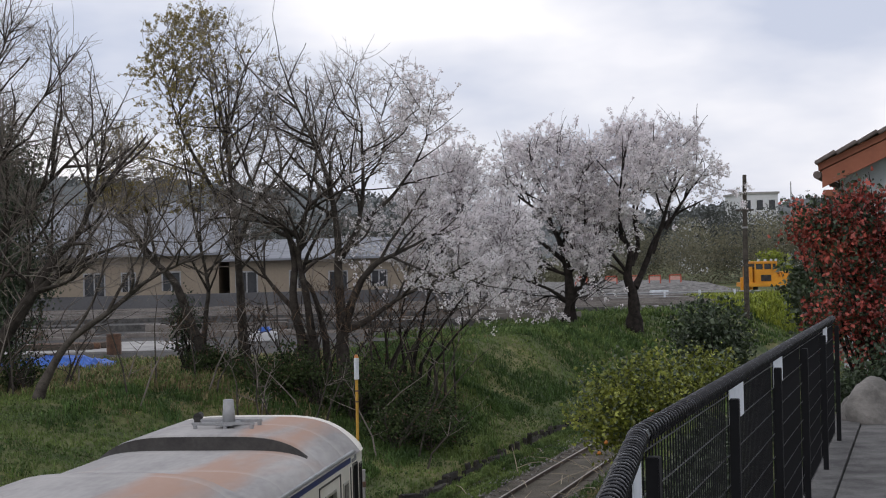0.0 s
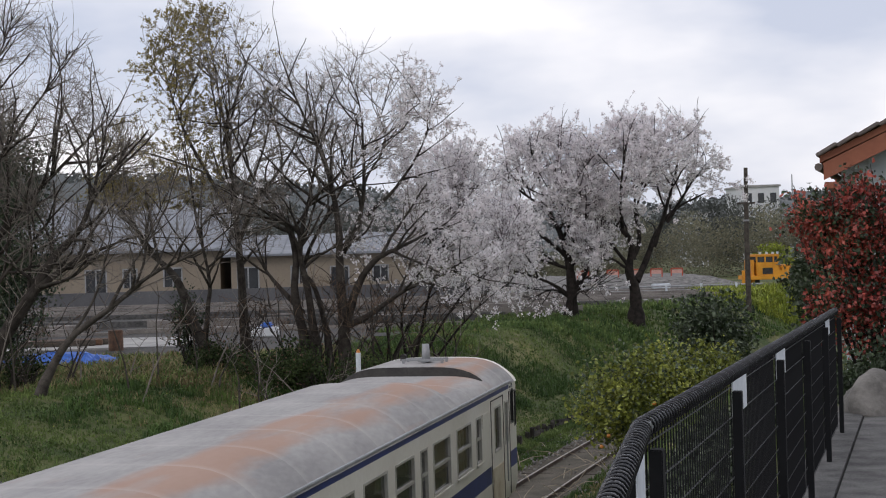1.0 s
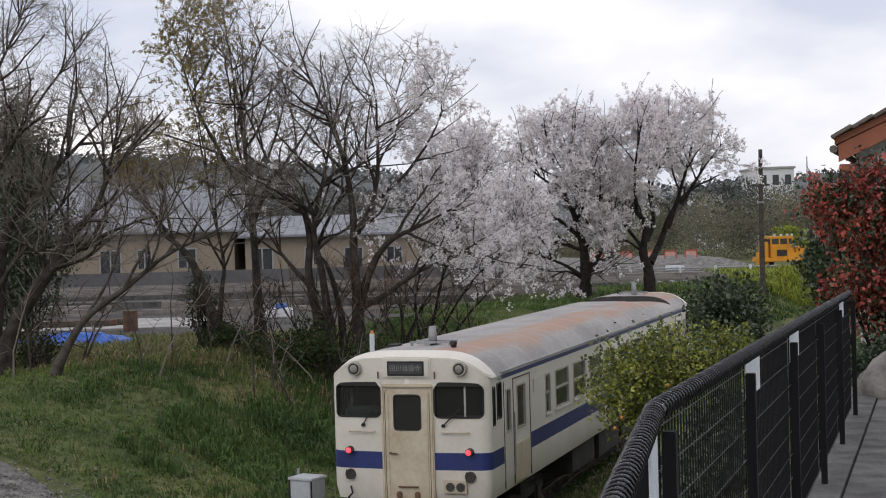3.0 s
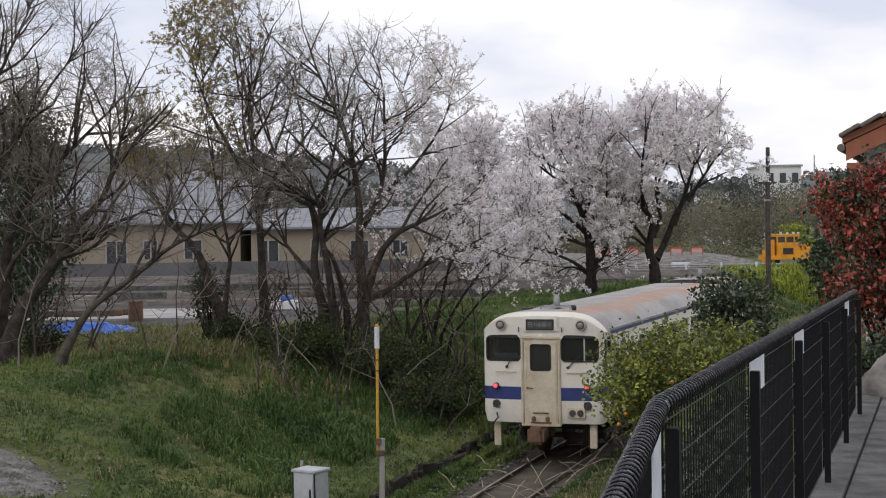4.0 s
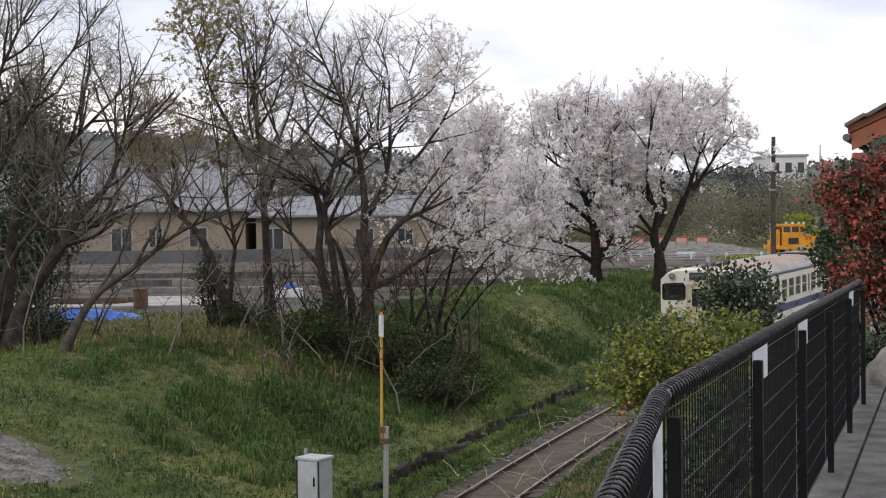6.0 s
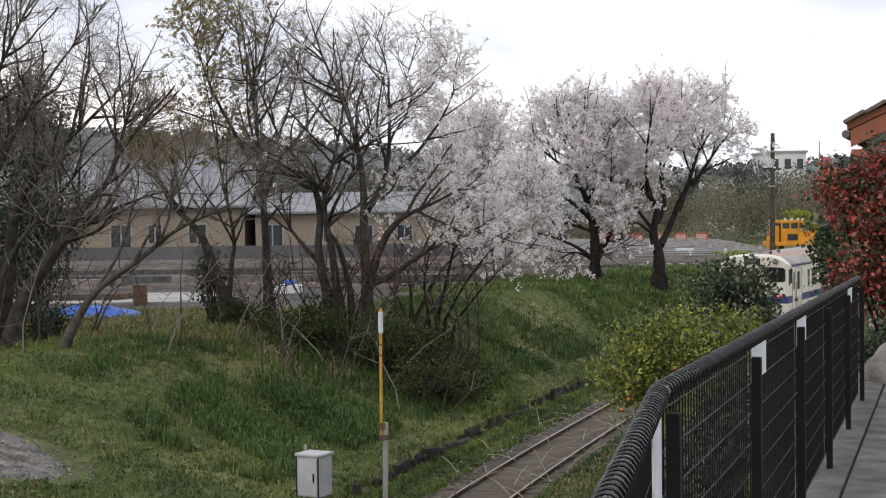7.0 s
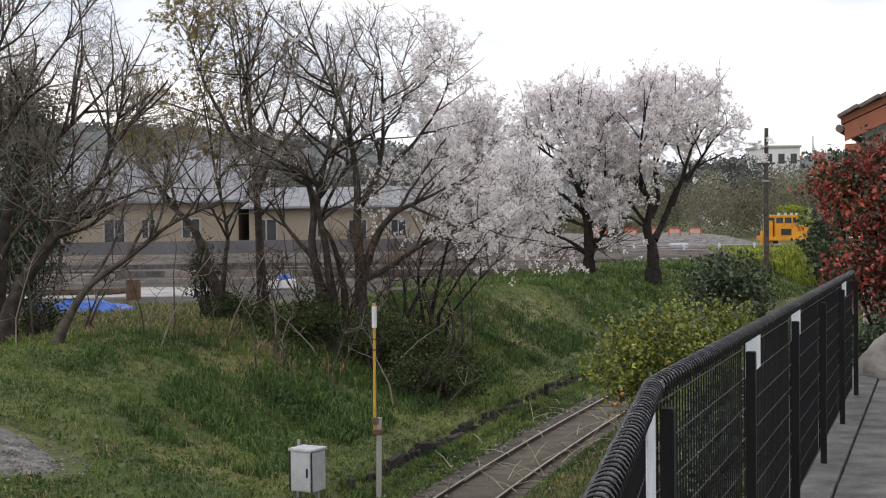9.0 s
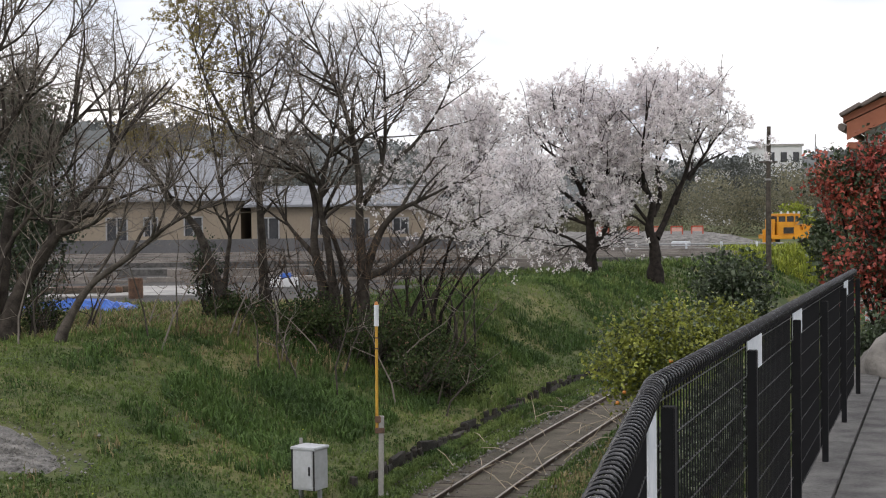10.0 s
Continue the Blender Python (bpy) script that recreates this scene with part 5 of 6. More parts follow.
def roof_material():
    """Weathered grey roof: long rust streaks, crosswise joints, pale scuffs."""
    m = mat("weathered_roof", (0.40, 0.385, 0.37), (0.26, 0.25, 0.245), 0.75, 0.9, 9, 0.15, stretch=(0.6, 1.6, 1))
    n, l = m.node_tree.nodes, m.node_tree.links
    b = n["Principled BSDF"]
    base = b.inputs["Base Color"].links[0].from_socket
    co, sep = n.new("ShaderNodeTexCoord"), n.new("ShaderNodeSeparateXYZ")
    l.new(co.outputs["Object"], sep.inputs[0])
    mp, nz = n.new("ShaderNodeMapping"), n.new("ShaderNodeTexNoise")
    mp.inputs["Scale"].default_value = (0.35, 1.5, 1.0)
    nz.inputs["Scale"].default_value, nz.inputs["Detail"].default_value = 1.5, 6.0
    l.new(co.outputs["Object"], mp.inputs["Vector"])
    l.new(mp.outputs["Vector"], nz.inputs["Vector"])
    # rust runs in a band off the ridge
    band = n.new("ShaderNodeMapRange")
    band.interpolation_type = "SMOOTHSTEP"
    dist = n.new("ShaderNodeMath")
    dist.operation = "ADD"
    dist.inputs[1].default_value = 0.72
    l.new(sep.outputs["Y"], dist.inputs[0])
    ab = n.new("ShaderNodeMath")
    ab.operation = "ABSOLUTE"
    l.new(dist.outputs[0], ab.inputs[0])
    l.new(ab.outputs[0], band.inputs["Value"])
    for k, v in (("From Min", 0.2), ("From Max", 0.6), ("To Min", 0.3), ("To Max", -0.08)):
        band.inputs[k].default_value = v
    ad = n.new("ShaderNodeMath")
    l.new(band.outputs[0], ad.inputs[0])
    l.new(nz.outputs["Fac"], ad.inputs[1])
    rr = n.new("ShaderNodeMapRange")
    l.new(ad.outputs[0], rr.inputs["Value"])
    for k, v in (("From Min", 0.55), ("From Max", 0.85), ("To Min", 0.0), ("To Max", 0.8)):
        rr.inputs[k].default_value = v
    mx = n.new("ShaderNodeMix")
    mx.data_type = "RGBA"
    l.new(rr.outputs[0], mx.inputs["Factor"])
    l.new(base, mx.inputs["A"])
    mx.inputs["B"].default_value = (0.40, 0.235, 0.16, 1)
    # pale joints across the roof
    jn = n.new("ShaderNodeMath")
    jn.operation = "FRACT"
    sc = n.new("ShaderNodeMath")
    sc.operation = "MULTIPLY"
    sc.inputs[1].default_value = 0.72
    l.new(sep.outputs["X"], sc.inputs[0])
    l.new(sc.outputs[0], jn.inputs[0])
    jr = n.new("ShaderNodeMapRange")
    l.new(jn.outputs[0], jr.inputs["Value"])
    for k, v in (("From Min", 0.0), ("From Max", 0.12), ("To Min", 0.4), ("To Max", 0.0)):
        jr.inputs[k].default_value = v
    mul = n.new("ShaderNodeMath")
    mul.operation = "MULTIPLY"
    l.new(jr.outputs[0], mul.inputs[0])
    l.new(nz.outputs["Fac"], mul.inputs[1])
    mx2 = n.new("ShaderNodeMix")
    mx2.data_type = "RGBA"
    l.new(mul.outputs[0], mx2.inputs["Factor"])
    l.new(mx.outputs["Result"], mx2.inputs["A"])
    mx2.inputs["B"].default_value = (0.62, 0.58, 0.54, 1)
    l.new(mx2.outputs["Result"], b.inputs["Base Color"])
    return m


M_ROOF = roof_material()
M_CREAMD = mat("grimy_cream_paint", (0.66, 0.60, 0.48), (0.42, 0.33, 0.22), 0.55, 2.5, 14, 0.1, spread=0.8)
M_RUST = mat("rusted_iron", (0.2, 0.11, 0.065), (0.09, 0.055, 0.04), 0.85, 6, 30, 0.3)
M_SEATBLUE = mat("seat_moquette", (0.09, 0.1, 0.13), (0.05, 0.06, 0.08), 0.9, 5, 30, 0.2)
M_SIGN = mat("sign_film", (0.06, 0.06, 0.065), (0.04, 0.04, 0.045), 0.4, 5, 30, 0)
M_LETTER = mat("sign_lettering", (0.27, 0.27, 0.26), (0.2, 0.2, 0.195), 0.6, 5, 30, 0)
M_GRILLE = mat("dark_seam", (0.07, 0.065, 0.06), (0.04, 0.036, 0.03), 0.7, 5, 30, 0.1)
M_LENSRED = mat("unlit_red_lens", (0.4, 0.03, 0.03), (0.3, 0.02, 0.02), 0.2, 5, 30, 0)
railcar, wheelsets = build_railcar()


def tail_at(t):
    """Running length of the tail along the railway."""
    return -4.172 + 9.1143 * t - 0.13367 * t ** 2 + 0.021154 * t ** 3 + 0.4 * max(0.0, 1 - t / 2.6) ** 1.4


def car_pose(t):
    s0 = tail_at(t)
    a, b = on_track(s0 + 3.2), on_track(s0 + CAR_L - 3.2)
    d = (b - a).normalized()
    o = a - d * 3.2
    return Matrix.Translation(o) @ pose(0, 0, 0, 0, 0, math.degrees(math.atan2(d.y, d.x)))

# ---- shrubs ----


def bush(name, label, seed, root, blobs, n, size, leaf, stems=9, extra=None, group="", category="shrub", bark=None, loose=1.7):
    """Shrub: stems from the root into its blobs, leaves gathered in sprays."""
    rng = np.random.default_rng(seed)
    t = empty(name, Matrix(), label, category, group)
    heads = cloud(rng, blobs, max(40, n // 22))
    V, F = [], []
    for k in range(stems):
        h = heads[rng.integers(len(heads))]
        r0 = np.array(root) + rng.normal(size=3) * (0.08, 0.08, 0)
        mid = (r0 + h) / 2 + rng.normal(size=3) * 0.12 + (0, 0, 0.1)
        v, f = tube([r0, mid, h], [0.03, 0.02, 0.008], 5)
        o = len(V)
        V += v
        F += [tuple(o + q for q in g) for g in f]
    raw("stem", V, F, bark or M_BARKC, t, smooth_shade=True)
    at = heads[rng.integers(0, len(heads), n)] + rng.normal(size=(n, 3)) * size * loose
    V, F = petals(rng, at, size)
    raw("crown", V, F, leaf, t)
    if extra:
        m, share, sz = extra
        k = int(n * share)
        at = heads[rng.integers(0, len(heads), k)] + rng.normal(size=(k, 3)) * size * loose + (0, 0, size)
        V, F = petals(rng, at, sz)
        raw("young_leaves", V, F, m, t)
    return t


bush("mandarin_tree", "rounded mandarin bush with yellow-green leaves and orange fruit", 21, (3.4, 22.0, float(ground_z(3.4, 22.0)) - 0.1),
     [(2.75, 21.9, 3.1, 0.58, 0.7, 0.62, 2), (3.4, 22.2, 3.25, 0.75, 0.9, 0.7, 3), (4.15, 22.4, 3.3, 0.7, 0.8, 0.6, 2.4), (3.4, 21.8, 2.5, 0.8, 0.8, 0.6, 2)], 16000, 0.064, M_LEAFMAND,
     extra=(M_LEAFGREY, 0.25, 0.066), category="fruit bush")
for k, (x, y, z) in enumerate(((2.55, 21.3, 2.75), (4.05, 21.6, 2.95), (4.1, 21.5, 2.35), (3.2, 21.2, 3.2), (3.95, 21.5, 2.1), (3.75, 21.3, 3.0), (2.45, 21.3, 2.6))):
    bm = bmesh.new()
    bmesh.ops.create_icosphere(bm, subdivisions=2, radius=0.03)
    ob = part("mandarin", bm, M_ORANGE, None, "", True)
    ob.matrix_basis = pose(x, y, z)
    tagged(ob, "small ripe orange mandarin hanging in the bush", "fruit", "mandarins")
bush("camellia_shrub", "dark glossy evergreen shrub on the railway verge", 22, (6.05, 32, float(ground_z(6.05, 32)) - 0.1),
     [(5.9, 32, 3.5, 0.62, 0.7, 0.75, 3), (6.65, 32, 3.35, 0.3, 0.5, 0.8, 1), (6.2, 32, 2.7, 0.8, 0.7, 0.7, 2)], 3600, 0.1, M_LEAFGREY, extra=(M_LEAFDARK, 0.5, 0.1))
bush("photinia_bush", "tall photinia bush with deep red young leaves", 23, (5.2, 17.2, 3.4),
     [(4.42, 17.2, 5.72, 0.16, 0.3, 0.2, 0.5), (4.74, 17.2, 5.5, 0.3, 0.5, 0.46, 1.6), (5.12, 17.4, 5.6, 0.5, 0.6, 0.62, 2.6), (4.6, 17.1, 4.75, 0.18, 0.4, 0.25, 0.5), (4.95, 17.1, 4.65, 0.28, 0.45, 0.45, 1), (5.25, 17.2, 4.6, 0.5, 0.6, 0.6, 1.8), (5.12, 17.2, 5.0, 0.36, 0.5, 0.4, 1)], 8200, 0.056, M_LEAFRED,
     extra=(M_LEAFDARK, 0.7, 0.06), stems=18)
# red shoots standing up out of the bush
rng = np.random.default_rng(5)
V, F, tips = [], [], []
for k in range(46):
    x0 = rng.uniform(4.4, 5.6)
    b0 = np.array((x0, 17.2 + rng.uniform(-0.3, 0.3), rng.uniform(5.1, 5.55 + 0.35 * min(1, (x0 - 4.4) / 0.6))))
    e0 = b0 + (rng.uniform(-0.12, 0.1), 0, rng.uniform(0.2, 0.5))
    v, f = tube([b0, e0], [0.007, 0.004], 3)
    o = len(V)
    V += v
    F += [tuple(o + q for q in g) for g in f]
    for j in range(14):
        tips.append(b0 + (e0 - b0) * rng.uniform(0.2, 1.05) + rng.normal(size=3) * 0.03)
shoots = raw("photinia_shoot", V, F, M_BARKC)
tagged(shoots, "upright red photinia shoots above the hedge", "shrub")
V, F = petals(rng, np.array(tips), 0.068)
raw("leaves", V, F, M_LEAFRED, shoots)
bush("evergreen_shrub", "dark green evergreen shrub beside the red bush", 24, (5.05, 19.6, 3.4), [(5.02, 19.6, 4.95, 0.2, 0.35, 0.45, 2), (5.12, 19.6, 4.2, 0.25, 0.4, 0.5, 1.2)], 1700, 0.066, M_LEAFDARK, extra=(M_LEAFGREY, 0.4, 0.08))
bush("hedge_plant", "low green plants at the foot of the red bush", 25, (5.0, 16.4, 3.45), [(4.75, 16.3, 3.9, 0.4, 0.4, 0.3, 1), (5.3, 16.5, 4.0, 0.5, 0.4, 0.5, 1)], 3200, 0.06, M_LEAFDARK)
# growth on the slope behind the fence
for k, (x, y, h) in enumerate(((1.4, 9.4, 0.4), (1.75, 10.6, 0.42), (2.1, 11.8, 0.42), (2.5, 13.2, 0.45), (3.0, 14.8, 0.5), (3.7, 16.6, 0.5))):
    z = float(ground_z(x, y))
    bush("slope_shrub", "dense dark shrub on the slope behind the fence", 30 + k, (x, y, z - 0.1), [(x, y, z + h * 0.4, 0.36, 0.75, h * 0.6, 1)], 1300, 0.055, M_LEAFDARK, group="slope shrubs", extra=(M_LEAFGREY, 0.3, 0.055), loose=0.7)
# evergreen tree behind the bare trees
bush("evergreen_tree", "dark dense evergreen tree behind the bare trees", 41, (-13.6, 50, 1.9),
     [(-13.9, 50, 8.2, 1.5, 1.6, 1.9, 3), (-13.6, 50, 5.6, 1.9, 1.8, 1.8, 3), (-14.3, 49.5, 3.6, 2.0, 1.6, 1.5, 2)], 22000, 0.115, M_LEAFDARK, stems=14, category="tree")
# thicket at the feet of the trees
rng = np.random.default_rng(31)
for k, (x, y, r, h) in enumerate(((-4.4, 40.0, 0.8, 0.6), (-3.5, 39.6, 0.9, 1.5), (-2.7, 39.4, 1.0, 1.9), (-1.9, 39.2, 1.0, 1.7), (-1.1, 39.6, 1.0, 1.9), (-0.4, 40.4, 1.0, 1.6), (0.5, 41.8, 0.8, 0.7), (-0.75, 37.4, 0.9, 1.35), (0.15, 38.0, 0.9, 1.2), (-12.4, 38.6, 1.3, 1.7), (-10.6, 40, 1.0, 1.1), (-5.8, 41.5, 0.8, 0.7))):
    z = float(ground_z(x, y))
    bl = [(x + rng.normal() * 0.35, y + rng.normal() * 0.3, z + h * rng.uniform(0.2, 0.6), r * rng.uniform(0.4, 0.8), r * 0.7, h * rng.uniform(0.3, 0.55), 1) for _ in range(4)]
    bush("thicket_shrub", "tangled dark thicket at the foot of the trees", 50 + k, (x, y, z - 0.05), bl, 2000, 0.08, M_HERBDARK, stems=22, group="thicket", extra=(M_BRAMBLE, 0.08, 0.07), bark=M_BARK)
# ivy round a leaning trunk
bush("ivy", "dark ivy wrapped round a leaning trunk", 61, (-6.6, 42.9, 2.0), [(-6.75, 42.7, 3.6, 0.36, 0.4, 1.1, 2), (-6.3, 42.6, 2.6, 0.45, 0.4, 0.6, 1)], 1800, 0.09, M_LEAFDARK, category="climber")

# thin saplings and dead stems along the bank
rng = np.random.default_rng(77)
for k in range(34):
    x, y = rng.uniform(-11.5, 1.2), rng.uniform(35.5, 41)
    z = float(ground_z(x, y))
    lean = rng.normal(0.15, 0.35)
    L = rng.uniform(0.9, 3.4)
    pts = [Vector((x + lean * L * q ** 1.4 + rng.normal() * 0.04, y, z - 0.05 + L * q)) for q in (0, 0.3, 0.6, 0.85, 1)]
    ob = raw("sapling", *tube(pts, [0.026, 0.022, 0.016, 0.01, 0.004], 5), M_BARK if k % 3 else M_TWIG)
    V, F = [], []
    for j in range(7):
        q = pts[rng.integers(1, 5)]
        d = Vector(rng.normal(size=3) * (0.5, 0.3, 0.3) + (0, 0, 0.45)) * rng.uniform(0.3, 0.9)
        v, f = tube([q, q + d * 0.5, q + d + Vector((0, 0, 0.05))], [0.009, 0.006, 0.003], 3)
        o = len(V)
        V += v
        F += [tuple(o + w for w in g) for g in f]
    tagged(raw("side_twig", V, F, M_TWIG, ob), kind="stuff")
    tagged(ob, "thin bare sapling on the grassy bank", "sapling", "saplings")

# ---- grass ----


def blades(name, n, place, lo, hi, material, label, seed, width=0.012):
    """Tufts of bent blades at places given by place(rng, n) -> x, y."""
    rng = np.random.default_rng(seed)
    x, y = place(rng, n)
    z = np.maximum(ground_z(x, y), -0.07)
    n = len(x)
    k = 4
    X, Y, Z = (np.repeat(q, k) for q in (x, y, z))
    a = rng.uniform(0, math.tau, n * k)
    L = rng.uniform(lo, hi, n * k) * np.repeat(rng.uniform(0.6, 1.3, n), k)
    lean = rng.uniform(0.15, 0.9, n * k)
    bx, by = X + rng.normal(size=n * k) * 0.04, Y + rng.normal(size=n * k) * 0.04
    dx, dy = np.cos(a), np.sin(a)
    w = width * rng.uniform(0.6, 1.4, n * k)
    base = np.stack([bx, by, Z - 0.02], 1)
    sidev = np.stack([-dy * w, dx * w, 0 * w], 1)
    mid = base + np.stack([dx * L * lean * 0.3, dy * L * lean * 0.3, L * 0.6], 1)
    tip = base + np.stack([dx * L * lean, dy * L * lean, L * (1 - 0.35 * lean)], 1)
    V = np.stack([base - sidev, base + sidev, mid + sidev * 0.8, mid - sidev * 0.8, tip], 1).reshape(-1, 3)
    i = np.arange(n * k)[:, None] * 5
    F = (i + (0, 1, 2, 3)).tolist() + (i + (3, 2, 4)).tolist()
    ob = raw(name, V, F, material)
    return tagged(ob, label, "grass", kind="stuff")


def by_track(s0, s1, u0, u1, bias=1.0, mask=None):
    def f(rng, n):
        s = s0 + (s1 - s0) * rng.random(n) ** bias
        u = u0 + (u1 - u0) * rng.random(n)
        h = np.interp(s, TRACK_S, _h)
        x, y = np.interp(s, TRACK_S, TRACK_X) - u * np.cos(h), np.interp(s, TRACK_S, TRACK_Y) + u * np.sin(h)
        keep = ((x + 8.0) / 1.7) ** 2 + ((y - 26.3) / 1.6) ** 2 > 1
        if mask:
            keep &= mask(x, y, rng)
        return x[keep], y[keep]
    return f


def patch(x, y, k):
    return np.sin(x * 0.8 * k + 2 * np.sin(y * 0.33 * k)) * np.cos(y * 0.6 * k + 1.4 * np.sin(x * 0.41 * k)) + 0.4 * np.sin(x * 2.1 * k + y * 1.3 * k)


blades("grass_bank", 48000, by_track(19, 62, 2.35, 14, 1.25), 0.04, 0.13, M_GRASS, "fresh green grass on the bank", 1, 0.011)
blades("grass_tall", 17000, by_track(24, 66, 3.2, 10.5, 1.0, lambda x, y, g: patch(x, y, 1) > 0.15), 0.1, 0.32, M_LUSH, "long lush grass in patches on the bank", 2, 0.013)
blades("grass_straw", 5500, by_track(19, 75, 2.3, 13, 1.1, lambda x, y, g: patch(x + 9, y, 0.8) > 0.4), 0.06, 0.24, M_STRAW, "dry straw-coloured grass on the bank", 3)
blades("grass_far", 9000, by_track(56, 100, 2.3, 14, 1.0), 0.1, 0.34, M_GRASS, "grass round the cherry trees", 4, 0.03)
blades("grass_verge", 12000, by_track(16, 60, -4.6, -1.2, 1.1), 0.04, 0.16, M_STRAW, "mixed dry grass on the verge beside the rails", 5)
blades("grass_verge_green", 15000, by_track(16, 60, -3.2, -0.95, 1.1), 0.04, 0.14, M_GRASS, "short green grass beside the rails", 13)
blades("grass_between", 24000, by_track(16, 60, 1.15, 2.3, 1.1), 0.03, 0.15, M_GRASS, "short grass between rails and bank", 6)
blades("grass_slope", 6000, by_track(5, 48, -8, -4.4, 1.0, lambda x, y, g: x < 0.45 + 0.337 * (y - 4.3)), 0.04, 0.14, M_GRASS, "green grass on the slope below the path", 7)
blades("yellow_weeds", 3500, lambda g, n: (g.uniform(17, 26, n), g.uniform(83, 98, n)), 0.2, 0.7, M_WEED, "yellow-green flowering weeds by the yard", 8, 0.04)
blades("grass_crest", 9000, lambda g, n: (g.uniform(-17, -2.5, n), g.uniform(37.5, 52, n)), 0.08, 0.32, M_STRAW, "tall dry and green grass along the top of the bank", 9, 0.016)
blades("grass_crest_green", 12000, lambda g, n: (g.uniform(-17, 2, n), g.uniform(37, 52, n)), 0.08, 0.3, M_GRASS, "rough green grass along the top of the bank", 10, 0.016)
blades("grass_lush", 14000, by_track(25, 44, 3.4, 8.5, 1.0, lambda x, y, g: patch(x * 1.2 + 3, y * 1.2 + 1, 1) > 0.25), 0.12, 0.32, M_LUSH, "deep green rank grass in tufts on the slope", 12, 0.017)
# leafy weeds in clumps between the grass
rng = np.random.default_rng(14)
x, y = by_track(20, 62, 2.5, 12.5, 1.15, lambda x, y, g: patch(x * 1.3 + 4, y * 1.3, 1.1) > -0.1)(rng, 1500)
at = np.stack([x, y, ground_z(x, y) + 0.05], 1)
at = np.repeat(at, 17, 0) + rng.normal(size=(len(x) * 17, 3)) * (0.13, 0.13, 0.045)
V, F = petals(rng, at, 0.07)
tagged(raw("leafy_weeds", V, F, M_HERB), "low leafy weeds in clumps on the bank", "weeds", kind="stuff")
x, y = by_track(20, 60, 3, 12, 1.15)(rng, 420)
V, F = petals(rng, np.stack([x, y, ground_z(x, y) + 0.14], 1), 0.04)
tagged(raw("weed_flowers", V, F, M_WEED), "tiny yellow flowers in the grass", "flowers", kind="stuff")

# gravel patch on the bank
gp = sheet("ground_gravel", np.arange(-9.6, -6.35, 0.2), np.arange(24.6, 28.0, 0.2), lambda x, y: ground_z(x, y) + 0.05 - 0.22 * smooth((((x + 8.0) / 1.55) ** 2 + ((y - 26.3) / 1.5) ** 2 + 0.3 * np.sin(3 * x + 2 * y) - 0.7) / 0.5), M_GRAVEL)
tagged(gp, "patch of grey gravel on the grass", "gravel", kind="structure")
scatter_stones("gravel_stones", 900, lambda g: (lambda x, y: Vector((x, y, float(ground_z(x, y)) + 0.05)))(-8.0 + g.gauss(0, 0.7), 26.3 + g.gauss(0, 0.7)), 0.035, M_STONE, "pale stones lying on the gravel patch", "gravel")

# dead reed stalks across the rails
rng = np.random.default_rng(8)
for k in range(44):
    s, u = rng.uniform(26, 39), rng.choice([rng.normal(-0.75, 0.3), rng.normal(0.9, 0.35)], p=[0.75, 0.25])
    p = on_track(s, u, 0.02)
    d = Vector((rng.normal() * 0.6, rng.normal() * 0.6, rng.uniform(0.05, 0.6))).normalized() * rng.uniform(0.4, 1.1)
    V, F = tube([p, p + d * 0.5 + Vector((0, 0, 0.05)), p + d], [0.011, 0.009, 0.005], 4)
    ob = raw("reed_stalk", V, F, M_STALK)
    tagged(ob, "pale dead reed stalk lying by the rails", "stalk", "dead stalks")

# ---- lineside things ----
z = float(ground_z(-2.4, 26.1))
cab = empty("relay_cabinet", pose(-2.38, 26.2, 0, 0, 0, -30), "pale grey steel relay cabinet on legs by the railway", "cabinet")
bm = box((-0.235, -0.21, 0.5), (0.235, 0.21, 1.2), 0.01)
part("body", bm, M_BOX, cab)
part("lid", box((-0.26, -0.235, 1.2), (0.26, 0.235, 1.25), 0.012), M_BOX, cab)
d = part("door", box((-0.2, -0.225, 0.53), (0.2, -0.209, 1.17), 0.005), M_BOX, cab)
part("handle", box((0.13, -0.25, 0.76), (0.155, -0.224, 0.92), 0.006), M_BLACK, d)
part("edge_seal", box((0.215, -0.222, 0.5), (0.24, -0.205, 1.2)), M_RUBBER, cab)
part("edge_seal", box((-0.24, -0.222, 0.5), (-0.215, -0.205, 1.2)), M_RUBBER, cab)
for x in (-0.2, 0.2):
    part("leg", box((x - 0.03, -0.03, z - 0.15), (x + 0.03, 0.03, 0.5)), M_GREYM, cab)
part("conduit", cyl((-0.3, 0.16, z - 0.1), (-0.3, 0.16, 1.34), 0.03, None, 8), M_CONC, cab)

z = float(ground_z(-1.24, 28))
post = empty("marker_post", pose(-1.29, 28, 0, 0, 1.0, 0), "slim yellow lineside post with a white reflector head", "post")
part("stub", box((0.02, -0.05, z - 0.2), (0.12, 0.05, 1.5), 0.01), M_CONC, post, "weathered concrete stub")
part("clamp", box((-0.05, -0.07, 1.18), (0.13, 0.07, 1.28), 0.01), M_RUST, post)
part("clamp", box((-0.05, -0.07, 1.38), (0.06, 0.07, 1.5), 0.01), M_RUST, post)
part("pole", cyl((-0.01, 0, 1.2), (-0.03, 0, 3.2), 0.028, None, 10), M_POSTY, post, "yellow painted pole")
part("head", cyl((-0.03, 0, 3.18), (-0.034, 0, 3.58), 0.046, None, 12), M_WHITE, post, "white reflector head")
part("cap", cyl((-0.034, 0, 3.58), (-0.034, 0, 3.64), 0.044, 0.02, 12), M_ORANGE, post, "orange cap")
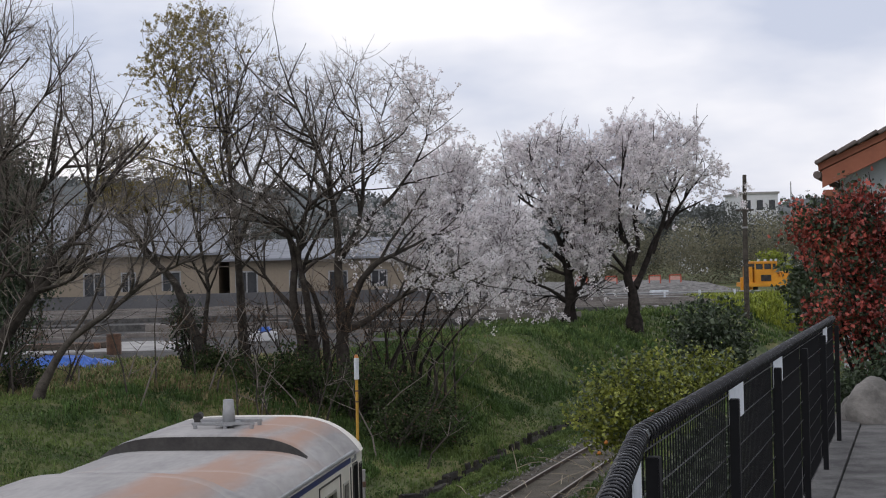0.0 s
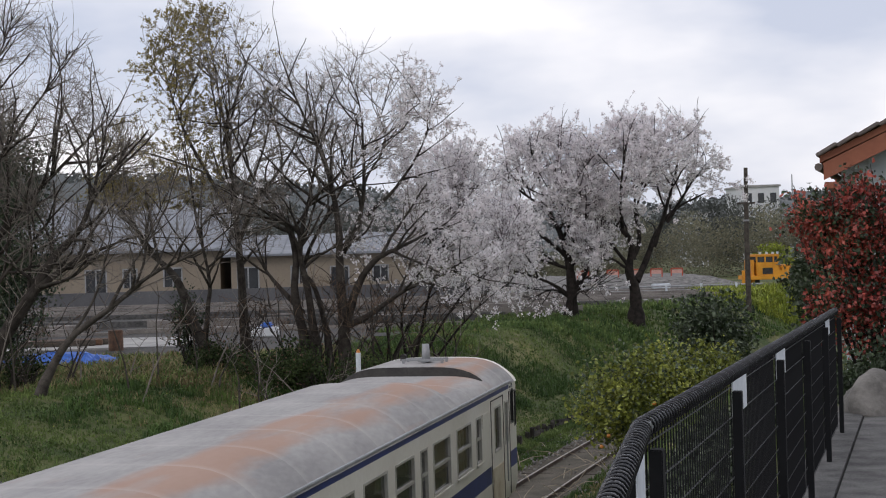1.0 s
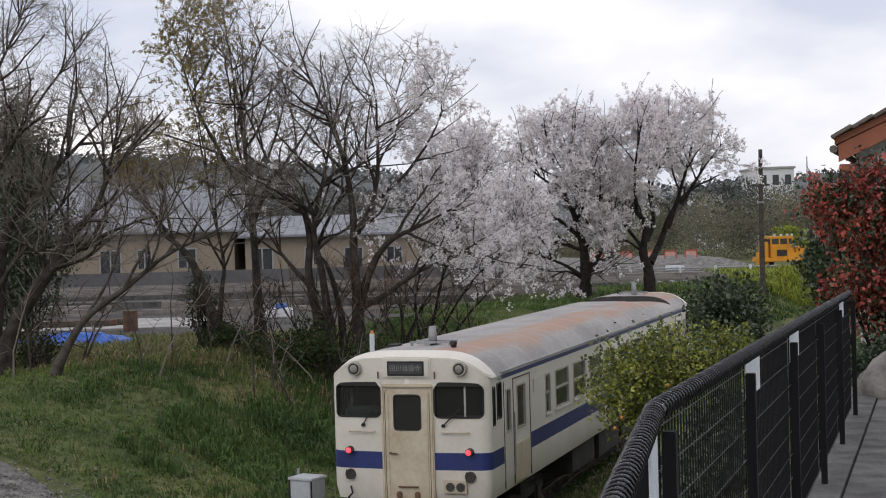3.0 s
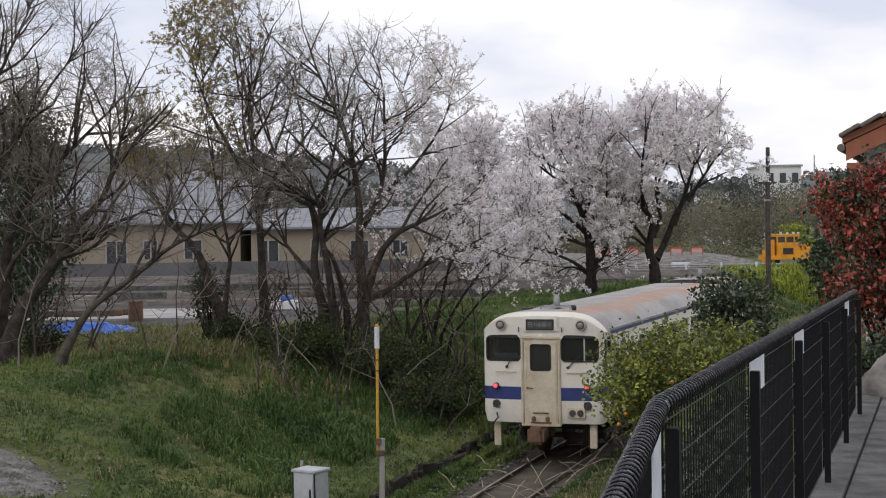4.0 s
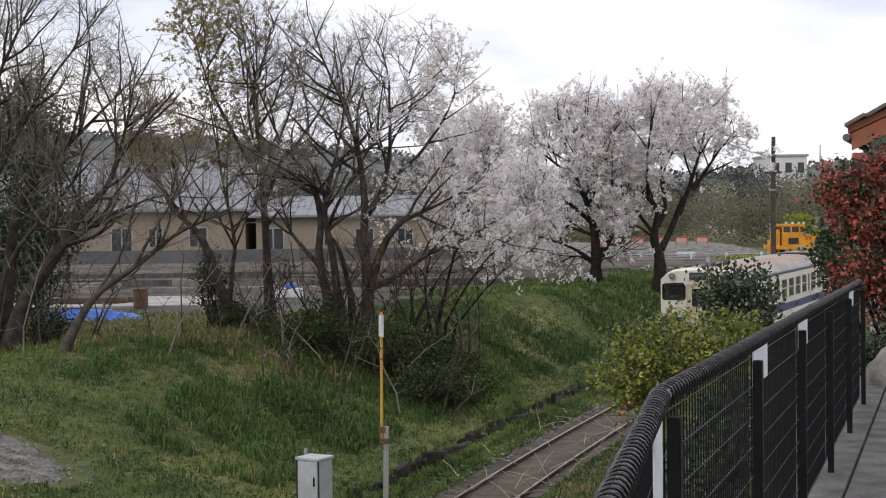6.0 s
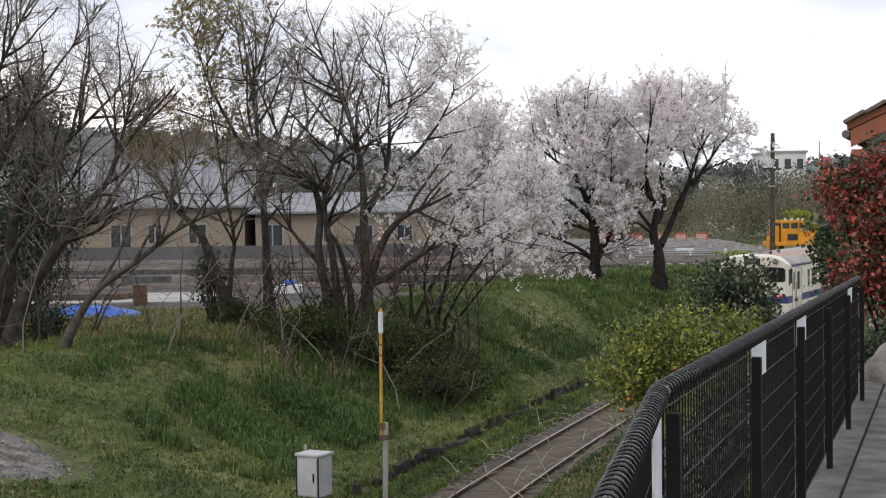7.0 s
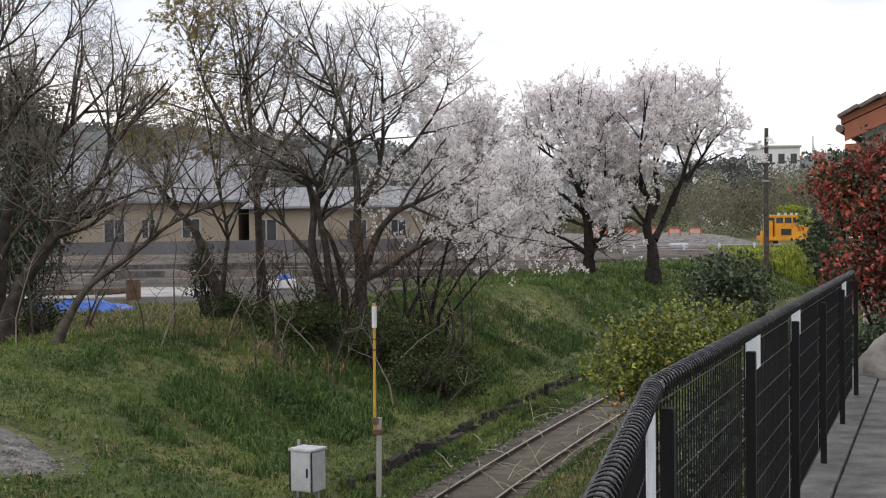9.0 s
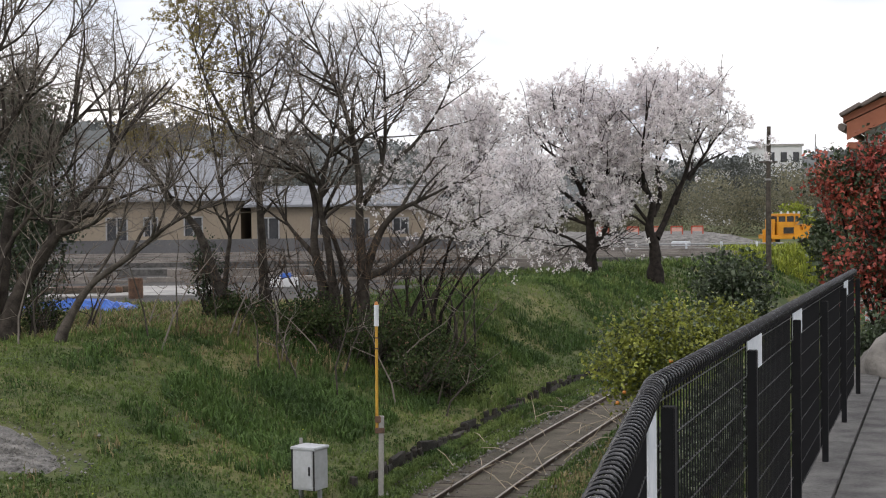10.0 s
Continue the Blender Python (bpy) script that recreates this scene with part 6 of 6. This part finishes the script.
for zz in (2.75, 2.95):
    part("band", cyl((-0.026, 0, zz), (-0.026, 0, zz + 0.03), 0.034, None, 10), M_RUST, post)

up = empty("utility_pole", pose(17.75, 82, 2.0), "weathered wooden utility pole standing in the yard", "pole")
V, F = tube([(0, 0, -0.6), (0, 0, 3.5), (0.04, 0, 7.33)], [0.16, 0.14, 0.11], 10)
raw("shaft", V, F, M_BARK, up, smooth_shade=True)
part("cross_arm", box((-0.5, -0.06, 5.35), (0.5, 0.06, 5.45), 0.01), M_BARK, up)
for x in (-0.42, 0.0, 0.42):
    part("insulator", cyl((x, 0, 5.45), (x, 0, 5.62), 0.05, 0.035, 8), M_WHITE, up)
part("step_band", cyl((0, 0, 4.4), (0, 0, 4.5), 0.165, None, 10), M_GREYM, up)

# yellow track machine
mach = empty("track_machine", pose(25.1, 110, 1.88, 0, 0, 4), "yellow railway maintenance machine parked in the yard", "rail vehicle")
part("frame", box((-1.75, -1.1, 0.55), (1.7, 1.1, 0.85), 0.03), M_YELLOW, mach)
bm = add_box(box((-0.95, -1.0, 0.85), (0.75, 1.0, 1.8), 0.04), (-0.95, -1.0, 2.2), (0.75, 1.0, 2.38), 0.04)
for x in (-0.92, -0.3, 0.32, 0.66):
    add_box(bm, (x - 0.03, -1.0, 1.5), (x + 0.06, -0.9, 2.25))
    add_box(bm, (x - 0.03, 0.9, 1.5), (x + 0.06, 1.0, 2.25))
cabn = part("cab", bm, M_YELLOW, mach)
part("cab_window", box((-0.9, -0.9, 1.8), (0.7, 0.9, 2.2)), M_DARKGLASS, cabn)
part("hood", box((0.78, -0.85, 0.85), (1.9, 0.85, 1.6), 0.2), M_YELLOW, mach)
part("radiator_grille", box((-0.5, -1.03, 0.95), (0.25, -0.99, 1.4)), M_DARKM, mach)
part("mast", box((-1.3, -0.9, 0.3), (-1.08, 0.9, 2.0), 0.03), M_YELLOW, mach)
part("work_arm", box((-1.95, -0.8, 0.1), (-1.75, -0.6, 1.25), 0.03), M_YELLOW, mach)
part("work_arm", box((-1.65, -0.8, 0.1), (-1.5, -0.6, 1.0), 0.03), M_YELLOW, mach)
part("railing", box((0.3, -1.05, 0.85), (1.7, -1.0, 1.2), 0.01), M_YELLOW, mach)
for x in (-0.7, -0.2, 0.25, 0.6):
    part("roof_lamp", box((x, -0.9, 2.38), (x + 0.16, -0.75, 2.55), 0.02), M_WHITE, mach)
for x in (-1.0, 1.0):
    part("wheel", cyl((x, -0.7, 0.42), (x, -0.55, 0.42), 0.36, None, 18), M_DARKM, mach)

# red barriers, white pipe rail and bank of gravel behind the sidings
mound = sheet("ground_mound", np.arange(4, 26, 0.7), np.arange(100, 122, 0.8), lambda x, y: 1.6 + 1.25 * smooth((y - 102) / 7) * smooth((26 - x) / 6) * smooth((x - 4) / 3) + 0.05 * np.sin(x * 3 + y), M_GRAVEL)
tagged(mound, "low bank of grey gravel behind the sidings", "gravel bank", kind="structure")
for x in (11.7, 13.9, 15.6, 17.1, 18.6):
    r = empty("barrier", pose(x, 110, 2.78), "red and white folding barrier on the gravel", "barrier", "barriers")
    part("frame", add_box(add_box(add_box(bmesh.new(), (-0.45, -0.04, 0), (-0.37, 0.04, 0.68)), (0.37, -0.04, 0), (0.45, 0.04, 0.68)), (-0.45, -0.04, 0.6), (0.45, 0.04, 0.68)), M_REDWHITE, r)
    part("board", box((-0.36, -0.03, 0.28), (0.36, 0.03, 0.55)), M_REDPALE, r, "faded red and white board")
for x0, x1, zz in ((11.5, 21.5, 2.62), (11.5, 21.5, 2.35)):
    ob = part("pipe_rail", cyl((x0, 94, zz), (x1, 95, zz - 0.05), 0.05, None, 6), M_GREYM)
    tagged(ob, "grey steel pipe rail along the siding", "rail")
for x in (13.0, 15.2, 17.4, 19.6):
    ob = part("rail_post", box((x - 0.06, 93.9, 1.95), (x + 0.06, 94.05, 2.75), 0.01), M_WHITE)
    tagged(ob, "short white concrete post by the siding", "post", "white posts")
ob = part("white_crate", box((15.2, 99.5, 2.3), (16.4, 100.2, 2.62), 0.05), M_WHITE)
tagged(ob, "white sheet over material beside the sidings", "crate")

# ---- depot beyond the yard ----
part_wall = part("wall_yard", box((-60, 101, 1.8), (3, 101.4, 3.1), 0.02), M_WALL)
tagged(part_wall, "long dark concrete boundary wall of the yard", "wall", kind="structure")


def depot(x0, x1, y0, depth, eaves, ridge, label, doors):
    h = empty("depot_building", Matrix(), label, "building", "depot buildings")
    # front wall of piers and panels round the openings
    bm = bmesh.new()
    xs = [x0]
    for a, b, lo, hi in doors:
        add_box(bm, (xs[-1], y0, 1.9), (a, y0 + 0.25, eaves))
        add_box(bm, (a, y0, hi), (b, y0 + 0.25, eaves))
        if lo > 2.0:
            add_box(bm, (a, y0, 1.9), (b, y0 + 0.25, lo))
        xs.append(b)
    add_box(bm, (xs[-1], y0, 1.9), (x1, y0 + 0.25, eaves))
    add_box(bm, (x0, y0 + depth - 0.25, 1.9), (x1, y0 + depth, eaves))
    add_box(bm, (x0, y0 + 0.25, 1.9), (x0 + 0.25, y0 + depth - 0.25, eaves))
    add_box(bm, (x1 - 0.25, y0 + 0.25, 1.9), (x1, y0 + depth - 0.25, eaves))
    part("wall", bm, M_BEIGE, h)
    for a, b, lo, hi in doors:
        w = part("window", box((a, y0 + 0.12, lo), (b, y0 + 0.16, hi)), M_DARKGLASS, h)
        bm = add_box(bmesh.new(), (a, y0 - 0.03, lo), (a + 0.1, y0 + 0.12, hi))
        add_box(bm, (b - 0.1, y0 - 0.03, lo), (b, y0 + 0.12, hi))
        add_box(bm, (a, y0 - 0.03, hi - 0.1), (b, y0 + 0.12, hi))
        add_box(bm, ((a + b) / 2 - 0.05, y0, lo), ((a + b) / 2 + 0.05, y0 + 0.1, hi))
        part("frame", bm, M_GREYM, w)
    V = [(x0 - 0.5, y0 - 0.6, eaves), (x1 + 0.5, y0 - 0.6, eaves), (x1 + 0.5, y0 + depth / 2, ridge), (x0 - 0.5, y0 + depth / 2, ridge), (x0 - 0.5, y0 + depth + 0.6, eaves), (x1 + 0.5, y0 + depth + 0.6, eaves)]
    V += [(a, b, c + 0.15) for a, b, c in V]
    roof = raw("roof", V, [(6, 7, 8, 9), (9, 8, 11, 10), (0, 1, 7, 6), (4, 10, 11, 5), (0, 6, 9, 3), (3, 9, 10, 4), (1, 2, 8, 7), (2, 5, 11, 8), (0, 3, 2, 1), (3, 4, 5, 2)], M_ROOFG, h)
    V, F = [], []
    for x in np.arange(x0, x1, 0.9):
        o = len(V)
        V += [(x, y0 - 0.6, eaves + 0.15), (x + 0.07, y0 - 0.6, eaves + 0.15), (x + 0.07, y0 + depth / 2, ridge + 0.15), (x, y0 + depth / 2, ridge + 0.15)]
        V += [(a, b, c + 0.07) for a, b, c in V[o:o + 4]]
        F += [(o + 4, o + 5, o + 6, o + 7), (o, o + 1, o + 5, o + 4), (o + 1, o + 2, o + 6, o + 5), (o + 3, o, o + 4, o + 7)]
    tagged(raw("seam", V, F, M_ROOFG, roof), kind="stuff")
    return h


depot(-38, -14.5, 108, 14, 5.7, 8.9, "beige workshop with a pale blue-grey metal roof", [(-24.2, -22.6, 1.95, 4.6), (-21.5, -20.4, 3.2, 4.6), (-18.6, -17.2, 3.2, 4.6)])
depot(-13.6, -0.6, 107, 12, 5.2, 6.6, "long low beige depot building with dark doors", [(-13.2, -11.6, 1.95, 4.5), (-9.4, -8.2, 3.2, 4.5), (-6.6, -5.2, 1.95, 4.4), (-3.6, -2.4, 3.2, 4.4)])
depot(-34, -20, 126, 12, 7.6, 10.2, "second workshop with a pale metal roof further back", [(-31, -29, 4.5, 6.2), (-26, -24, 4.5, 6.2)])

# tarpaulin heap, drum, timber and pipes on the pad
rng = np.random.default_rng(9)
X, Y = np.meshgrid(np.linspace(-13.9, -10.1, 26), np.linspace(48.6, 50.5, 12))
Z = ground_z(X, Y) + 0.02 + 0.36 * np.clip(np.sin(np.pi * (X + 13.9) / 3.8), 0, 1) ** 0.5 * np.clip(np.sin(np.pi * (Y - 48.6) / 1.9), 0, 1) ** 0.6 + rng.normal(size=X.shape) * 0.06
i = (np.arange(11)[:, None] * 26 + np.arange(25)).ravel()
tarp = raw("tarpaulin", np.stack([X, Y, Z], -1).reshape(-1, 3), np.stack([i, i + 1, i + 27, i + 26], 1), M_TARP)
tagged(tarp, "crumpled blue tarpaulin over a low heap", "tarpaulin")
ob = part("drum", cyl((-11.35, 55.4, 2.05), (-11.35, 55.4, 2.8), 0.27, None, 18), M_RUST)
tagged(ob, "rusty brown steel drum on the pad", "drum")
for k in range(4):
    ob = part("timber_baulk", box((-15.6 + k * 0.2, 57.5 + k * 0.35, 2.12), (-12.6 + k * 0.2, 57.75 + k * 0.35, 2.34), 0.02), M_RUST if k % 2 else M_SLEEPER)
    tagged(ob, "old brown timber baulk lying on the concrete", "timber", "timber pile")
ob = part("sheet_stack", box((-7.1, 61.2, 2.05), (-6.0, 62.2, 2.42), 0.04), M_FARWHITE)
tagged(ob, "low stack of pale sheets on the yard", "stack")
ob = part("blue_bundle", box((-6.7, 61.4, 2.42), (-6.2, 62.0, 2.62), 0.08), M_TARP)
tagged(ob, "blue plastic bundle on the sheet stack", "bundle")

# ---- house by the path ----
house = empty("house", Matrix.Translation((5.86, 22, -0.21)) @ pose(0, 0, 0, 0, 0, -19) @ Matrix.Translation((-5.8, -21.96, 0)), "house gable with terracotta bargeboard, tiled roof and pale wall", "house")
gx0, gx1, gy0, gy1 = 6.08, 13.4, 22.35, 30.0
apex, slope = 9.9, 0.45
bm = bmesh.new()
for y in (gy0, gy1):
    vs = [bm.verts.new(p) for p in ((gx0, y, 3.2), (gx1, y, 3.2), (gx1, y, 6.7), (apex, y, 6.75 + (apex - gx0) * slope), (gx0, y, 6.75))]
    bm.faces.new(vs)
bm.verts.ensure_lookup_table()
for a, b in ((0, 1), (1, 2), (2, 3), (3, 4), (4, 0)):
    bm.faces.new([bm.verts[a], bm.verts[b], bm.verts[b + 5], bm.verts[a + 5]])
part("wall", bm, M_PALEBLUE, house)
for sgn in (-1, 1):
    x_e = apex + sgn * 4.1
    z_e, z_a = 6.78, 6.78 + 4.1 * slope
    V = []
    for y in (21.95, 30.3):
        V += [(x_e, y, z_e), (apex, y, z_a), (apex, y, z_a + 0.1), (x_e, y, z_e + 0.1)]
    roof = raw("roof", V, [(0, 1, 2, 3), (4, 7, 6, 5), (3, 2, 6, 7), (0, 3, 7, 4), (0, 4, 5, 1)], M_TERRA, house)
    V = []
    for y in (21.97, 22.05):
        V += [(x_e + sgn * -0.05, y, z_e - 0.25), (apex, y, z_a - 0.25), (apex, y, z_a), (x_e + sgn * -0.05, y, z_e)]
    raw("bargeboard", V, [(0, 1, 2, 3), (4, 7, 6, 5), (3, 2, 6, 7), (0, 3, 7, 4), (0, 4, 5, 1)], M_TERRA, house, "terracotta bargeboard")
    V = []
    # tiles in rows down the slope
    tile = box((-0.17, -0.15, 0), (0.17, 0.15, 0.055), 0.012)
    tme = bpy.data.meshes.new("tile")
    tile.to_mesh(tme)
    tile.free()
    tme.materials.append(M_TILE)
    for i in range(14):
        for j in range(9 if sgn < 0 else 2):
            ob = new("tile", tme)
            ob.parent = roof
            x = x_e - sgn * (0.12 + i * 0.3)
            zz = z_e + 0.1 + abs(x - x_e) * slope
            ob.matrix_basis = Matrix.Translation((x, 21.98 + j * 0.31, zz + 0.012)) @ pose(0, 0, 0, 0, -sgn * -math.degrees(math.atan(slope)) + sgn * 5, 0)
part("eave_box", box((5.85, 22.05, 6.4), (6.07, 30.2, 6.5), 0.01), M_TERRA, house, "terracotta eave lining")
part("gutter", cyl((5.78, 21.95, 6.72), (5.78, 30.2, 6.72), 0.06, None, 8), M_TILE, house)

# rock by the path
bm = bmesh.new()
bmesh.ops.create_icosphere(bm, subdivisions=4, radius=0.5)
for v in bm.verts:
    k = 1 + 0.35 * noise.noise(v.co * 2.3) + 0.1 * noise.noise(v.co * 7)
    v.co = Vector((v.co.x * 0.85, v.co.y * 0.8, v.co.z * 0.98)) * k
rock = part("garden_rock", bm, M_ROCK, None, "", True)
rock.matrix_basis = pose(4.75, 15.6, 3.58)
tagged(rock, "large weathered grey rock beside the path", "rock")
rock2 = copy_thing(rock, pose(5.3, 16.0, 3.55, 0, 0, 130))

# ---- far woods, buildings and hills ----


def far_wood(name, seed, blobs, n, size, material, label):
    rng = np.random.default_rng(seed)
    V, F = petals(rng, cloud(rng, blobs, n), size)
    ob = raw(name, V, F, material)
    return tagged(ob, label, "woods", kind="stuff")


rng = np.random.default_rng(3)
row = [(x, 135 + rng.uniform(-4, 6), 2.2 + h * 0.5, 2.4, 2.0, h * 0.62, 1) for x in np.arange(-2, 48, 1.7) for h in (rng.uniform(4.4, 6.2) if x > 18 else rng.uniform(2.0, 3.2),)]
far_wood("scrub_wood", 91, row, 52000, 0.2, M_SCRUB, "brown-green winter scrub behind the yard")
row = [(x, 150 + rng.uniform(-5, 8), 3.0 + h * 0.5, 2.6, 2.2, h * 0.6, 1) for x in np.arange(23, 66, 2.2) for h in (rng.uniform(4.6, 6.6),)]
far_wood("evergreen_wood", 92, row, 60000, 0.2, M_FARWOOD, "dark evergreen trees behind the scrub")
far_wood("round_shrub", 93, [(29.5, 126, 3.6, 1.9, 1.6, 1.6, 1)], 1600, 0.22, M_WEED, "bright green shrub behind the yellow machine")
row = [(x, 132 + rng.uniform(-3, 8), 3 + h * 0.5, 3.0, 2.2, h * 0.55, 1) for x in np.arange(-60, -2, 2.6) for h in (rng.uniform(4, 7),)]
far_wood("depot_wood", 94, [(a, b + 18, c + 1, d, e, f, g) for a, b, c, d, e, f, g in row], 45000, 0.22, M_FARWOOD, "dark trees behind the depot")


def hill(name, y0, depth, crest, material, label, seed):
    xs = np.linspace(-420, 420, 130)
    ys = np.linspace(y0, y0 + depth, 26)

    def zf(x, y):
        q = (y - y0) / depth
        zc = np.interp(x, *zip(*crest))
        z = zc * np.sin(np.pi * np.clip(q, 0, 1) * 0.5 + 0.0) ** 0.8
        return z + 1.5 * np.sin(x * 0.21 + seed) * np.sin(y * 0.13) * (q > 0.2) + 0.8 * np.sin(x * 0.73 + y * 0.4)
    h = sheet(name, xs, ys, zf, material)
    return tagged(h, label, "hills", kind="structure")


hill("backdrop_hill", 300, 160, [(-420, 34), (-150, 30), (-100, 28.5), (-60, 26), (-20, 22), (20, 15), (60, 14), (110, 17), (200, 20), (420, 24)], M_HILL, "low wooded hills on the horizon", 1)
rng = np.random.default_rng(4)
row = []
for x in np.arange(-190, 190, 5.0):
    zc = float(np.interp(x, [-420, -150, -100, -60, -20, 20, 60, 110, 200, 420], [34, 30, 28.5, 26, 22, 15, 14, 17, 20, 24]))
    for q in (0.35, 0.65, 0.95):
        row.append((x + rng.uniform(-2, 2), 300 + 160 * q, zc * math.sin(math.pi * q * 0.5) ** 0.8 + 0.5, 3.5, 4, 2.6, 1))
far_wood("hill_wood", 95, row, 14000, 1.5, M_HILLWOOD, "distant woods on the hills in haze-greyed green")


def block(x0, x1, y0, depth, z0, z1, floors, bays, label):
    h = empty("apartment_block", Matrix(), label, "building", "far buildings")
    part("wall", box((x0, y0, z0), (x1, y0 + depth, z1)), M_FARWHITE, h)
    part("roof", box((x0 - 0.2, y0 - 0.2, z1), (x1 + 0.2, y0 + depth + 0.2, z1 + 0.3)), M_CONC, h)
    for i in range(floors):
        for j in range(bays):
            wx = x0 + (x1 - x0) * (j + 0.25) / bays
            wz = z0 + (z1 - z0) * (i + 0.35) / floors
            part("window", box((wx, y0 - 0.06, wz), (wx + (x1 - x0) * 0.5 / bays, y0 - 0.01, wz + (z1 - z0) * 0.4 / floors)), M_DARKGLASS, h)


block(47.2, 52.6, 220, 12, 2, 12.9, 3, 3, "white concrete apartment block beyond the woods")
block(54.5, 62, 225, 12, 2, 9.2, 3, 3, "lower pale concrete building beyond the woods")
block(34.0, 36.4, 190, 8, 2, 8.6, 3, 2, "small white building among far trees")
ob = part("mast", cyl((57, 230, 8), (57, 230, 15), 0.16, 0.08, 8), M_GREYM)
tagged(ob, "thin grey mast on the horizon", "mast")


def motions():
    walk(railcar, [(t, car_pose(t)) for t in np.arange(0, 10.01, 0.25)])
    for w in wheelsets:
        here = w.location.copy()
        walk(w, [(t, pose(*here, 0, math.degrees(tail_at(t) / 0.43) % 360, 0)) for t in np.arange(0, 10.001, 1 / 15)])


motions()
